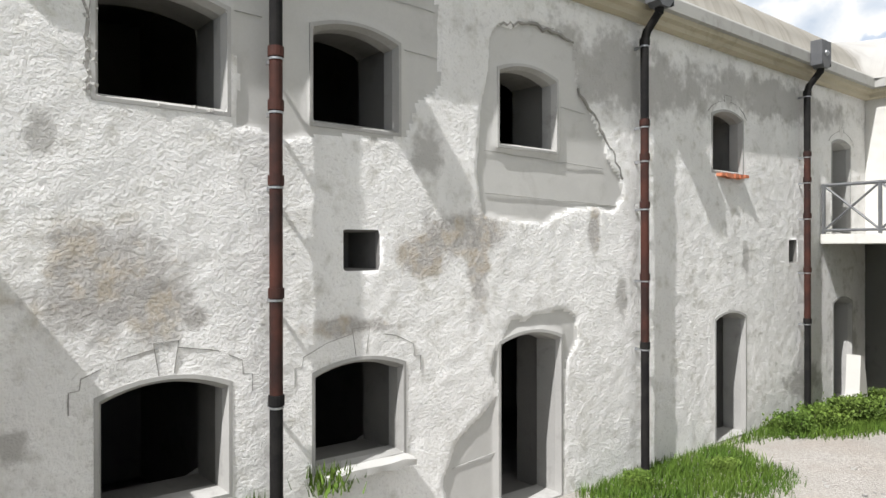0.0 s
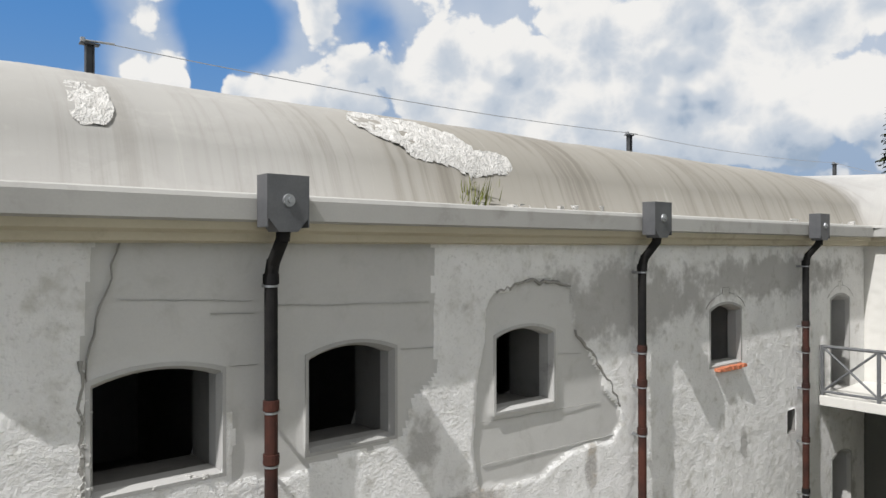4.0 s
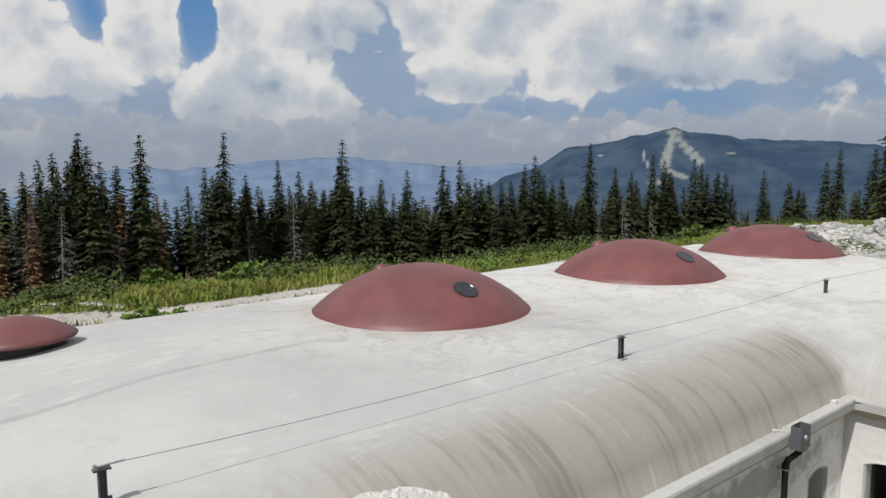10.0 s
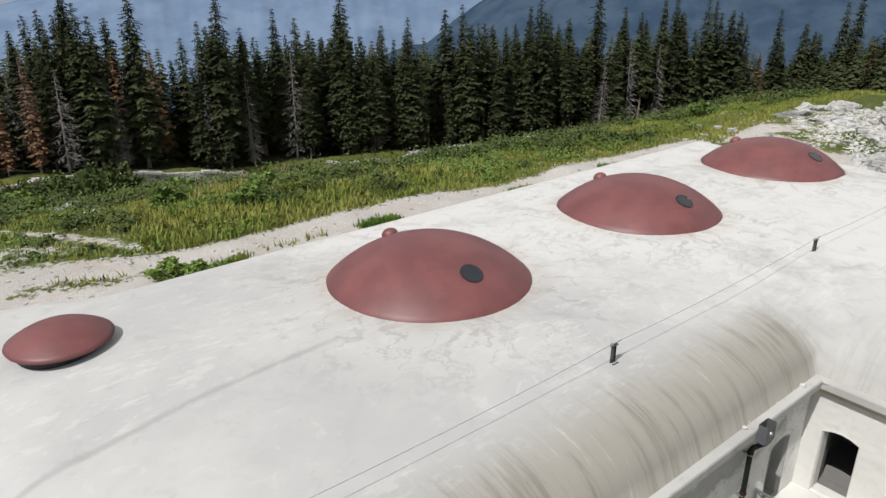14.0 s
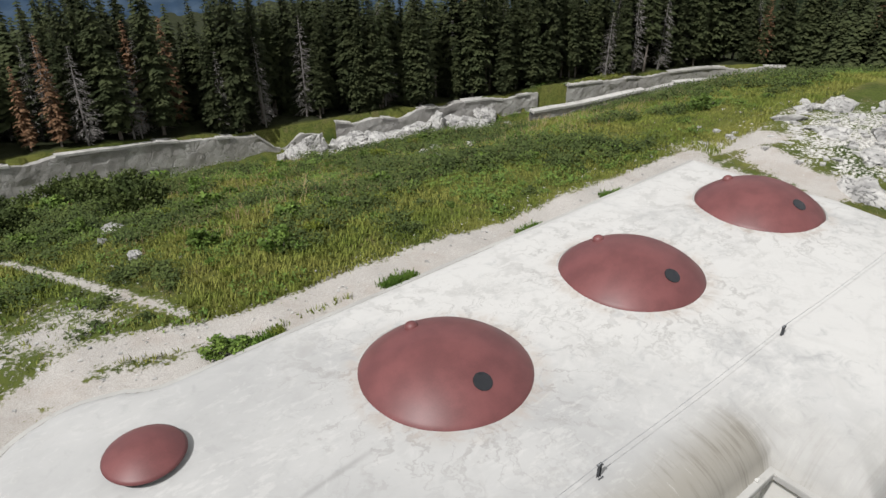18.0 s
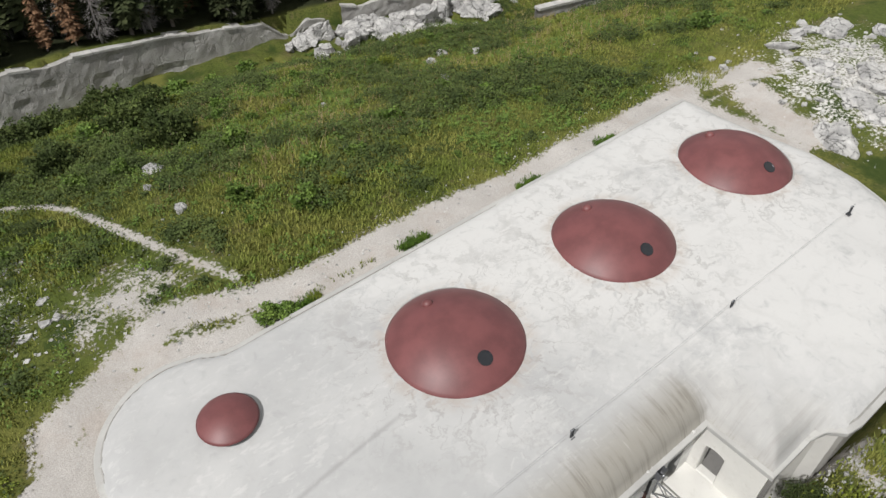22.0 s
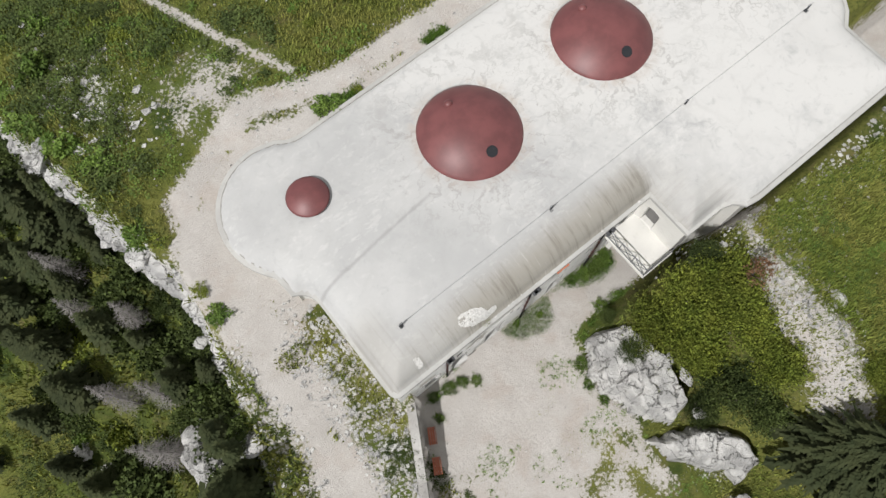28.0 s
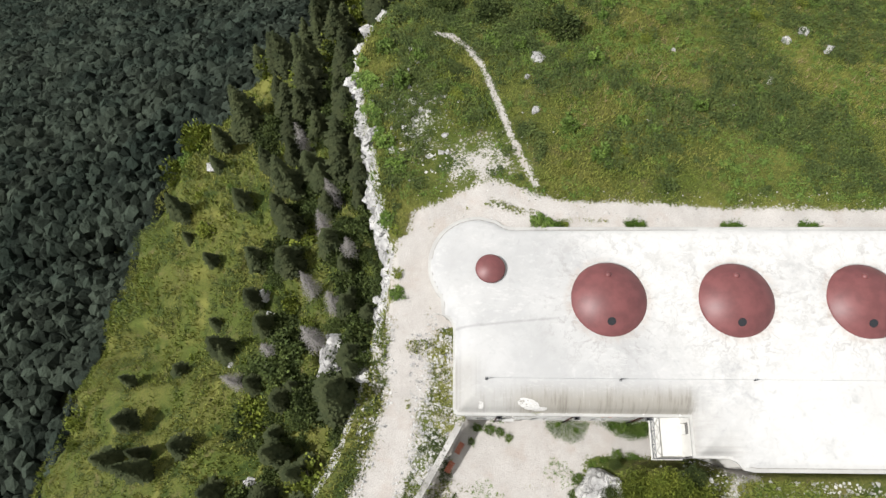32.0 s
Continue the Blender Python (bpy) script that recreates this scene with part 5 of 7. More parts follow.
# ---- trees ----
def spruce_mesh(seed, h, w, bare=0.12, sparse=1.0, dead=False, fine=1.0):
    """A trunk with dry lower snags, and a crown of ragged drooping boughs set with hanging sprays."""
    r = random.Random(seed)
    tb = rod((0, 0, -0.6), (0, 0, h * 0.98), h * 0.0125, 7, None, 0.015)
    for k in range(4 if dead else 16):
        z, a, L = h * r.uniform(0.05, bare + 0.16), r.uniform(0, 6.283), r.uniform(0.4, 0.55 * w)
        rod((0, 0, z), (L * math.cos(a), L * math.sin(a), z - L * r.uniform(0.1, 0.6)), 0.028, 3, tb, 0.008)
    verts, faces = [], []
    lean = [r.uniform(0.72, 1.12) for _ in range(7)]

    def leaf(px, py, pz, dx, dy, dz, half):
        o = len(verts)
        verts.extend([(px, py, pz), (px + dx * 0.55 - dy * half, py + dy * 0.55 + dx * half, pz + dz * 0.4), (px + dx, py + dy, pz + dz), (px + dx * 0.55 + dy * half, py + dy * 0.55 - dx * half, pz + dz * 0.6)])
        faces.append((o, o + 1, o + 2, o + 3))
    z = h * bare
    while z < h * 0.988:
        f = (z - h * bare) / (h * (1 - bare))
        reach = w * (1 - f) ** 0.8 * (0.55 + 0.45 * min(1, f * 5)) + 0.10
        n = max(2, int((4 + 4 * (1 - f)) * sparse + r.random()))
        a0 = r.random() * 6.28
        for k in range(n):
            a = a0 + 6.283 * k / n + r.uniform(-0.45, 0.45)
            L = reach * lean[int(a / 6.283 * 7) % 7] * r.choice((0.45, 0.75, 0.9, 1.0, 1.12)) * r.uniform(0.85, 1.1)
            ca, sa = math.cos(a), math.sin(a)
            droop = r.uniform(0.08, 0.42) + 0.16 * (1 - f) - 0.25 * max(0, f - 0.8)
            zz = z + r.uniform(-0.12, 0.12)

            def at(q):
                return ca * L * q, sa * L * q, zz - droop * L * q ** 1.15 + 0.10 * L * max(0, q - 0.65)
            half = 0.025 if dead else 0.06 + 0.05 * L
            o = len(verts)
            for q, ww in ((0.05, 0.6), (0.5, 1.0), (1.0, 0.15)):
                px, py, pz = at(q)
                verts.extend([(px - sa * half * ww, py + ca * half * ww, pz - 0.3 * half), (px + sa * half * ww, py - ca * half * ww, pz - 0.3 * half)])
            faces.extend([(o, o + 1, o + 3, o + 2), (o + 2, o + 3, o + 5, o + 4)])
            for q in ((0.3, 0.55, 0.8) if dead else [0.26 + 0.6 * i / (3 / fine) for i in range(int(3 / fine) + 1)]):
                px, py, pz = at(q)
                for side in (1, -1):
                    a2 = a + side * r.uniform(0.5, 1.15)
                    l2 = (0.16 + L * 0.36 * (1.15 - 0.6 * q)) * r.uniform(0.6, 1.25) * fine
                    leaf(px, py, pz + 0.03, math.cos(a2) * l2, math.sin(a2) * l2, -l2 * r.uniform(0.1, 0.6), 0.035 if dead else r.uniform(0.2, 0.36))
            if not dead and r.random() < 0.8:
                px, py, pz = at(r.uniform(0.3, 0.8))
                leaf(px, py, pz, ca * 0.12 * L, sa * 0.12 * L, -r.uniform(0.25, 0.5) - 0.12 * L, 1.0)
        z += h * r.uniform(0.011, 0.019) * (1.8 if dead else 1)
    me = bpy.data.meshes.new("crown")
    me.from_pydata(verts, [], faces)
    return tb, me


def spruce(name, seed, h, w, label, category="spruce tree", mat="needle", **k):
    t = thing(name, label, category, "spruce wood behind the fort")
    tb, me = spruce_mesh(seed, h, w, **k)
    part("trunk", tb, "dead" if k.get("dead") else "bark", t)
    me.materials.append(M[mat])
    c = new("crown", me)
    c.parent = t
    return t


KINDS = [spruce("spruce_tree", 1, 15, 2.6, "tall dark green spruce tree at the wood's edge"), spruce("spruce_tree", 2, 13, 2.3, "tall dark green spruce tree at the wood's edge", bare=0.2),
         spruce("spruce_tree", 3, 16.5, 2.5, "very tall narrow dark spruce tree", bare=0.08), spruce("spruce_tree", 4, 11, 1.9, "middling dark green spruce tree", bare=0.05),
         spruce("spruce_tree", 5, 14, 2.0, "thin spruce tree with a bare lower trunk", bare=0.35, sparse=0.7)]
DEAD = [spruce("dead_spruce", 6, 11, 2.0, "bare bleached dead spruce", "dead tree", "dead", dead=True, sparse=0.8, bare=0.1),
        spruce("dead_spruce", 7, 12, 1.6, "dying spruce with rust-brown needles", "dead tree", "brownneedle", sparse=0.6)]
for i, t in enumerate(KINDS + DEAD):
    x, y = 40 + 4.5 * i, 76 + (i * 37 % 5)
    t.location = (x, y, level(x, y))


def plant(kind, x, y, s, z=None):
    m = pose(x, y, level(x, y) - 0.1 if z is None else z, rng.uniform(-2, 2), rng.uniform(-2, 2), rng.uniform(0, 360))
    o = copy_thing(kind, m)
    o.scale = (s * rng.uniform(0.9, 1.1), s * rng.uniform(0.9, 1.1), s * rng.uniform(0.88, 1.12))
    return o


def deep_wood(places, label, seed):
    """Spruces deeper in the wood, in one mesh: tapered trunks and whorls of drooping boughs."""
    r = random.Random(seed)
    V, F = [], []
    for kind in range(3):
        h, v, f = 13.0, [], []
        z = h * (0.06, 0.15, 0.3)[kind]
        z0 = z
        while z < h * 0.98:
            q = (z - z0) / (h - z0)
            reach = 2.4 * (1 - q) ** 0.75 + 0.12
            n = int(4 + 4 * (1 - q))
            for k in range(n):
                a = 6.283 * (k + r.random() * 0.8) / n
                L = reach * r.uniform(0.55, 1.1)
                c_, s_, wd, dr = math.cos(a), math.sin(a), 0.15 + 0.28 * L, r.uniform(0.2, 0.55)
                o = len(v)
                v += [(0, 0, z + 0.1), (c_ * L * 0.6 - s_ * wd, s_ * L * 0.6 + c_ * wd, z - dr * L * 0.6), (c_ * L, s_ * L, z - dr * L), (c_ * L * 0.6 + s_ * wd, s_ * L * 0.6 - c_ * wd, z - dr * L * 0.6), (c_ * L * 0.55, s_ * L * 0.55, z - dr * L * 0.35)]
                f += [(o, o + 1, o + 4), (o + 1, o + 2, o + 4), (o + 2, o + 3, o + 4), (o + 3, o, o + 4)]
            z += h * r.uniform(0.022, 0.034)
        o = len(v)
        for k in range(5):
            a = 6.283 * k / 5
            v += [(0.16 * math.cos(a), 0.16 * math.sin(a), -0.8), (0.02 * math.cos(a), 0.02 * math.sin(a), h * 0.95)]
        f += [(o + 2 * k, o + 2 * ((k + 1) % 5), o + 2 * ((k + 1) % 5) + 1) for k in range(5)] + [(o + 2 * k, o + 2 * ((k + 1) % 5) + 1, o + 2 * k + 1) for k in range(5)]
        V.append(np.array(v))
        F.append(np.array(f))
    vs, fs, o = [], [], 0
    for i, (x, y, s) in enumerate(places):
        v, f = V[i % 3], F[i % 3]
        a = r.random() * 6.283
        w = np.stack([v[:, 0] * math.cos(a) - v[:, 1] * math.sin(a), v[:, 0] * math.sin(a) + v[:, 1] * math.cos(a), v[:, 2]], -1) * s + np.array([x, y, level(x, y) - 0.1])
        vs.append(w)
        fs.append(f + o)
        o += len(v)
    me = bpy.data.meshes.new("spruces")
    me.from_pydata(np.concatenate(vs).tolist(), [], np.concatenate(fs).tolist())
    me.materials.append(M["needle"])
    return tagged(new("spruces", me), label, "spruce wood", kind="stuff")


def band_points(line, count, depth, seed):
    """Places on the left-hand side of a line of points, up to depth away from it."""
    r = random.Random(seed)
    lens = [math.dist(a, b) for a, b in zip(line, line[1:])]
    for _ in range(count):
        u = r.random() * sum(lens)
        i = 0
        while u > lens[i]:
            u -= lens[i]
            i += 1
        a, b = line[i], line[i + 1]
        dx, dy = (b[0] - a[0]) / lens[i], (b[1] - a[1]) / lens[i]
        off = 0.5 + depth * r.random() ** 1.3
        yield a[0] + dx * u - dy * off, a[1] + dy * u + dx * off, r


FOREST = [(-1, 68), (6, 67.6), (18, 68), (28, 67.4), (37.5, 66.4), (55, 64), (68, 60.4), (81, 57), (91, 54.6), (99, 50), (101, 43), (96, 36), (90, 30.5), (85, 22), (83, 10), (83, -6)]
rng = random.Random(11)
for x, y, r in band_points(FOREST, 285, 8, 12):
    west = 0.46 + 0.54 * min(1.0, max(0.0, (x + 1) / 14))
    plant(KINDS[r.randrange(5)] if r.random() > (0.15 if x > 10 else 0.42) else DEAD[0 if r.random() < 0.72 else 1], x, y, west * r.uniform(0.74, 1.08))
deep_wood([(x, y, r.uniform(0.62, 1.0) * (0.62 + 0.38 * min(1.0, max(0.0, (x - 1) / 10)))) for x, y, r in [(x, y, r) for x, y, r in band_points([(x, y + 4) for x, y in FOREST], 620, 20, 13)]], "dark spruces standing close together deeper in the wood", 14)
for i, x, y, s in ((0, 12.6, 68.3, 0.95), (1, 10.4, 68.5, 0.8), (1, 8.0, 69.0, 0.7), (0, 17.5, 68.8, 0.6), (0, 25.5, 68.2, 0.75), (0, 30.0, 67.9, 0.8), (0, 48.9, 65.2, 0.8), (0, 75.5, 59.4, 0.8), (0, 79.7, 58.2, 1.1), (0, 88, 56.5, 0.9)):
    plant(DEAD[i], x, y, s)
for x, y, s in ((74, 23.2, 1.08), (77, 20, 1.0), (-9, 60, 0.55), (-13, 66, 0.55), (-2, 64, 0.5), (-7.5, 54, 0.45)):
    plant(KINDS[2 if s > 1 else 3], x, y, s)
# on the steep slope west of the cliff
for i, (x, y, s) in enumerate(((-29, 37, 0.55), (-17, 47, 0.7), (-18.5, 40, 0.8), (-12.6, 38.5, 0.75), (-12, 33, 0.7), (-24.5, 31, 0.6), (-13, 27, 0.8), (-22, 24, 0.62), (-17, 22, 0.75), (-24.5, 13.5, 0.6),
                               (-20.5, 16.5, 0.6), (-36, 7, 0.6), (-33.5, 3.5, 0.62), (-38, 3, 0.6), (-27, 4, 0.6), (-17, 5, 0.6), (-11.5, 30, 0.75), (-15, 31, 0.7), (-14.5, 35.5, 0.75), (-21, 34, 0.55),
                               (-12.5, 22.5, 0.7), (-11, 20.5, 0.55), (-19, 28, 0.62), (-21, 44, 0.6), (-12, 44, 0.75), (-9, 47, 0.6), (-32, 13, 0.5), (-15, 9, 0.5), (-19.5, 9.5, 0.5), (-28.5, 25, 0.45), (-39, 12, 0.5),
                               (-22.5, 0, 0.6), (-14, 1.5, 0.55), (-33, 29, 0.45), (-25, 41, 0.5))):
    t = plant(KINDS[(3, 0, 1)[i % 3]], x, y, s * 0.85)
    t.scale = (t.scale.x * 1.15, t.scale.y * 1.15, t.scale.z * 0.85)
for k in range(62):
    y = rng.uniform(-6, 64)
    d = 1.5 + 24 * rng.random() ** 2.0
    x = float(np.interp(y, [p[1] for p in EDGE], [p[0] for p in EDGE])) - d
    if noise.noise(Vector((x * 0.11, y * 0.11, 9))) < -0.08 and d > 9:
        continue
    t = plant(KINDS[(3, 0, 1, 2)[k % 4]], x, y, rng.uniform(0.38, 0.75))
    f = rng.uniform(0.95, 1.25)
    t.scale = (t.scale.x * f, t.scale.y * f, t.scale.z * 0.8)
for x, y, s in ((-16.2, 34, 0.62), (-13.5, 24.8, 0.65), (-12.2, 27.2, 0.65), (-21.5, 10, 0.6), (-10.5, 21.5, 0.6), (-11.8, 16.5, 0.65), (-14.6, 18.8, 0.65), (-17.5, 12.2, 0.6), (-13.0, 13.0, 0.7)):
    plant(DEAD[0], x, y, s)


# ---- the wooded valley, far below and far away ----
def crowns(name, places, material, label, seed, round_=False):
    """Very many small ragged tree crowns in one mesh: pointed, or lumpy and round."""
    r = np.random.RandomState(seed)
    n, m = len(places), 6
    P = np.array(places)
    H, W = P[:, 3:4], P[:, 4:5]
    shape = ((0.0, 0.75), (0.42, 1.0), (0.8, 0.62)) if round_ else ((0.0, 1.0), (0.35, 0.72), (0.7, 0.4))
    ang = r.rand(n, 1) * 6.28 + np.arange(m)[None, :] * 6.283 / m
    rings = []
    for i, (at, wide) in enumerate(shape):
        rad = W * wide * (0.65 + 0.7 * r.rand(n, m))
        rings.append(np.stack([P[:, 0:1] + rad * np.cos(ang + 0.5 * i), P[:, 1:2] + rad * np.sin(ang + 0.5 * i), P[:, 2:3] + H * (at + 0.16 * (r.rand(n, m) - 0.5))], -1))
    tip = np.stack([P[:, 0:1] + W * 0.3 * r.randn(n, 1), P[:, 1:2] + W * 0.3 * r.randn(n, 1), P[:, 2:3] + H * (0.95 + 0.1 * r.rand(n, 1))], -1)
    V = np.concatenate(rings + [tip], 1).reshape(-1, 3)
    step = 3 * m + 1
    base, k = np.arange(n)[:, None] * step, np.arange(m)[None]
    j = (k + 1) % m
    F = []
    for i in range(2):
        a, b = base + i * m, base + (i + 1) * m
        F += [np.stack([a + k, a + j, b + k], -1).reshape(-1, 3), np.stack([a + j, b + j, b + k], -1).reshape(-1, 3)]
    F.append(np.stack([base + 2 * m + k, base + 2 * m + j, np.repeat(base + 3 * m, m, 1)], -1).reshape(-1, 3))
    me = bpy.data.meshes.new(name)
    me.from_pydata(V.tolist(), [], np.concatenate(F).tolist())
    me.materials.append(M[material])
    return tagged(new(name, me), label, "forest", kind="stuff")


r = np.random.RandomState(5)
X, Y = r.uniform(-900, -10, 56000), r.uniform(-400, 1000, 56000)
near = r.rand(56000) < 0.7
X, Y = np.where(near, X * 0.42 - 6, X), np.where(near, Y * 0.36 + 20, Y)
Z, d, over = ground_height(X, Y)
far_ = np.hypot(X + 40, Y - 20)
ok = (over > 1.5)
size = r.uniform(0.7, 1.3, len(X)) * (0.85 + np.clip(far_ / 380, 0, 1.6))
M["valley"] = plain("valley_woods", (0.012, 0.019, 0.015), (0.034, 0.042, 0.031), 0.03, 0.95, 0, 1.0, 0.6, 0.9, 0.05, 0.0, 0.6)
crowns("forest", [(a, b, c - 0.5, 5.5 * s, 2.2 * s) for a, b, c, s in zip(X[ok], Y[ok], Z[ok], size[ok])], "valley", "dark mixed forest filling the valley below the cliff", 6, True)
M["behind"] = plain("far_spruces", (0.014, 0.022, 0.012), (0.028, 0.038, 0.018), 0.05, 0.95, 0, 0.2, 0.02, 0.8, 0.05, 0.0, 0.5)
X, Y = r.uniform(-60, 330, 16000), r.uniform(60, 420, 16000)
Z, d, over = ground_height(X, Y)
fx = np.interp(X, [p[0] for p in FOREST[:9]] + [400], [p[1] + 5 for p in FOREST[:9]] + [60])
ok = (Y > fx + np.where(X < 14, 12, 22)) & (r.rand(len(X)) < np.where(Y < 130, 0.75, 0.35)) & (over <= 1.5)
X, Y, Z = X[ok], Y[ok], Z[ok]
crowns("forest", [(a, b, c - 0.5, 8.0 * s, 2.0 * s) for a, b, c, s in zip(X, Y, Z, r.uniform(0.8, 1.15, len(X)))], "behind", "dark spruce wood stretching away behind the ditch", 7)


# ---- rocks ----
def rock_mesh(seed, flat=0.6, cuts=3):
    """An angular block of limestone: the hull of scattered points, its faces broken up along fissures."""
    r = random.Random(seed * 17)
    bm = bmesh.new()
    for k in range(17):
        v = Vector((r.gauss(0, 1), r.gauss(0, 1), r.gauss(0, 1))).normalized() * r.uniform(0.75, 1.05)
        bm.verts.new((v.x, v.y, v.z * flat))
    hull = bmesh.ops.convex_hull(bm, input=bm.verts)
    bmesh.ops.delete(bm, geom=[g for g in hull["geom_interior"] if isinstance(g, bmesh.types.BMVert)], context="VERTS")
    for k in range(2):
        bmesh.ops.subdivide_edges(bm, edges=bm.edges, cuts=cuts - k, use_grid_fill=True)
    bmesh.ops.triangulate(bm, faces=bm.faces)
    off = Vector((seed * 7.3, seed * 3.1, seed))
    for v in bm.verts:
        q = v.co
        n = 0.10 * noise.noise(q * 2.0 + off) + 0.06 * noise.noise(q * 5.0 + off) - 0.16 * max(0, 0.12 - abs(noise.noise(q * 1.7 + off))) / 0.12
        v.co = q * (1 + n)
    me = bpy.data.meshes.new("rock")
    bm.to_mesh(me)
    bm.free()
    me.materials.append(M["rock"])
    return me


ROCKS = [rock_mesh(k, f) for k, f in ((1, 0.6), (2, 0.45), (3, 0.8), (4, 1.1), (5, 0.7), (6, 0.9))]


def rock(x, y, s, kind=None, sink=0.25, tall=1.0, name="boulder", label="grey-white weathered limestone boulder in the grass", group="limestone boulders", z=None):
    o = new(name, ROCKS[rng.randrange(6) if kind is None else kind])
    o.location = (x, y, (level(x, y) if z is None else z) + s * tall * (0.35 - sink))
    o.rotation_euler = (rng.uniform(-0.2, 0.2), rng.uniform(-0.2, 0.2), rng.uniform(0, 6.28))
    o.scale = (s * rng.uniform(0.8, 1.2), s * rng.uniform(0.8, 1.2), s * tall)
    return tagged(o, label, "rock", group)


rng = random.Random(21)
for x, y, s in ((7.0, 38.1, 0.75), (5.8, 35.6, 0.4), (6.3, 31.8, 0.45), (16.1, 30.6, 0.3), (28, 36, 0.5), (35.5, 41, 0.7), (33.6, 43.5, 0.7), (31.5, 42, 0.6), (24, 33, 0.25), (12.5, 29.5, 0.2), (20, 40, 0.3)):
    rock(x, y, s)
# crags along the brow
for k in range(15):
    y = 15 + 31 * (k + rng.uniform(-0.3, 0.3)) / 15
    x = float(np.interp(y, [p[1] for p in EDGE], [p[0] for p in EDGE])) - rng.uniform(-0.3, 1.0)
    rock(x, y, rng.uniform(0.5, 1.1), None, 0.3, rng.uniform(0.7, 1.3), "cliff_rock", "pale limestone crag on the cliff edge", "cliff crags", z=level(x + 1.6, y) - rng.uniform(0.2, 1.6))
for x, y, s in ((-11.4, 10.6, 2.6), (-11.2, 12.6, 1.6), (-8.0, 9.4, 1.2), (-7.9, 10.9, 0.9), (-21, 20, 1.0), (-20.4, 18, 0.9), (-19.5, 16.3, 0.7), (-17.5, -0.3, 1.0), (-19, 0.6, 0.9), (-12.5, 24.3, 0.7), (-30.5, 38, 0.9), (-24, 12.5, 0.5)):
    rock(x, y, s, None, 0.05, 1.5 if s > 1.4 else 0.9, label="pale limestone crag on the steep grassy slope", group="slope crags")


def cliff(line, lean, height, seed, name, label, mat="rock", rough=1.0):
    """A leaning rock face hung from a line along the brow, in broken blocks and ledges."""
    P = dense(line, 0.22)
    n, rows_ = len(P), 34
    bm, prev = bmesh.new(), None
    for i, (x, y) in enumerate(P):
        a, c = P[max(0, i - 3)], P[min(n - 1, i + 3)]
        d = Vector((c[0] - a[0], c[1] - a[1], 0)).normalized()
        s = Vector((-d.y, d.x, 0))
        if s.x > 0:
            s = -s
        z0 = level(x + 0.7, y) - 0.12
        high = height * (1 + 0.35 * noise.noise(Vector((i * 0.06, seed, 0))))
        col = []
        for k in range(rows_):
            f = k / (rows_ - 1)
            q = Vector((i * 0.22, f * high, seed))
            cell = noise.cell(Vector((i * 0.22 / 1.4 + 0.5 * noise.noise(q * 0.5), f * high / 1.1 + 0.5 * noise.noise(q * 0.6 + Vector((9, 0, 0))), seed)))
            out = -0.75 + (lean + 0.4) * (1.25 * f - 0.25 * f * f) + rough * (0.34 * cell + 0.5 * noise.noise(q * 0.45) + 0.16 * noise.noise(q * 1.7) - 0.3 * max(0, 0.14 - abs(noise.noise(q * 0.9))) / 0.14)
            col.append(bm.verts.new(Vector((x, y, z0 - high * f * (0.35 + 0.65 * f) + rough * 0.14 * noise.noise(q * 1.3 + Vector((0, 5, 0))))) + s * out))
        if prev:
            for k in range(rows_ - 1):
                bm.faces.new((prev[k], prev[k + 1], col[k + 1], col[k]))
        prev = col
    bmesh.ops.recalc_face_normals(bm, faces=bm.faces)
    return tagged(link(name, bm, mat), label, "cliff", kind="structure")


cliff([q for q in EDGE if 13 < q[1] < 61], 2.1, 6.0, 3, "cliff_face", "pale grey limestone cliff face below the meadow's brow")
cliff([(-6.1, 14), (-7.0, 11), (-7.8, 8)], 1.5, 4.0, 8, "cliff_face_low", "pale limestone crag under the road")
cliff([(-7.8, 8), (-9.8, 2), (-11.4, -0.5), (-18, -16)], 1.0, 3.0, 5, "road_wall", "smooth whitish battered wall carrying the road", "coping", 0.22)
def outcrop(poly, low, high, seed, label):
    """A flat-topped, stepped limestone outcrop filling an outline."""
    xs, ys = [q[0] for q in poly], [q[1] for q in poly]
    X, Y = np.meshgrid(np.arange(min(xs) - 0.3, max(xs) + 0.3, 0.09), np.arange(min(ys) - 0.3, max(ys) + 0.3, 0.09))
    d, _, _ = nearest(X, Y, poly)
    ins = np.where(inside(X, Y, poly), d, -d) + grid_noise(X, Y, 0.6, seed) * 0.9
    step_ = np.round(grid_noise(X, Y, 0.3, seed + 1, 2) * 4) / 4
    crack = 1 - smoothstep(np.abs(grid_noise(X, Y, 0.5, seed + 2)), 0.0, 0.035)
    Z = low + (high - low) * np.clip(ins / 0.55, 0, 1) ** 0.6 * (1 + 0.35 * step_) + grid_noise(X, Y, 2.5, seed + 3) * 0.07 - 0.3 * crack
    keep = ins[:-1, :-1] > 0
    ob, _ = mesh_grid("outcrop", X, Y, Z, keep, None, "rock", False)
    return tagged(ob, label, "rock", "yard outcrop")


outcrop([(9.9, 2.2), (11.2, 2.2), (12.8, 1.6), (13.3, -0.2), (13.0, -2.2), (12.6, -4.4), (11.2, -4.4), (9.9, -2.6), (9.3, -0.6)], -0.4, 2.5, 5, "large flat-topped white limestone outcrop beside the yard")
outcrop([(9.5, -4.4), (11.0, -4.9), (12.7, -5.6), (13.7, -7.4), (13.6, -9.0), (11.9, -9.3), (10.9, -7.4), (9.8, -6.2)], -0.5, 1.3, 11, "low stepped limestone ledge at the yard's edge")
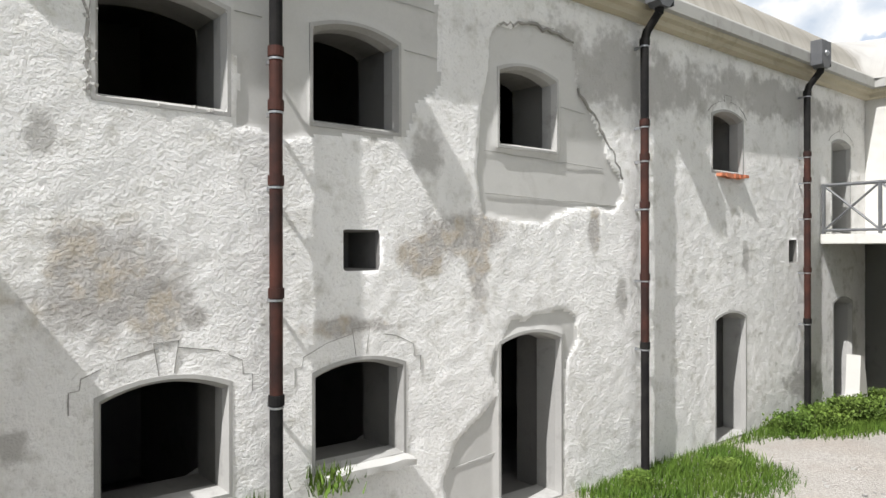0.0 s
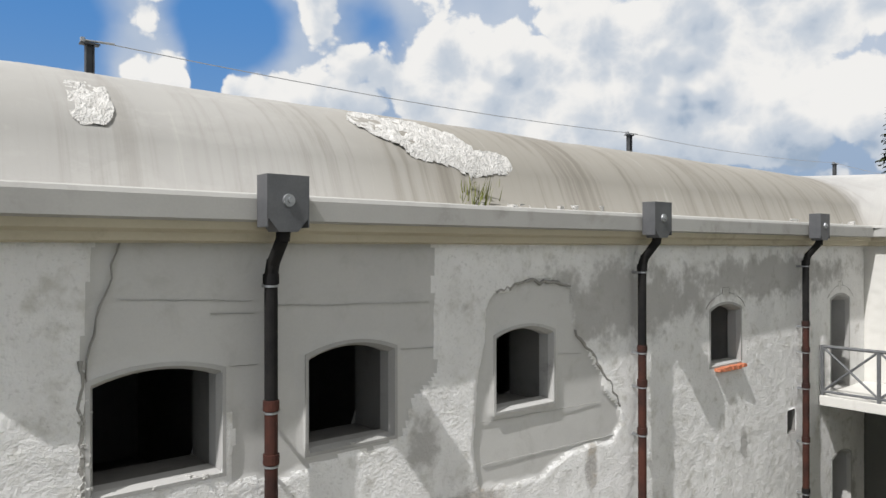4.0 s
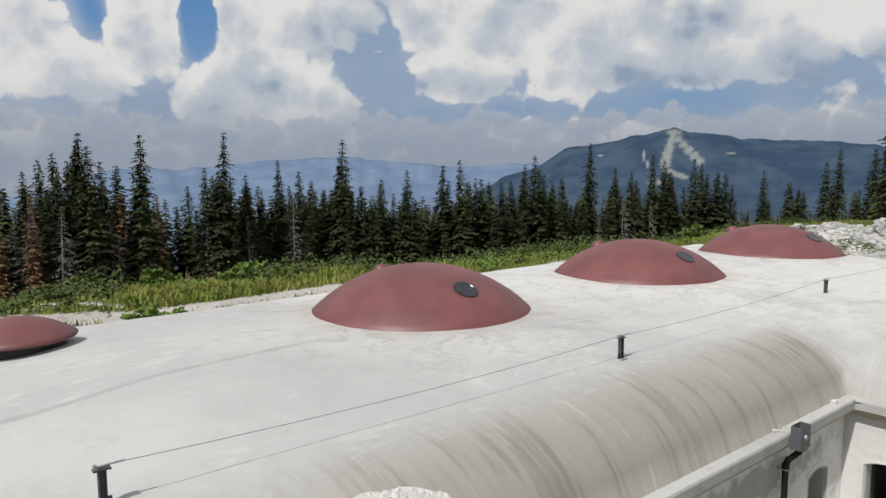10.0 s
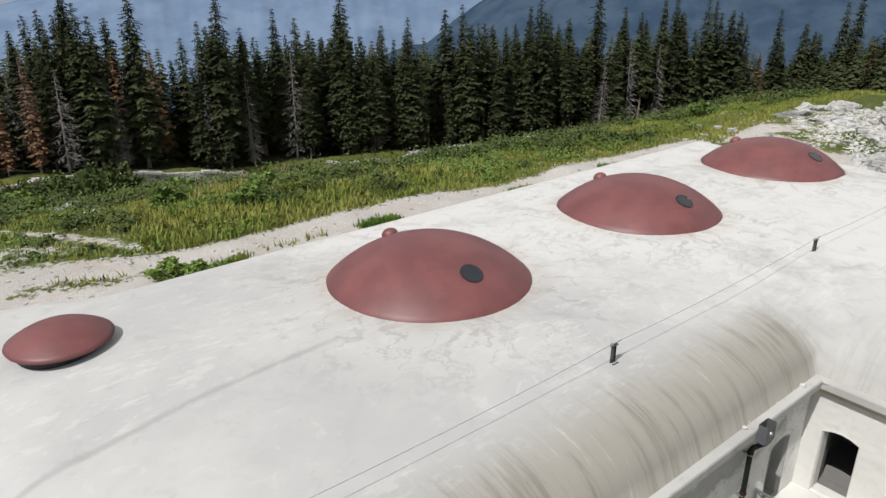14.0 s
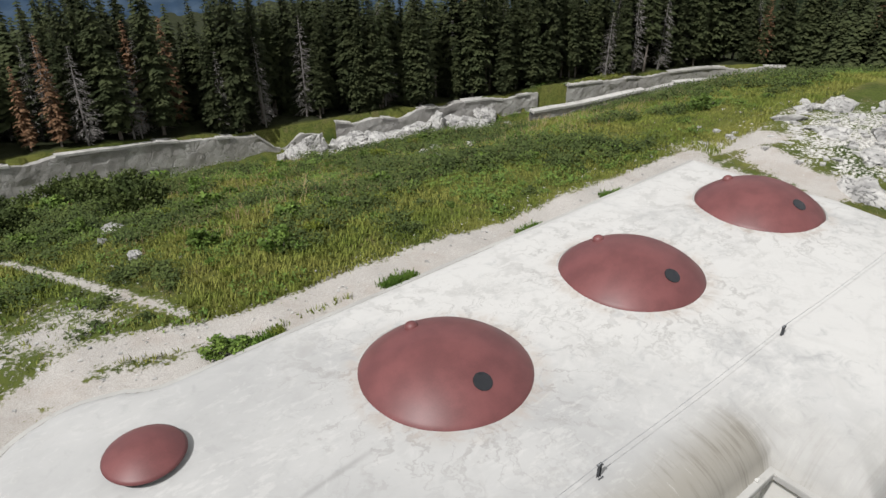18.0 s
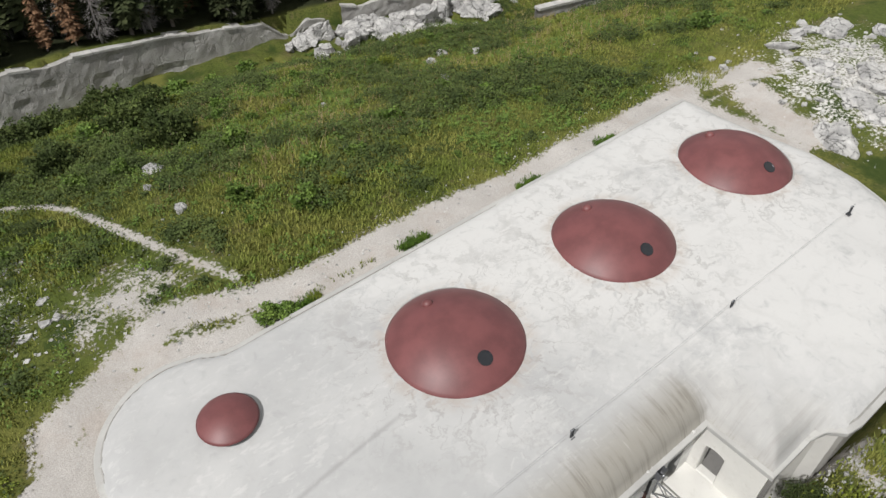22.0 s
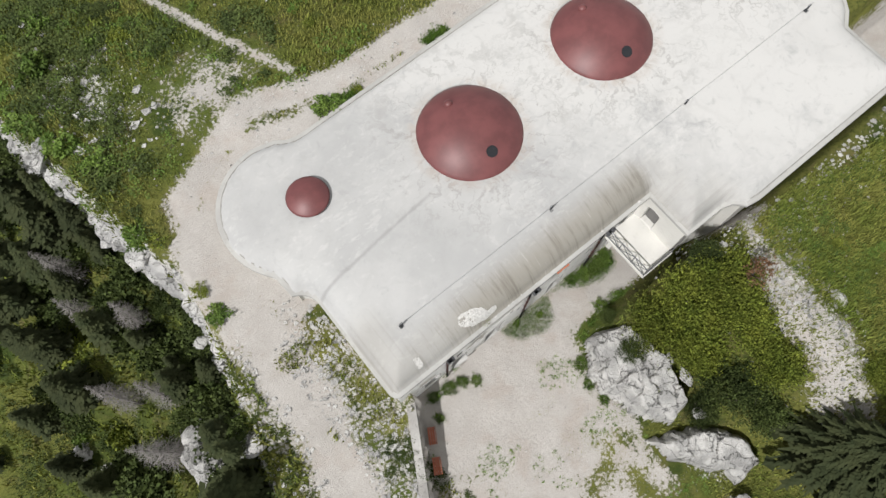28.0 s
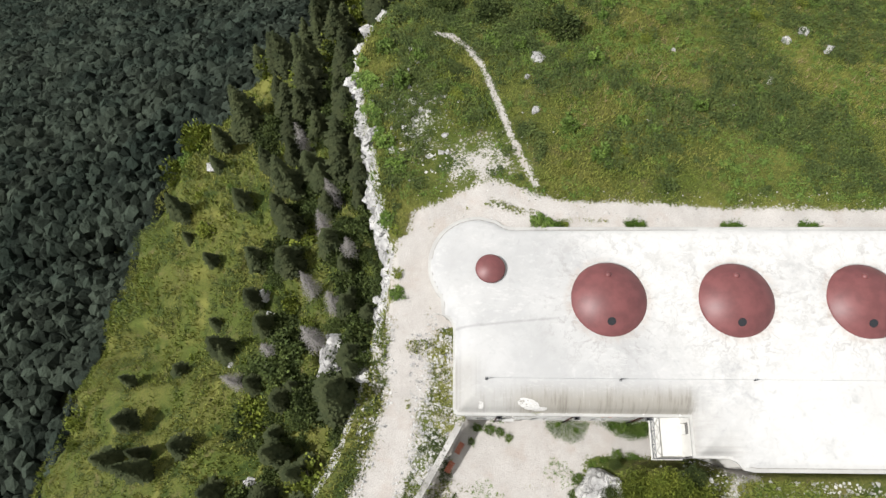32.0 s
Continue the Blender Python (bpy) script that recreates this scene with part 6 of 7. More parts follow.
for poly, top in (([(41.7, 19.8), (43.0, 17.8), (41.9, 17.2), (41.0, 17.8), (40.6, 19.1)], 8.0), ([(45.8, 18.5), (47.9, 17.4), (46.0, 16.2), (44.2, 16.8), (44.3, 17.7)], 8.3), ([(38.7, 14.6), (41.0, 13.3), (39.6, 11.6), (37.8, 11.0), (37.3, 12.5)], 7.9), ([(44.9, 15.7), (46.9, 14.6), (42.3, 12.6), (41.7, 13.6), (42.5, 14.9)], 8.2)):
    outcrop(poly, 7.0, top, 17 + int(poly[0][0]), "flat pale limestone slab in the broken ground")["group"] = "broken limestone blocks"
for x, y, s, tall, z in ((13.2, -2.9, 0.6, 1.0, 2.4), (13.0, -1.6, 0.45, 0.8, 2.4), (12.6, -5.0, 0.5, 0.8, 1.6), (11.2, -10.0, 0.7, 0.6, 0.6), (20.6, -4.4, 0.6, 0.5, level(20.6, -4.4))):
    rock(x, y, s, None, 0.2, tall, label="grey limestone block lying by the outcrop", group="yard outcrop", z=z)
# broken ground east of the roof
for k in range(26):
    a, q = rng.uniform(0, 6.28), rng.random() ** 0.6
    x, y = 46.5 + 7 * q * math.cos(a), 14.5 + 8 * q * math.sin(a)
    if x > 39.5:
        rock(x, y, rng.uniform(0.45, 1.4), None, 0.3, rng.uniform(0.4, 0.8), label="angular pale limestone block in the broken ground", group="broken limestone blocks")
# ruined ditch
for k in range(70):
    u = rng.random()
    x, y = 30 + 27 * u + rng.uniform(-1, 1), 65.0 - 3.0 * u - abs(rng.gauss(0, 2.6))
    big = 0.5 + 1.9 * rng.random() ** 2
    rock(x, y, big, None, 0.15, rng.uniform(0.8, 1.3), label="shattered concrete and limestone block in the ditch", group="ditch rubble")


def ruined_wall(line, height, thick, seed, label, crumbling=0.1):
    """A broken wall along a line of (x, y, top): its top falls and crumbles, its face is scarred."""
    t = thing("ditch_wall", label, "wall", "ditch walls")
    pts = []
    for (x1, y1, z1), (x2, y2, z2) in zip(line, line[1:]):
        n = max(1, int(math.hypot(x2 - x1, y2 - y1) / 0.45))
        pts += [(x1 + (x2 - x1) * k / n, y1 + (y2 - y1) * k / n, z1 + (z2 - z1) * k / n) for k in range(n)]
    pts.append(line[-1])
    n, rows_ = len(pts), 9
    bm, prev, tops = bmesh.new(), None, []
    for i, (x, y, z) in enumerate(pts):
        a, c = pts[max(0, i - 1)], pts[min(n - 1, i + 1)]
        d = Vector((c[0] - a[0], c[1] - a[1], 0)).normalized()
        s = Vector((-d.y, d.x, 0))
        fall = max(0.0, noise.noise(Vector((i * 0.09, seed, 0)))) * height * crumbling * 2 + noise.noise(Vector((i * 0.7, seed, 3))) * 0.07
        top = z - fall
        tops.append(top)
        col = []
        for k in range(rows_):
            zz = z - height + (top - z + height) * k / (rows_ - 1)
            q = Vector((x, y, zz))
            bite = max(0.0, noise.noise(Vector((x * 0.5, zz * 0.8, seed)))- 0.2) * 0.45 + noise.noise(Vector((x * 2.1, zz * 2.1, seed))) * 0.06
            col.append(bm.verts.new(q + s * bite))
        back = Vector((x, y, top)) + s * thick
        col += [bm.verts.new(back + Vector((0, 0, 0.03))), bm.verts.new((back.x, back.y, z - height))]
        if prev:
            for k in range(len(col) - 1):
                bm.faces.new((prev[k], prev[k + 1], col[k + 1], col[k]))
        prev = col
    bmesh.ops.recalc_face_normals(bm, faces=bm.faces)
    part("wall_body", bm, "ruin", t)
    for k in range(0, n - 4, 4):
        if noise.noise(Vector((k * 0.09, seed, 0))) < 0.05:
            (x1, y1, _), (x2, y2, _) = pts[k], pts[k + 4]
            d = Vector((x2 - x1, y2 - y1, 0)).normalized()
            s = Vector((-d.y, d.x, 0))
            e = d * 0.02
            a, b = Vector((x1, y1, tops[k])) + e, Vector((x2, y2, tops[k + 4])) - e
            base = [a - s * 0.12, b - s * 0.12, b + s * (thick + 0.1), a + s * (thick + 0.1)]
            bm = bmesh.new()
            lo = [bm.verts.new(v + Vector((0, 0, -0.06))) for v in base]
            hi = [bm.verts.new(v + Vector((0, 0, 0.17))) for v in base]
            bm.faces.new(hi)
            for j in range(4):
                bm.faces.new((lo[j], lo[(j + 1) % 4], hi[(j + 1) % 4], hi[j]))
            bmesh.ops.recalc_face_normals(bm, faces=bm.faces)
            part("coping_stone", bm, "coping", t, "pale coping slab")
    return t


ruined_wall([q for q in CSCARP if q[0] < 30], 5.2, 0.9, 3, "long cracked grey concrete ditch wall under the spruces", crumbling=0.10)
ruined_wall([(37, 65.4, -2.6), (44, 64.4, -3.2), (50, 63.7, -2.9), (57, 62.6, -3.4), (64, 60.6, -3.4)], 3.4, 1.0, 15, "broken stretch of the ditch wall above the rubble", crumbling=0.3)
ruined_wall([(28, 66.5, -2.3), (32.5, 66.0, -3.0), (35, 65.6, -3.6)], 3.2, 1.2, 5, "collapsed end of the grey ditch wall", crumbling=0.5)
ruined_wall([(x, y, level(x, y - 0.8) + 0.7) for x, y in ((44.8, 43.1), (50.5, 42.2), (56, 41.0), (62.5, 39.4), (69, 37.8))], 1.8, 0.55, 8, "low pale concrete parapet along the ditch", crumbling=0.05)
ruined_wall([q for q in CSCARP if q[0] > 60], 3.6, 0.8, 9, "grey concrete ditch wall bending round at the wood's edge", crumbling=0.08)


# ---- shrubs ----
def leaf_mesh(seed, n, size, shape=(1, 1, 0.8), up=0.0):
    """A crown of leafy branch ends, each a dense tuft of small bent leaves, with dark gaps between."""
    r = random.Random(seed)
    verts, faces = [], []
    per = 12 if n < 600 else 30
    for c in range(max(6, n // per)):
        a, e = r.uniform(0, 6.283), r.uniform(-0.2, 1.0)
        k = r.uniform(0.5, 1.0) * r.choice((0.8, 1.0, 1.12))
        ce = math.sqrt(max(0, 1 - e * e))
        cx, cy, cz = shape[0] * k * ce * math.cos(a), shape[1] * k * ce * math.sin(a), shape[2] * k * e
        wide = r.uniform(0.06, 0.14)
        for _ in range(per):
            q = r.random()
            x, y, z = cx * (0.75 + 0.3 * q) + r.gauss(0, wide), cy * (0.75 + 0.3 * q) + r.gauss(0, wide), cz * (0.8 + 0.25 * q) + r.gauss(0, wide * 0.7) + 0.25
            d = Vector((r.gauss(0, 0.8) + cx, r.gauss(0, 0.8) + cy, r.gauss(0, 0.6) + up + 0.3)).normalized()
            s = d.cross(Vector((r.gauss(0, 1), r.gauss(0, 1), r.gauss(0, 1)))).normalized()
            L, W = size * r.uniform(0.7, 1.3), size * 0.42 * r.uniform(0.7, 1.3)
            p = Vector((x, y, z))
            o = len(verts)
            verts.extend([tuple(p), tuple(p + d * L * 0.5 + s * W), tuple(p + d * L), tuple(p + d * L * 0.5 - s * W)])
            faces.append((o, o + 1, o + 2, o + 3))
    me = bpy.data.meshes.new("foliage")
    me.from_pydata(verts, [], faces)
    return me


def shrub(name, seed, n, size, mat, label, category="shrub", shape=(1, 1, 0.8), up=0.0, group="meadow shrubs"):
    t = thing(name, label, category, group, at=(0, 0, -60))
    bm = bmesh.new()
    r = random.Random(seed)
    for k in range(6):
        a = r.uniform(0, 6.283)
        rod((0, 0, -0.2), (0.55 * math.cos(a) * shape[0], 0.55 * math.sin(a) * shape[1], 0.3 + 0.45 * shape[2]), 0.03, 5, bm, 0.012)
    part("stems", bm, "bark", t)
    me = leaf_mesh(seed, n, size, shape, up)
    me.materials.append(M[mat])
    f = new("foliage", me)
    f.parent = t
    return t


rng = random.Random(31)
SH = [shrub("shrub", 1, 900, 0.20, "leaf", "dense green shrub in the meadow"), shrub("shrub", 2, 700, 0.24, "leaf", "dense green shrub in the meadow", shape=(1.2, 0.9, 0.55)),
      shrub("shrub", 3, 1000, 0.16, "pine", "yellow-green dwarf pine bush", shape=(1, 1, 0.6), up=1.0)]
THICK = shrub("thicket", 5, 2600, 0.13, "thicket", "dark green thicket below the cliff", group="thickets on the slope", shape=(1, 1, 0.85), up=0.6)
spots_ = [(1.5, 52, 2.0), (-1.5, 45, 1.4), (2.5, 43.5, 1.5), (8, 47, 1.7), (10.5, 49, 1.3), (-0.5, 33.5, 0.7), (6.0, 21.15, 0.7), (6.9, 21.1, 0.5), (8.3, 20.95, 0.35), (9.5, 41.8, 1.9), (-5.5, 26, 0.9), (-6.6, 28.5, 0.9), (-6.4, 21.5, 0.6), (-5.6, 35, 1.1), (-4, 38, 0.9), (-7, 39, 1.0)]
while len(spots_) < 150:
    x, y = rng.uniform(-4, 66), rng.uniform(25, 63)
    if nearest(np.array(x), np.array(y), LANE, False)[0] > 1.5 and noise.noise(Vector((x * 0.09, y * 0.09, 4))) > -0.15 and (x > 8 or y > 33):
        spots_.append((x, y, 0.25 + 0.95 * rng.random() ** 2.6))
spots_ += [(rng.uniform(-3, 25), rng.uniform(57.5, 64.5), rng.uniform(0.7, 1.5)) for _ in range(26)] + [(0, 55, 1.7), (5, 56, 1.6), (9, 55.5, 1.9), (-3, 50, 1.5), (12.5, 57, 1.4), (-4, 54, 1.4), (3, 53.5, 1.5), (14, 54, 1.2), (6.5, 51, 1.3)]
for k, (x, y, s) in enumerate(spots_):
    dark = s >= 1.25 and x < 16
    o = copy_thing(THICK if dark else SH[k % 3 if s < 0.9 else k % 2], pose(x, y, level(x, y), 0, 0, rng.uniform(0, 360)))
    o.scale = (s, s, s * rng.uniform(0.7, 1.0))
for k in range(150):
    d = rng.uniform(0.5, 42) if k % 3 == 0 else 0.5 + 13 * rng.random()
    y = rng.uniform(-4, 64)
    x = float(np.interp(y, [p[1] for p in EDGE], [p[0] for p in EDGE])) - d
    if d > 13 and noise.noise(Vector((x * 0.09, y * 0.09, 2))) < 0.0:
        continue
    s = rng.uniform(0.7, 2.3) * (1 if d < 14 else 0.8)
    o = copy_thing((THICK if k % 3 else SH[2]) if d < 14 or k % 2 else SH[k % 3], pose(x, y, level(x, y), 0, 0, rng.uniform(0, 360)))
    o.scale = (s, s * rng.uniform(0.8, 1.2), s * rng.uniform(0.7, 1.1))
for k in range(46):
    y = rng.uniform(3, 46)
    x = float(np.interp(y, [p[1] for p in EDGE], [p[0] for p in EDGE])) - rng.uniform(0.6, 6)
    s = rng.uniform(0.8, 1.9)
    o = copy_thing(THICK, pose(x, y, level(x, y), 0, 0, rng.uniform(0, 360)))
    o.scale = (s, s, s * rng.uniform(0.7, 1.2))
# mixed trees above the far slope
for k in range(46):
    y = rng.uniform(39, 66)
    x = rng.uniform(float(np.interp(y, [q[1] for q in CREST[::-1]], [q[0] for q in CREST[::-1]])) - 2, float(np.interp(y, [p[1] for p in EDGE], [p[0] for p in EDGE])) - 2.5)
    if k % 3 == 0:
        o = copy_thing(SH[2], pose(x, y, level(x, y), 0, 0, rng.uniform(0, 360)))
        s = rng.uniform(1.3, 2.4)
        o.scale = (s, s, s * 1.6)
        o["label"] = "yellow-green pine standing on the steep slope"
    else:
        t = plant(KINDS[(3, 0, 1)[k % 3]], x, y, rng.uniform(0.4, 0.7))
        t.scale = (t.scale.x * 1.2, t.scale.y * 1.2, t.scale.z)
# bushes on the cliff's brow
for k in range(14):
    y = rng.uniform(14, 40)
    x = float(np.interp(y, [p[1] for p in EDGE], [p[0] for p in EDGE])) + rng.uniform(-0.2, 0.8)
    s = rng.uniform(0.35, 0.8)
    o = copy_thing(SH[k % 3], pose(x, y, level(x, y), 0, 0, rng.uniform(0, 360)))
    o.scale = (s * rng.uniform(0.8, 1.7), s, s * 0.6)
    o["label"] = "low dark bush on the cliff's brow"
for k in range(24):
    x, y, s = rng.uniform(-8, 1), rng.uniform(33, 46), rng.uniform(0.35, 0.95)
    if nearest(np.array(x), np.array(y), LANE, False)[0] > 0.9:
        o = copy_thing(THICK, pose(x, y, level(x, y) - 0.1, 0, 0, rng.uniform(0, 360)))
        o.scale = (s * rng.uniform(1.0, 1.7), s, s * 0.55)
        o["label"] = "low dark scrub on top of the cliff"
for k in range(16):
    x, y, s = rng.uniform(23, 44), rng.uniform(-11, 0), rng.uniform(0.2, 0.5)
    o = copy_thing(SH[k % 3], pose(x, y, level(x, y), 0, 0, rng.uniform(0, 360)))
    o.scale = (s * 1.3, s, s * 0.8)
# dwarf pines and spruces on the bank beside the yard
BANK = [shrub("shrub", 21, 9000, 0.065, "thicket", "dense dark green bush on the bank", group="bank bushes", shape=(1, 1, 0.8), up=0.5), None, shrub("mountain_pine", 22, 11000, 0.065, "pine", "bushy yellow-green mountain pine on the bank", "dwarf pine", shape=(1, 1, 0.65), up=1.0, group="bank bushes")]
for x, y, s, h, k in ((13.6, 0.5, 1.7, 3.0, 2), (15.3, 0.5, 1.7, 2.9, 2), (14.6, -0.9, 1.9, 3.1, 2), (16.5, -0.2, 1.7, 2.8, 2), (16.4, -2.1, 1.7, 2.6, 2), (14.4, -2.4, 1.5, 2.7, 2), (14.4, -4.6, 1.7, 2.8, 0), (12.9, -4.9, 1.0, 2.4, 0), (16.4, -5.0, 1.6, 2.2, 2), (15.0, -6.8, 1.5, 2.4, 0),
                      (11.9, 0.1, 0.9, 0.9, 0), (11.5, -2.4, 0.7, 0.4, 2), (12.6, 2.4, 0.6, 0.8, 0), (19.6, -8.6, 1.1, 1.1, 2), (20.6, -10.6, 1.3, 1.2, 2), (16.8, 1.4, 1.0, 1.2, 0)):
    o = copy_thing(BANK[k], pose(x, y, max(level(x, y) - 0.1, 2.2 if 11 < x < 12.2 else -9), 0, 0, rng.uniform(0, 360)))
    o.scale = (s, s, h)
BROAD = spruce("spruce_tree", 31, 9.5, 4.2, "broad dark green spruce on the bank", mat="needle", bare=0.03, fine=0.34, sparse=1.15)
BROAD.location = (16.3, -10.8, level(16.3, -10.8))
for x, y, s in ((19.2, -16.0, 0.9), (13.0, -15.0, 0.8)):
    plant(BROAD, x, y, s)
BROWN = shrub("dead_bush", 9, 420, 0.12, "brownneedle", "withered brown dwarf pine beside the green one", "dead bush", shape=(1, 0.8, 0.6), up=0.6, group="")
o = copy_thing(BROWN, pose(17.3, -0.7, level(17.3, -0.7) + 1.6, 0, 0, 40))
o.scale = (1.0, 1.0, 1.4)

# weeds along the foot of the front, by the balcony and on the benches' side
WEED = shrub("weeds", 7, 1800, 0.10, "leaf", "lush green weeds at the foot of the wall", "weeds", shape=(1, 0.8, 0.4), up=1.2, group="weeds along the wall")
for x, y, s in ((8.2, 5.75, 0.3), (9.7, 5.3, 0.3), (12.8, 5.7, 0.5), (13.6, 5.5, 0.6), (14.4, 5.4, 0.65), (15.1, 5.3, 0.6), (15.5, 5.75, 0.4), (13.0, 3.2, 0.7), (14.2, 2.9, 0.8), (12.0, 2.6, 0.7), (11.0, 2.3, 0.6),
                (15.0, 2.6, 0.7), (16.8, 5.6, 0.45), (2.4, 5.3, 0.6), (3.3, 5.1, 0.5), (4.0, 4.6, 0.45), (9.6, 1.4, 0.6), (9.2, 0.2, 0.5), (9.3, -1.0, 0.5), (0.9, 4.3, 0.4), (1.4, 5.4, 0.5)):
    o = copy_thing(WEED, pose(x, y, YARD - 0.02, 0, 0, rng.uniform(0, 360)))
    o.scale = (s, s, s * 0.9)


# ---- grass, stones ----
def grass(name, places, material, label, seed, h=0.35, w=0.035):
    r = np.random.RandomState(seed)
    P = np.repeat(np.array(places), 4, 0)
    n = len(P)
    a, lean = r.rand(n) * 6.283, r.uniform(0.1, 0.75, n)
    hh = h * r.uniform(0.5, 1.3, n) * P[:, 3]
    b = P[:, :3] + np.stack([r.normal(0, 0.10, n), r.normal(0, 0.10, n), np.full(n, -0.03)], -1)
    side = np.stack([-np.sin(a), np.cos(a), np.zeros(n)], -1) * (w * P[:, 3] * r.uniform(0.7, 1.5, n))[:, None]
    tip = b + np.stack([np.cos(a) * lean * hh, np.sin(a) * lean * hh, hh], -1)
    V = np.stack([b - side, b + side, tip], 1).reshape(-1, 3)
    me = bpy.data.meshes.new(name)
    me.from_pydata(V.tolist(), [], np.arange(3 * n).reshape(-1, 3).tolist())
    me.materials.append(M[material])
    return tagged(new(name, me), label, "grass", kind="stuff")


r = np.random.RandomState(9)


def meadow(n, x0, x1, y0, y1, seed):
    X, Y = r.uniform(x0, x1, n), r.uniform(y0, y1, n)
    Z, d, over = ground_height(X, Y)
    road, _, _ = nearest(X, Y, ROAD, False)
    lane, _, _ = nearest(X, Y, LANE, False)
    fort = inside(X, Y, RIM)
    bare = np.hypot((X - 1.5) / 5.5, (Y - 26.5) / 4.0) < 0.9
    nz = grid_noise(X, Y, 0.12, 71)
    df, _, _ = nearest(X, Y, RIM)
    ok = ~fort & (df > np.where((X > 8.5) & (X < 26), 0.5, 1.6)) & (road > np.where(Y > 20, 0.8, 1.9)) & (lane > 0.4) & ~(bare & (r.rand(n) < 0.8)) & (over <= 0) & (np.hypot((X - 47) / 6.5, (Y - 15) / 7.5) > 0.9)
    return [(a, b, c, s) for a, b, c, s in zip(X[ok], Y[ok], Z[ok], (0.75 + 0.9 * (nz + 0.4))[ok])]


def herbs(name, places, material, label, seed, size=0.09, per=22):
    """Low leafy herbs growing in clumps, in one mesh."""
    r = np.random.RandomState(seed)
    P = np.repeat(np.array(places), per, 0)
    n = len(P)
    q = r.normal(0, 1, (n, 3)) * np.array([0.30, 0.30, 0.13]) * P[:, 3:4]
    b = P[:, :3] + q * np.array([1, 1, 0]) + np.array([0, 0, 1.0]) * (np.abs(q[:, 2:3]) + 0.22 * P[:, 3:4] * np.exp(-(q[:, 0:1] ** 2 + q[:, 1:2] ** 2) / (0.16 * P[:, 3:4] ** 2)))
    a, e = r.rand(n) * 6.283, r.uniform(-0.2, 0.9, n)
    d = np.stack([np.cos(a) * np.cos(e), np.sin(a) * np.cos(e), np.sin(e)], -1) * (size * r.uniform(0.7, 1.5, n))[:, None]
    s = np.stack([-np.sin(a), np.cos(a), r.normal(0, 0.4, n)], -1) * (size * 0.42 * r.uniform(0.7, 1.4, n))[:, None]
    V = np.stack([b, b + d * 0.5 + s, b + d, b + d * 0.5 - s], 1).reshape(-1, 3)
    me = bpy.data.meshes.new(name)
    me.from_pydata(V.tolist(), [], np.arange(4 * n).reshape(-1, 4).tolist())
    me.materials.append(M[material])
    return tagged(new(name, me), label, "herbs", kind="stuff")


def clumped(places, scale, cut, seed, s0, s1):
    """Those of the places that lie in noisy patches, with sizes."""
    P = np.array(places)
    nz = grid_noise(P[:, 0], P[:, 1], scale, seed)
    ok = nz > cut
    size = s0 + (s1 - s0) * r.rand(len(P)) ** 2
    return [(a, b, c, q) for (a, b, c, _), q in zip(P[ok], size[ok])]


herbs("herbs", clumped(meadow(9000, -9, 74, 24, 60, 7), 0.22, 0.0, 81, 0.5, 2.2), "thicket", "dark green leafy herbs in the meadow", 21, 0.13, 60)
herbs("herbs", clumped(meadow(6000, -9, 70, 23, 62, 8), 0.3, 0.0, 85, 0.4, 1.3), "leaf", "bright green leafy herbs in the meadow", 22, 0.11, 34)
herbs("herbs", clumped(meadow(2600, 20, 46, -12, 1.2, 9), 0.4, -0.1, 87, 0.3, 0.9), "leaf", "green herbs in front of the far wing", 23, 0.08)
herbs("herbs", clumped(meadow(4000, -45, -5, -6, 46, 10), 0.25, 0.0, 88, 0.5, 1.8), "thicket", "dark herbs on the steep slope", 24, 0.12)
herbs("herbs", [q for q in clumped(meadow(7000, -7.5, 0.5, -8, 13, 11), 0.7, 0.02, 89, 0.15, 0.55) if nearest(np.array(q[0]), np.array(q[1]), ROAD, False)[0] > 1.3], "thicket", "tufts of weeds among the rubble beside the road", 25, 0.06, 14)
herbs("herbs", clumped(meadow(2500, -1, 11, -10, 3, 12), 0.5, 0.08, 91, 0.1, 0.4), "leaf", "small weeds in the gravel yard", 26, 0.05, 10)
grass("grass", meadow(110000, -9, 78, 21, 60, 1), "blade", "long green meadow grass behind the fort", 1, 0.21, 0.026)
grass("grass", meadow(30000, 20, 46, -12, 1.2, 2), "blade", "green grass in front of the fort's far wing", 2, 0.35, 0.04)
grass("grass", meadow(26000, -60, -6, -6, 52, 3), "blade", "pale green grass on the steep slope", 3, 0.45, 0.05)
grass("grass", meadow(9000, 10.5, 24, -18, 2, 5), "blade", "short grass on the stony bank", 9, 0.2, 0.03)
grass("grass", [q for q in meadow(3500, -3, 11, -11, 1, 6) if noise.noise(Vector((q[0] * 0.35, q[1] * 0.35, 3))) > 0.1], "blade", "sparse low weeds in the gravel yard", 10, 0.07, 0.02)
grass("dry_grass", meadow(2600, 6, 62, 30, 58, 4), "straw", "dry brown seed heads among the meadow grass", 4, 0.5, 0.012)
X, Y = r.uniform(7.2, 16.0, 9000), r.uniform(4.1, 6.02, 9000)
edge = np.interp(X, [7.2, 8, 9.5, 10.3, 10.9, 11.9, 13, 14.5, 15.6, 16], [5.6, 4.7, 4.3, 4.7, 6.0, 5.9, 5.0, 4.6, 4.8, 5.5])
ok = Y > edge + r.normal(0, 0.12, len(X))
grass("grass", [(a, b, YARD, 1.0) for a, b in zip(X[ok], Y[ok])], "yardgrass", "lush bright grass along the foot of the front wall", 5, 0.15, 0.010)
X = r.uniform(7, 34, 5000)
Y = 20.75 + np.abs(r.normal(0, 0.22, 5000))
Z, _, _ = ground_height(X, Y)
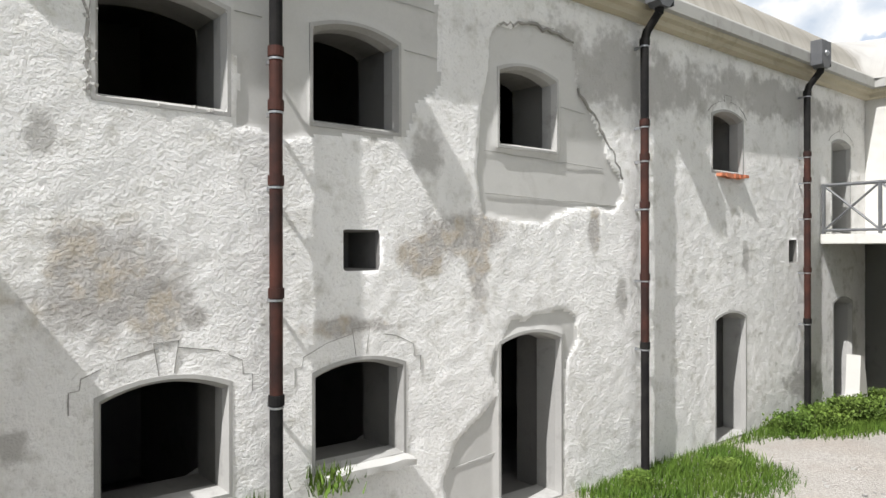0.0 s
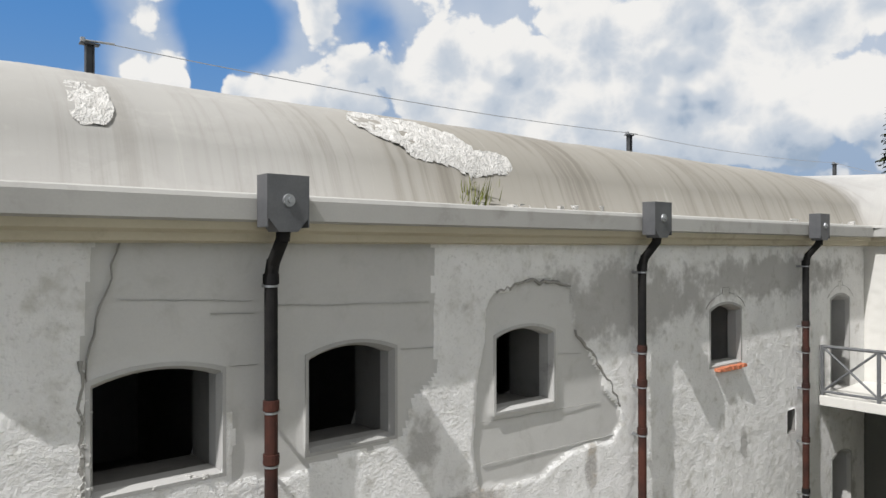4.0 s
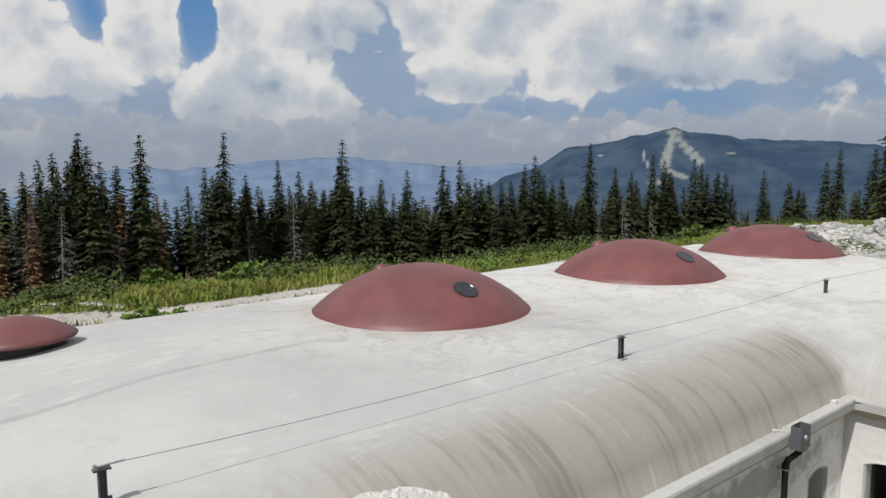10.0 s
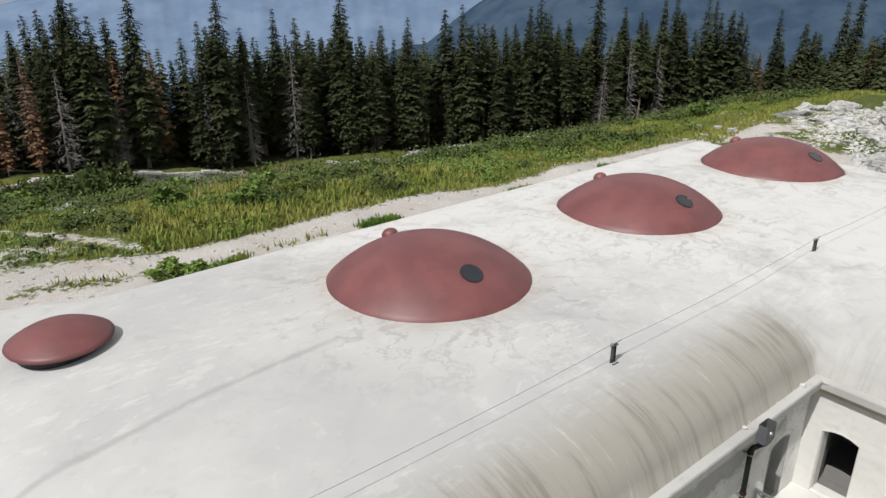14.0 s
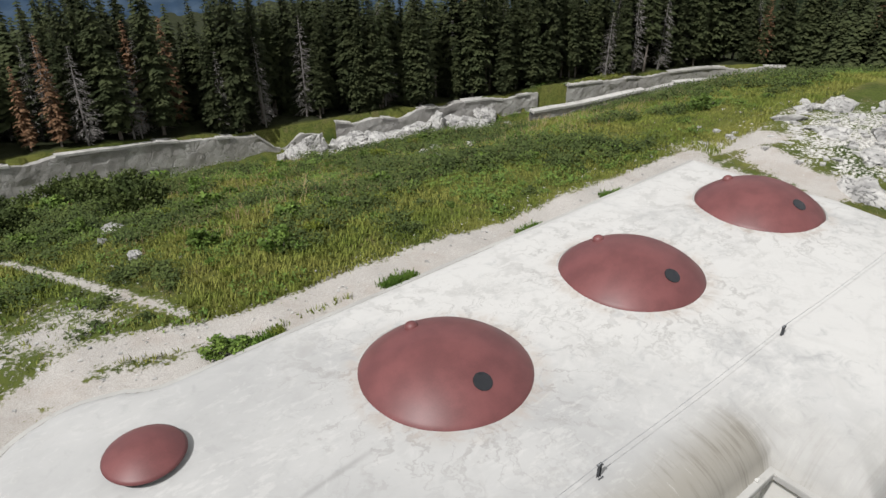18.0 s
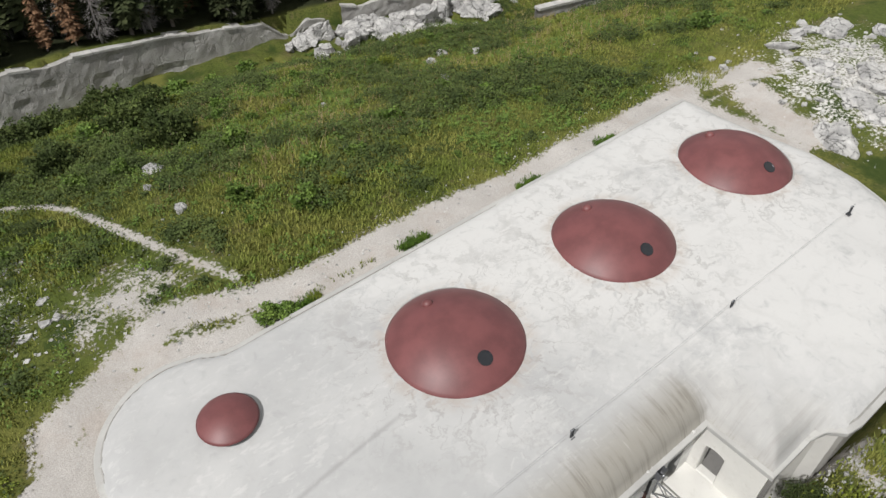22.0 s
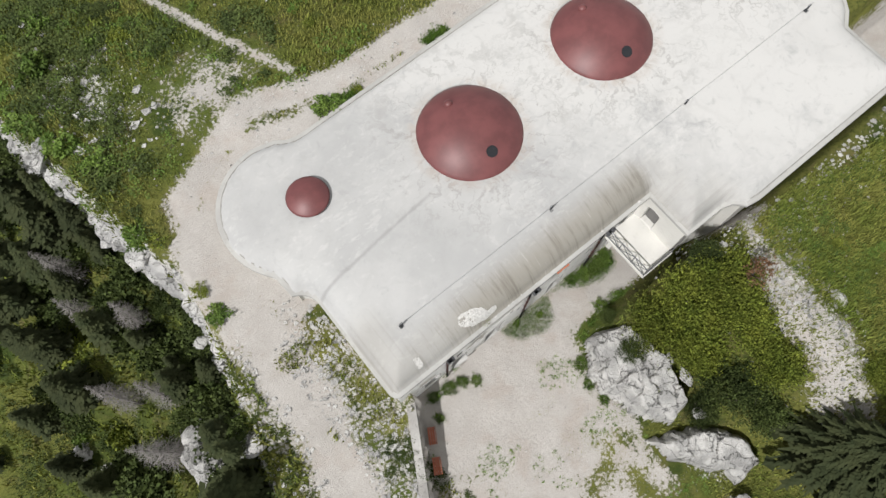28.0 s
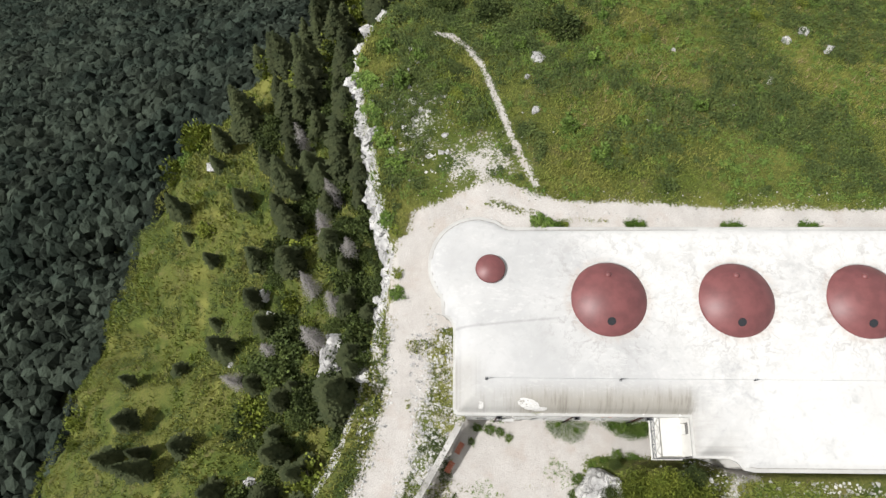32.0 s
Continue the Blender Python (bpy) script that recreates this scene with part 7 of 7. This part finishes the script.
ok = (grid_noise(X, Y * 0.3, 0.5, 13) > 0.12) & ~inside(X, Y, RIM)
grass("grass", list(zip(X[ok], Y[ok], Z[ok], np.ones(ok.sum()))), "yardgrass", "ragged weeds along the roof's back edge", 8, 0.22, 0.03)
X, Y = r.uniform(-4.5, -0.9, 1500), r.uniform(-2, 12, 1500)
Z, _, _ = ground_height(X, Y)
ok = grid_noise(X, Y, 0.6, 3) > 0.0
grass("grass", list(zip(X[ok], Y[ok], Z[ok], np.ones(ok.sum()))), "blade", "patchy grass on the stony bank", 6, 0.3, 0.04)


def stones(name, places, label, seed):
    """Many small loose stones, each a rough block."""
    r = np.random.RandomState(seed)
    c = np.array([(-1, -1, -1), (1, -1, -1), (1, 1, -1), (-1, 1, -1), (-1, -1, 1), (1, -1, 1), (1, 1, 1), (-1, 1, 1)], float)
    f = np.array([(0, 3, 2, 1), (4, 5, 6, 7), (0, 1, 5, 4), (1, 2, 6, 5), (2, 3, 7, 6), (3, 0, 4, 7)])
    P = np.array(places)
    n = len(P)
    V = c[None] * r.uniform(0.45, 1.0, (n, 8, 3)) * P[:, None, 3:4] * np.array([1, 1, 0.6])
    a = r.rand(n) * 6.283
    ca, sa = np.cos(a)[:, None], np.sin(a)[:, None]
    V = np.stack([V[..., 0] * ca - V[..., 1] * sa, V[..., 0] * sa + V[..., 1] * ca, V[..., 2]], -1) + P[:, None, :3]
    F = (f[None] + 8 * np.arange(n)[:, None, None]).reshape(-1, 4)
    me = bpy.data.meshes.new(name)
    me.from_pydata(V.reshape(-1, 3).tolist(), [], F.tolist())
    me.materials.append(M["rock"])
    return tagged(new(name, me), label, "stones", kind="stuff")


def scatter(n, fx, fy, s0, s1, keep=None):
    X, Y = fx(n), fy(n)
    Z, _, _ = ground_height(X, Y)
    ok = ~inside(X, Y, RIM)
    if keep is not None:
        ok &= keep(X, Y)
    S = s0 + (s1 - s0) * r.rand(n) ** 4
    return list(zip(X[ok], Y[ok], Z[ok], S[ok]))


stones("stones", scatter(480, lambda n: r.normal(0.5, 3.2, n), lambda n: r.normal(27.5, 3.0, n), 0.015, 0.10, lambda X, Y: X > -7), "pale loose stones on the trodden ground", 1)
stones("stones", scatter(260, lambda n: r.normal(-4.0, 1.6, n), lambda n: r.normal(31.5, 3.2, n), 0.04, 0.3), "pale limestone rubble above the cliff", 2)
stones("stones", scatter(2200, lambda n: r.uniform(-4.2, 0.2, n), lambda n: r.uniform(-3, 12.5, n), 0.03, 0.16, lambda X, Y: (grid_noise(X, Y, 0.6, 3) < 0.05) & (X < np.interp(Y, [-4.5, 1.1, 5.75, 7], [-6.2, -2.9, -0.4, -0.8]))), "white rubble on the bank above the yard", 3)
stones("stones", scatter(380, lambda n: r.normal(45.5, 4.0, n), lambda n: r.normal(15, 5, n), 0.05, 0.4, lambda X, Y: X > 38), "broken limestone on the rocky ground", 4)
stones("stones", [q for q in scatter(5200, lambda n: r.uniform(-8.5, 0.2, n), lambda n: r.uniform(-8, 14, n), 0.02, 0.15, lambda X, Y: X < np.interp(Y, [-8, -4.5, 1.1, 5.75, 7], [-8.0, -6.2, -2.9, -0.4, -0.8])) if nearest(np.array(q[0]), np.array(q[1]), ROAD, False)[0] > 1.1 + 0.5 * noise.noise(Vector((q[0], q[1], 2)))], "white rubble along the road's verges", 13)
stones("stones", scatter(900, lambda n: r.uniform(2, 40, n), lambda n: r.uniform(21.3, 24.0, n), 0.015, 0.09), "small stones on the gravel track", 5)
stones("stones", scatter(1300, lambda n: r.normal(19.4, 1.3, n), lambda n: r.normal(-2.5, 3.0, n), 0.03, 0.16), "white rubble beside the far wing", 6)
stones("stones", scatter(900, lambda n: r.uniform(20, 37, n), lambda n: 1.3 - np.abs(r.normal(0, 1.5, n)), 0.03, 0.15), "white rubble along the far wing's foot", 8)
stones("stones", scatter(800, lambda n: r.uniform(0, 12, n), lambda n: r.uniform(-6, 4.6, n), 0.01, 0.05, lambda X, Y: X > np.interp(Y, [-6, 1.1, 5.75], [-5.6, -1.2, 0.9])), "fine gravel stones on the yard", 7)
for t in SH + [WEED, THICK, BROWN, BANK[0], BANK[2]]:
    for o in [*t.children, t]:
        bpy.data.objects.remove(o)


# ---- wear on the front and roof ----
M["joint"] = plain("faint_casting_joint", (0.40, 0.395, 0.38), (0.48, 0.475, 0.455), 8, 0.95)
M["spall"] = plain("crumbled_lime_concrete", (0.44, 0.43, 0.41), (0.66, 0.65, 0.625), 9, 0.95, 0, 1.0, 0.03, 45.0)
M["bloom"] = plain("white_lime_bloom", (0.68, 0.68, 0.66), (0.76, 0.76, 0.74), 6, 0.95)


def scored(name, lines, parent, width=0.012, out=0.004, mat="groove", label=""):
    """Thin strips lying on the front wall along lines of (x, z)."""
    for line in lines:
        bm = bmesh.new()
        rows_ = []
        for i, (x, z) in enumerate(line):
            a, c = line[max(0, i - 1)], line[min(len(line) - 1, i + 1)]
            d = Vector((c[0] - a[0], c[1] - a[1])).normalized()
            w = width * rng.uniform(0.6, 1.3)
            rows_.append([bm.verts.new((x - d.y * s * w, WALL_Y - o, z + d.x * s * w)) for s, o in ((-0.5, -0.02), (-0.3, out), (0.3, out), (0.5, -0.02))])
        for A, B in zip(rows_, rows_[1:]):
            for k in range(3):
                bm.faces.new((A[k], A[k + 1], B[k + 1], B[k]))
        bmesh.ops.recalc_face_normals(bm, faces=bm.faces)
        part(name, bm, mat, parent, label)


def broken(a, b, n, rough):
    """A line from a to b with a crooked course."""
    return [(a[0] + (b[0] - a[0]) * k / n + (rng.uniform(-rough, rough) if 0 < k < n else 0), a[1] + (b[1] - a[1]) * k / n + (rng.uniform(-rough, rough) if 0 < k < n else 0)) for k in range(n + 1)]


rng = random.Random(77)
ARCH = [[(1.09, 1.78), (1.09, 1.96), (1.17, 1.97), (1.18, 2.06), (1.45, 2.18), (1.75, 2.25)], [(1.79, 2.02), (1.745, 2.30), (1.96, 2.31), (1.92, 2.03)],
        [(1.955, 2.25), (2.3, 2.19), (2.54, 2.08), (2.55, 1.95), (2.64, 1.94), (2.64, 1.78)]]
t = thing("scored_arch", "keystone arch scored into the stucco above an opening", "scored arch", "scored arches", at=(0, 0, 0))
scored("scored_line", ARCH, t)
copy_thing(t, pose(1.99, 0, -0.02))
t = thing("scored_arch", "flat keystone arch scored above an upper opening", "scored arch", "scored arches", at=(0, 0, 0))
scored("scored_line", [[(10.66, 5.40), (10.78, 5.50), (11.0, 5.60), (11.2, 5.65)], [(11.2, 5.62), (11.18, 5.74), (11.42, 5.74), (11.4, 5.62)], [(11.4, 5.65), (11.65, 5.6), (11.85, 5.5), (11.96, 5.38)]], t)
copy_thing(t, pose(4.75, 0, -0.03))
t = thing("wall_crack", "long crooked crack running down from the cornice", "crack", at=(0, 0, 0))
scored("crack_line", [broken((1.53, 6.48), (1.27, 5.5), 9, 0.02), broken((1.27, 5.5), (1.2, 4.6), 8, 0.025)], t, 0.016)
t = thing("board_marks", "rough casting joints across the bare concrete", "casting joints", at=(0, 0, 0))
scored("casting_joint", [broken((1.5, 5.98), (2.7, 5.92), 10, 0.008), broken((2.3, 5.82), (2.72, 5.80), 6, 0.006), broken((2.95, 5.86), (4.85, 5.80), 14, 0.008), broken((2.45, 5.32), (2.75, 5.31), 5, 0.004), broken((4.4, 5.30), (4.9, 5.28), 6, 0.005),
                         broken((5.62, 4.30), (7.9, 4.24), 14, 0.006), broken((5.64, 3.78), (8.25, 3.72), 16, 0.008), broken((5.1, 0.55), (5.85, 0.62), 8, 0.006), broken((7.0, 5.0), (7.5, 4.97), 6, 0.005), broken((5.55, 1.45), (5.86, 1.44), 5, 0.004)], t, 0.003, -0.0295, "joint")
t = thing("broken_edge", "crumbling plaster edge round the bare concrete", "broken plaster", at=(0, 0, 0))
scored("ragged_edge", [broken((1.22, 5.5), (1.24, 4.4), 16, 0.03), broken((5.86, 5.86), (6.4, 6.0), 8, 0.03), broken((6.4, 6.0), (7.25, 5.9), 10, 0.03), broken((7.35, 5.3), (7.9, 4.72), 9, 0.04), broken((7.9, 4.72), (8.34, 4.12), 8, 0.04)], t, 0.045, 0.006)


def lumps(name, places, label, mat="spall", seed=1, category="broken plaster"):
    o = stones(name, places, label, seed)
    o.data.materials.clear()
    o.data.materials.append(M[mat])
    o["category"] = category
    return o


L = [(1.25 + rng.gauss(0, 0.02), WALL_Y + rng.uniform(0.0, 0.03), rng.uniform(4.35, 5.3), rng.uniform(0.012, 0.03)) for _ in range(60)]
L += [(rng.uniform(1.24, 2.45), WALL_Y + rng.uniform(0.01, 0.25), 4.352 + rng.gauss(0, 0.008), rng.uniform(0.015, 0.04)) for _ in range(70)]
L += [(rng.uniform(3.3, 4.3), WALL_Y + rng.uniform(0.01, 0.25), 4.365 + rng.gauss(0, 0.006), rng.uniform(0.012, 0.03)) for _ in range(45)]
lumps("broken_sill", L, "crumbled plaster along the window's edge and sill", seed=3)
L = [(rng.uniform(-0.2, 16.8), 6.16 + rng.gauss(0, 0.04), 6.92 + rng.gauss(0, 0.012), rng.uniform(0.015, 0.05)) for _ in range(320)]
L += [(rng.uniform(5.3, 9.0), 6.16 + rng.gauss(0, 0.06), 6.92 + rng.gauss(0, 0.02), rng.uniform(0.02, 0.09)) for _ in range(110)]
L += [(rng.uniform(13.2, 16.6), 6.14 + rng.gauss(0, 0.05), 6.91 + rng.gauss(0, 0.02), rng.uniform(0.02, 0.09)) for _ in range(60)]
L += [(17.36 + rng.gauss(0, 0.04), rng.uniform(3.0, 5.9), 6.91 + rng.gauss(0, 0.012), rng.uniform(0.015, 0.06)) for _ in range(60)]
lumps("mortar_crumbs", L, "pale crumbling mortar along the roof rim", seed=4)


def spall(x0, x1, d0, d1, seed, slant=0.0):
    """A ragged field of broken-out concrete on the vault."""
    nx, ny = 70, 44
    X, D = np.meshgrid(np.linspace(x0, x1, nx), np.linspace(d0, d1, ny))
    u, v = (X - x0) / (x1 - x0) * 2 - 1, (D - d0) / (d1 - d0) * 2 - 1
    s = 1.0 - (np.abs(u) ** 3 + np.abs(v) ** 3) + grid_noise(X, D, 4.0, seed) * 0.9
    D = D + slant * u
    Y = 5.8 + D
    Z = roof_height(X, Y, D) + 0.012 + np.round(grid_noise(X, D, 5.0, seed + 1, 4) * 5) / 5 * 0.045 + grid_noise(X, D, 14.0, seed + 2, 2) * 0.016
    keep = (s[:-1, :-1] > 0) & (s[1:, 1:] > 0) & (s[:-1, 1:] > 0) & (s[1:, :-1] > 0)
    ob, _ = mesh_grid("spalled_patch", X, Y, Z, keep, None, "spall", False)
    return tagged(ob, "rough white patch where the vault's concrete has broken out", "broken concrete", "spalled patches")


spall(1.18, 1.56, 0.45, 1.0, 3)
spall(4.1, 5.75, 0.42, 1.18, 7, -0.14)
spall(5.3, 6.3, 0.36, 0.62, 9)
grass("grass_tuft", [(5.5 + rng.gauss(0, 0.07), 6.2 + rng.gauss(0, 0.04), 6.92, 1.0) for _ in range(60)], "blade", "tuft of grass growing on the roof rim", 15, 0.34, 0.010)

t = thing("window_sill", "broken projecting stone sill under a lower window", "window sill", at=(3.32, 5.88, 0.80))
bm = box(0, 0, 0, 1.08, 0.25, 0.075)
bmesh.ops.subdivide_edges(bm, edges=bm.edges, cuts=6, use_grid_fill=True)
for v in bm.verts:
    v.co += Vector((0, 1, 1)) * noise.noise(v.co * 6) * 0.025
    if v.co.y < 0.1:
        v.co.y += max(0, noise.noise(Vector((v.co.x * 3.5, 1, 5)))) * 0.16
part("slab", bm, "smooth", t)
t = thing("brick_sill", "broken red brick sill under an upper window", "brick sill", at=(10.92, 6.0, 4.33))
for k in range(6):
    part("brick", box(0.0 + 0.15 * k, rng.uniform(-0.03, 0.02), rng.uniform(-0.02, 0.02), 0.13 + 0.15 * k, 0.14, 0.055 + rng.uniform(-0.01, 0.012), 0.006), "brick", t)
grass("wild_plant", [(3.36 + rng.gauss(0, 0.1), 5.9 + rng.gauss(0, 0.05), 0.82 + rng.uniform(-0.1, 0.12), 1.0) for _ in range(46)], "yardgrass", "green wild plant growing by the lower window sill", 16, 0.15, 0.010)
grass("wild_plant", [(2.62 + rng.gauss(0, 0.05), 5.95, 0.55 + rng.uniform(0, 0.25), 1.0) for _ in range(20)], "yardgrass", "green wild plant growing by the lower window sill", 17, 0.14, 0.010)
t = thing("door_block", "pale stone block leaning in the last doorway", "stone block", at=(16.0, 5.75, YARD))
bm = bmesh.new()
prof = [(0, 0), (0.5, 0), (0.4, 0.6), (0.27, 1.0), (0.12, 1.04), (0.05, 0.3)]
A = [bm.verts.new((x, 0, z)) for x, z in prof]
B = [bm.verts.new((x, 0.28, z)) for x, z in prof]
bm.faces.new(A), bm.faces.new(B)
for k in range(6):
    bm.faces.new((A[k], A[(k + 1) % 6], B[(k + 1) % 6], B[k]))
bmesh.ops.recalc_face_normals(bm, faces=bm.faces)
part("block", bm, "pale", t)
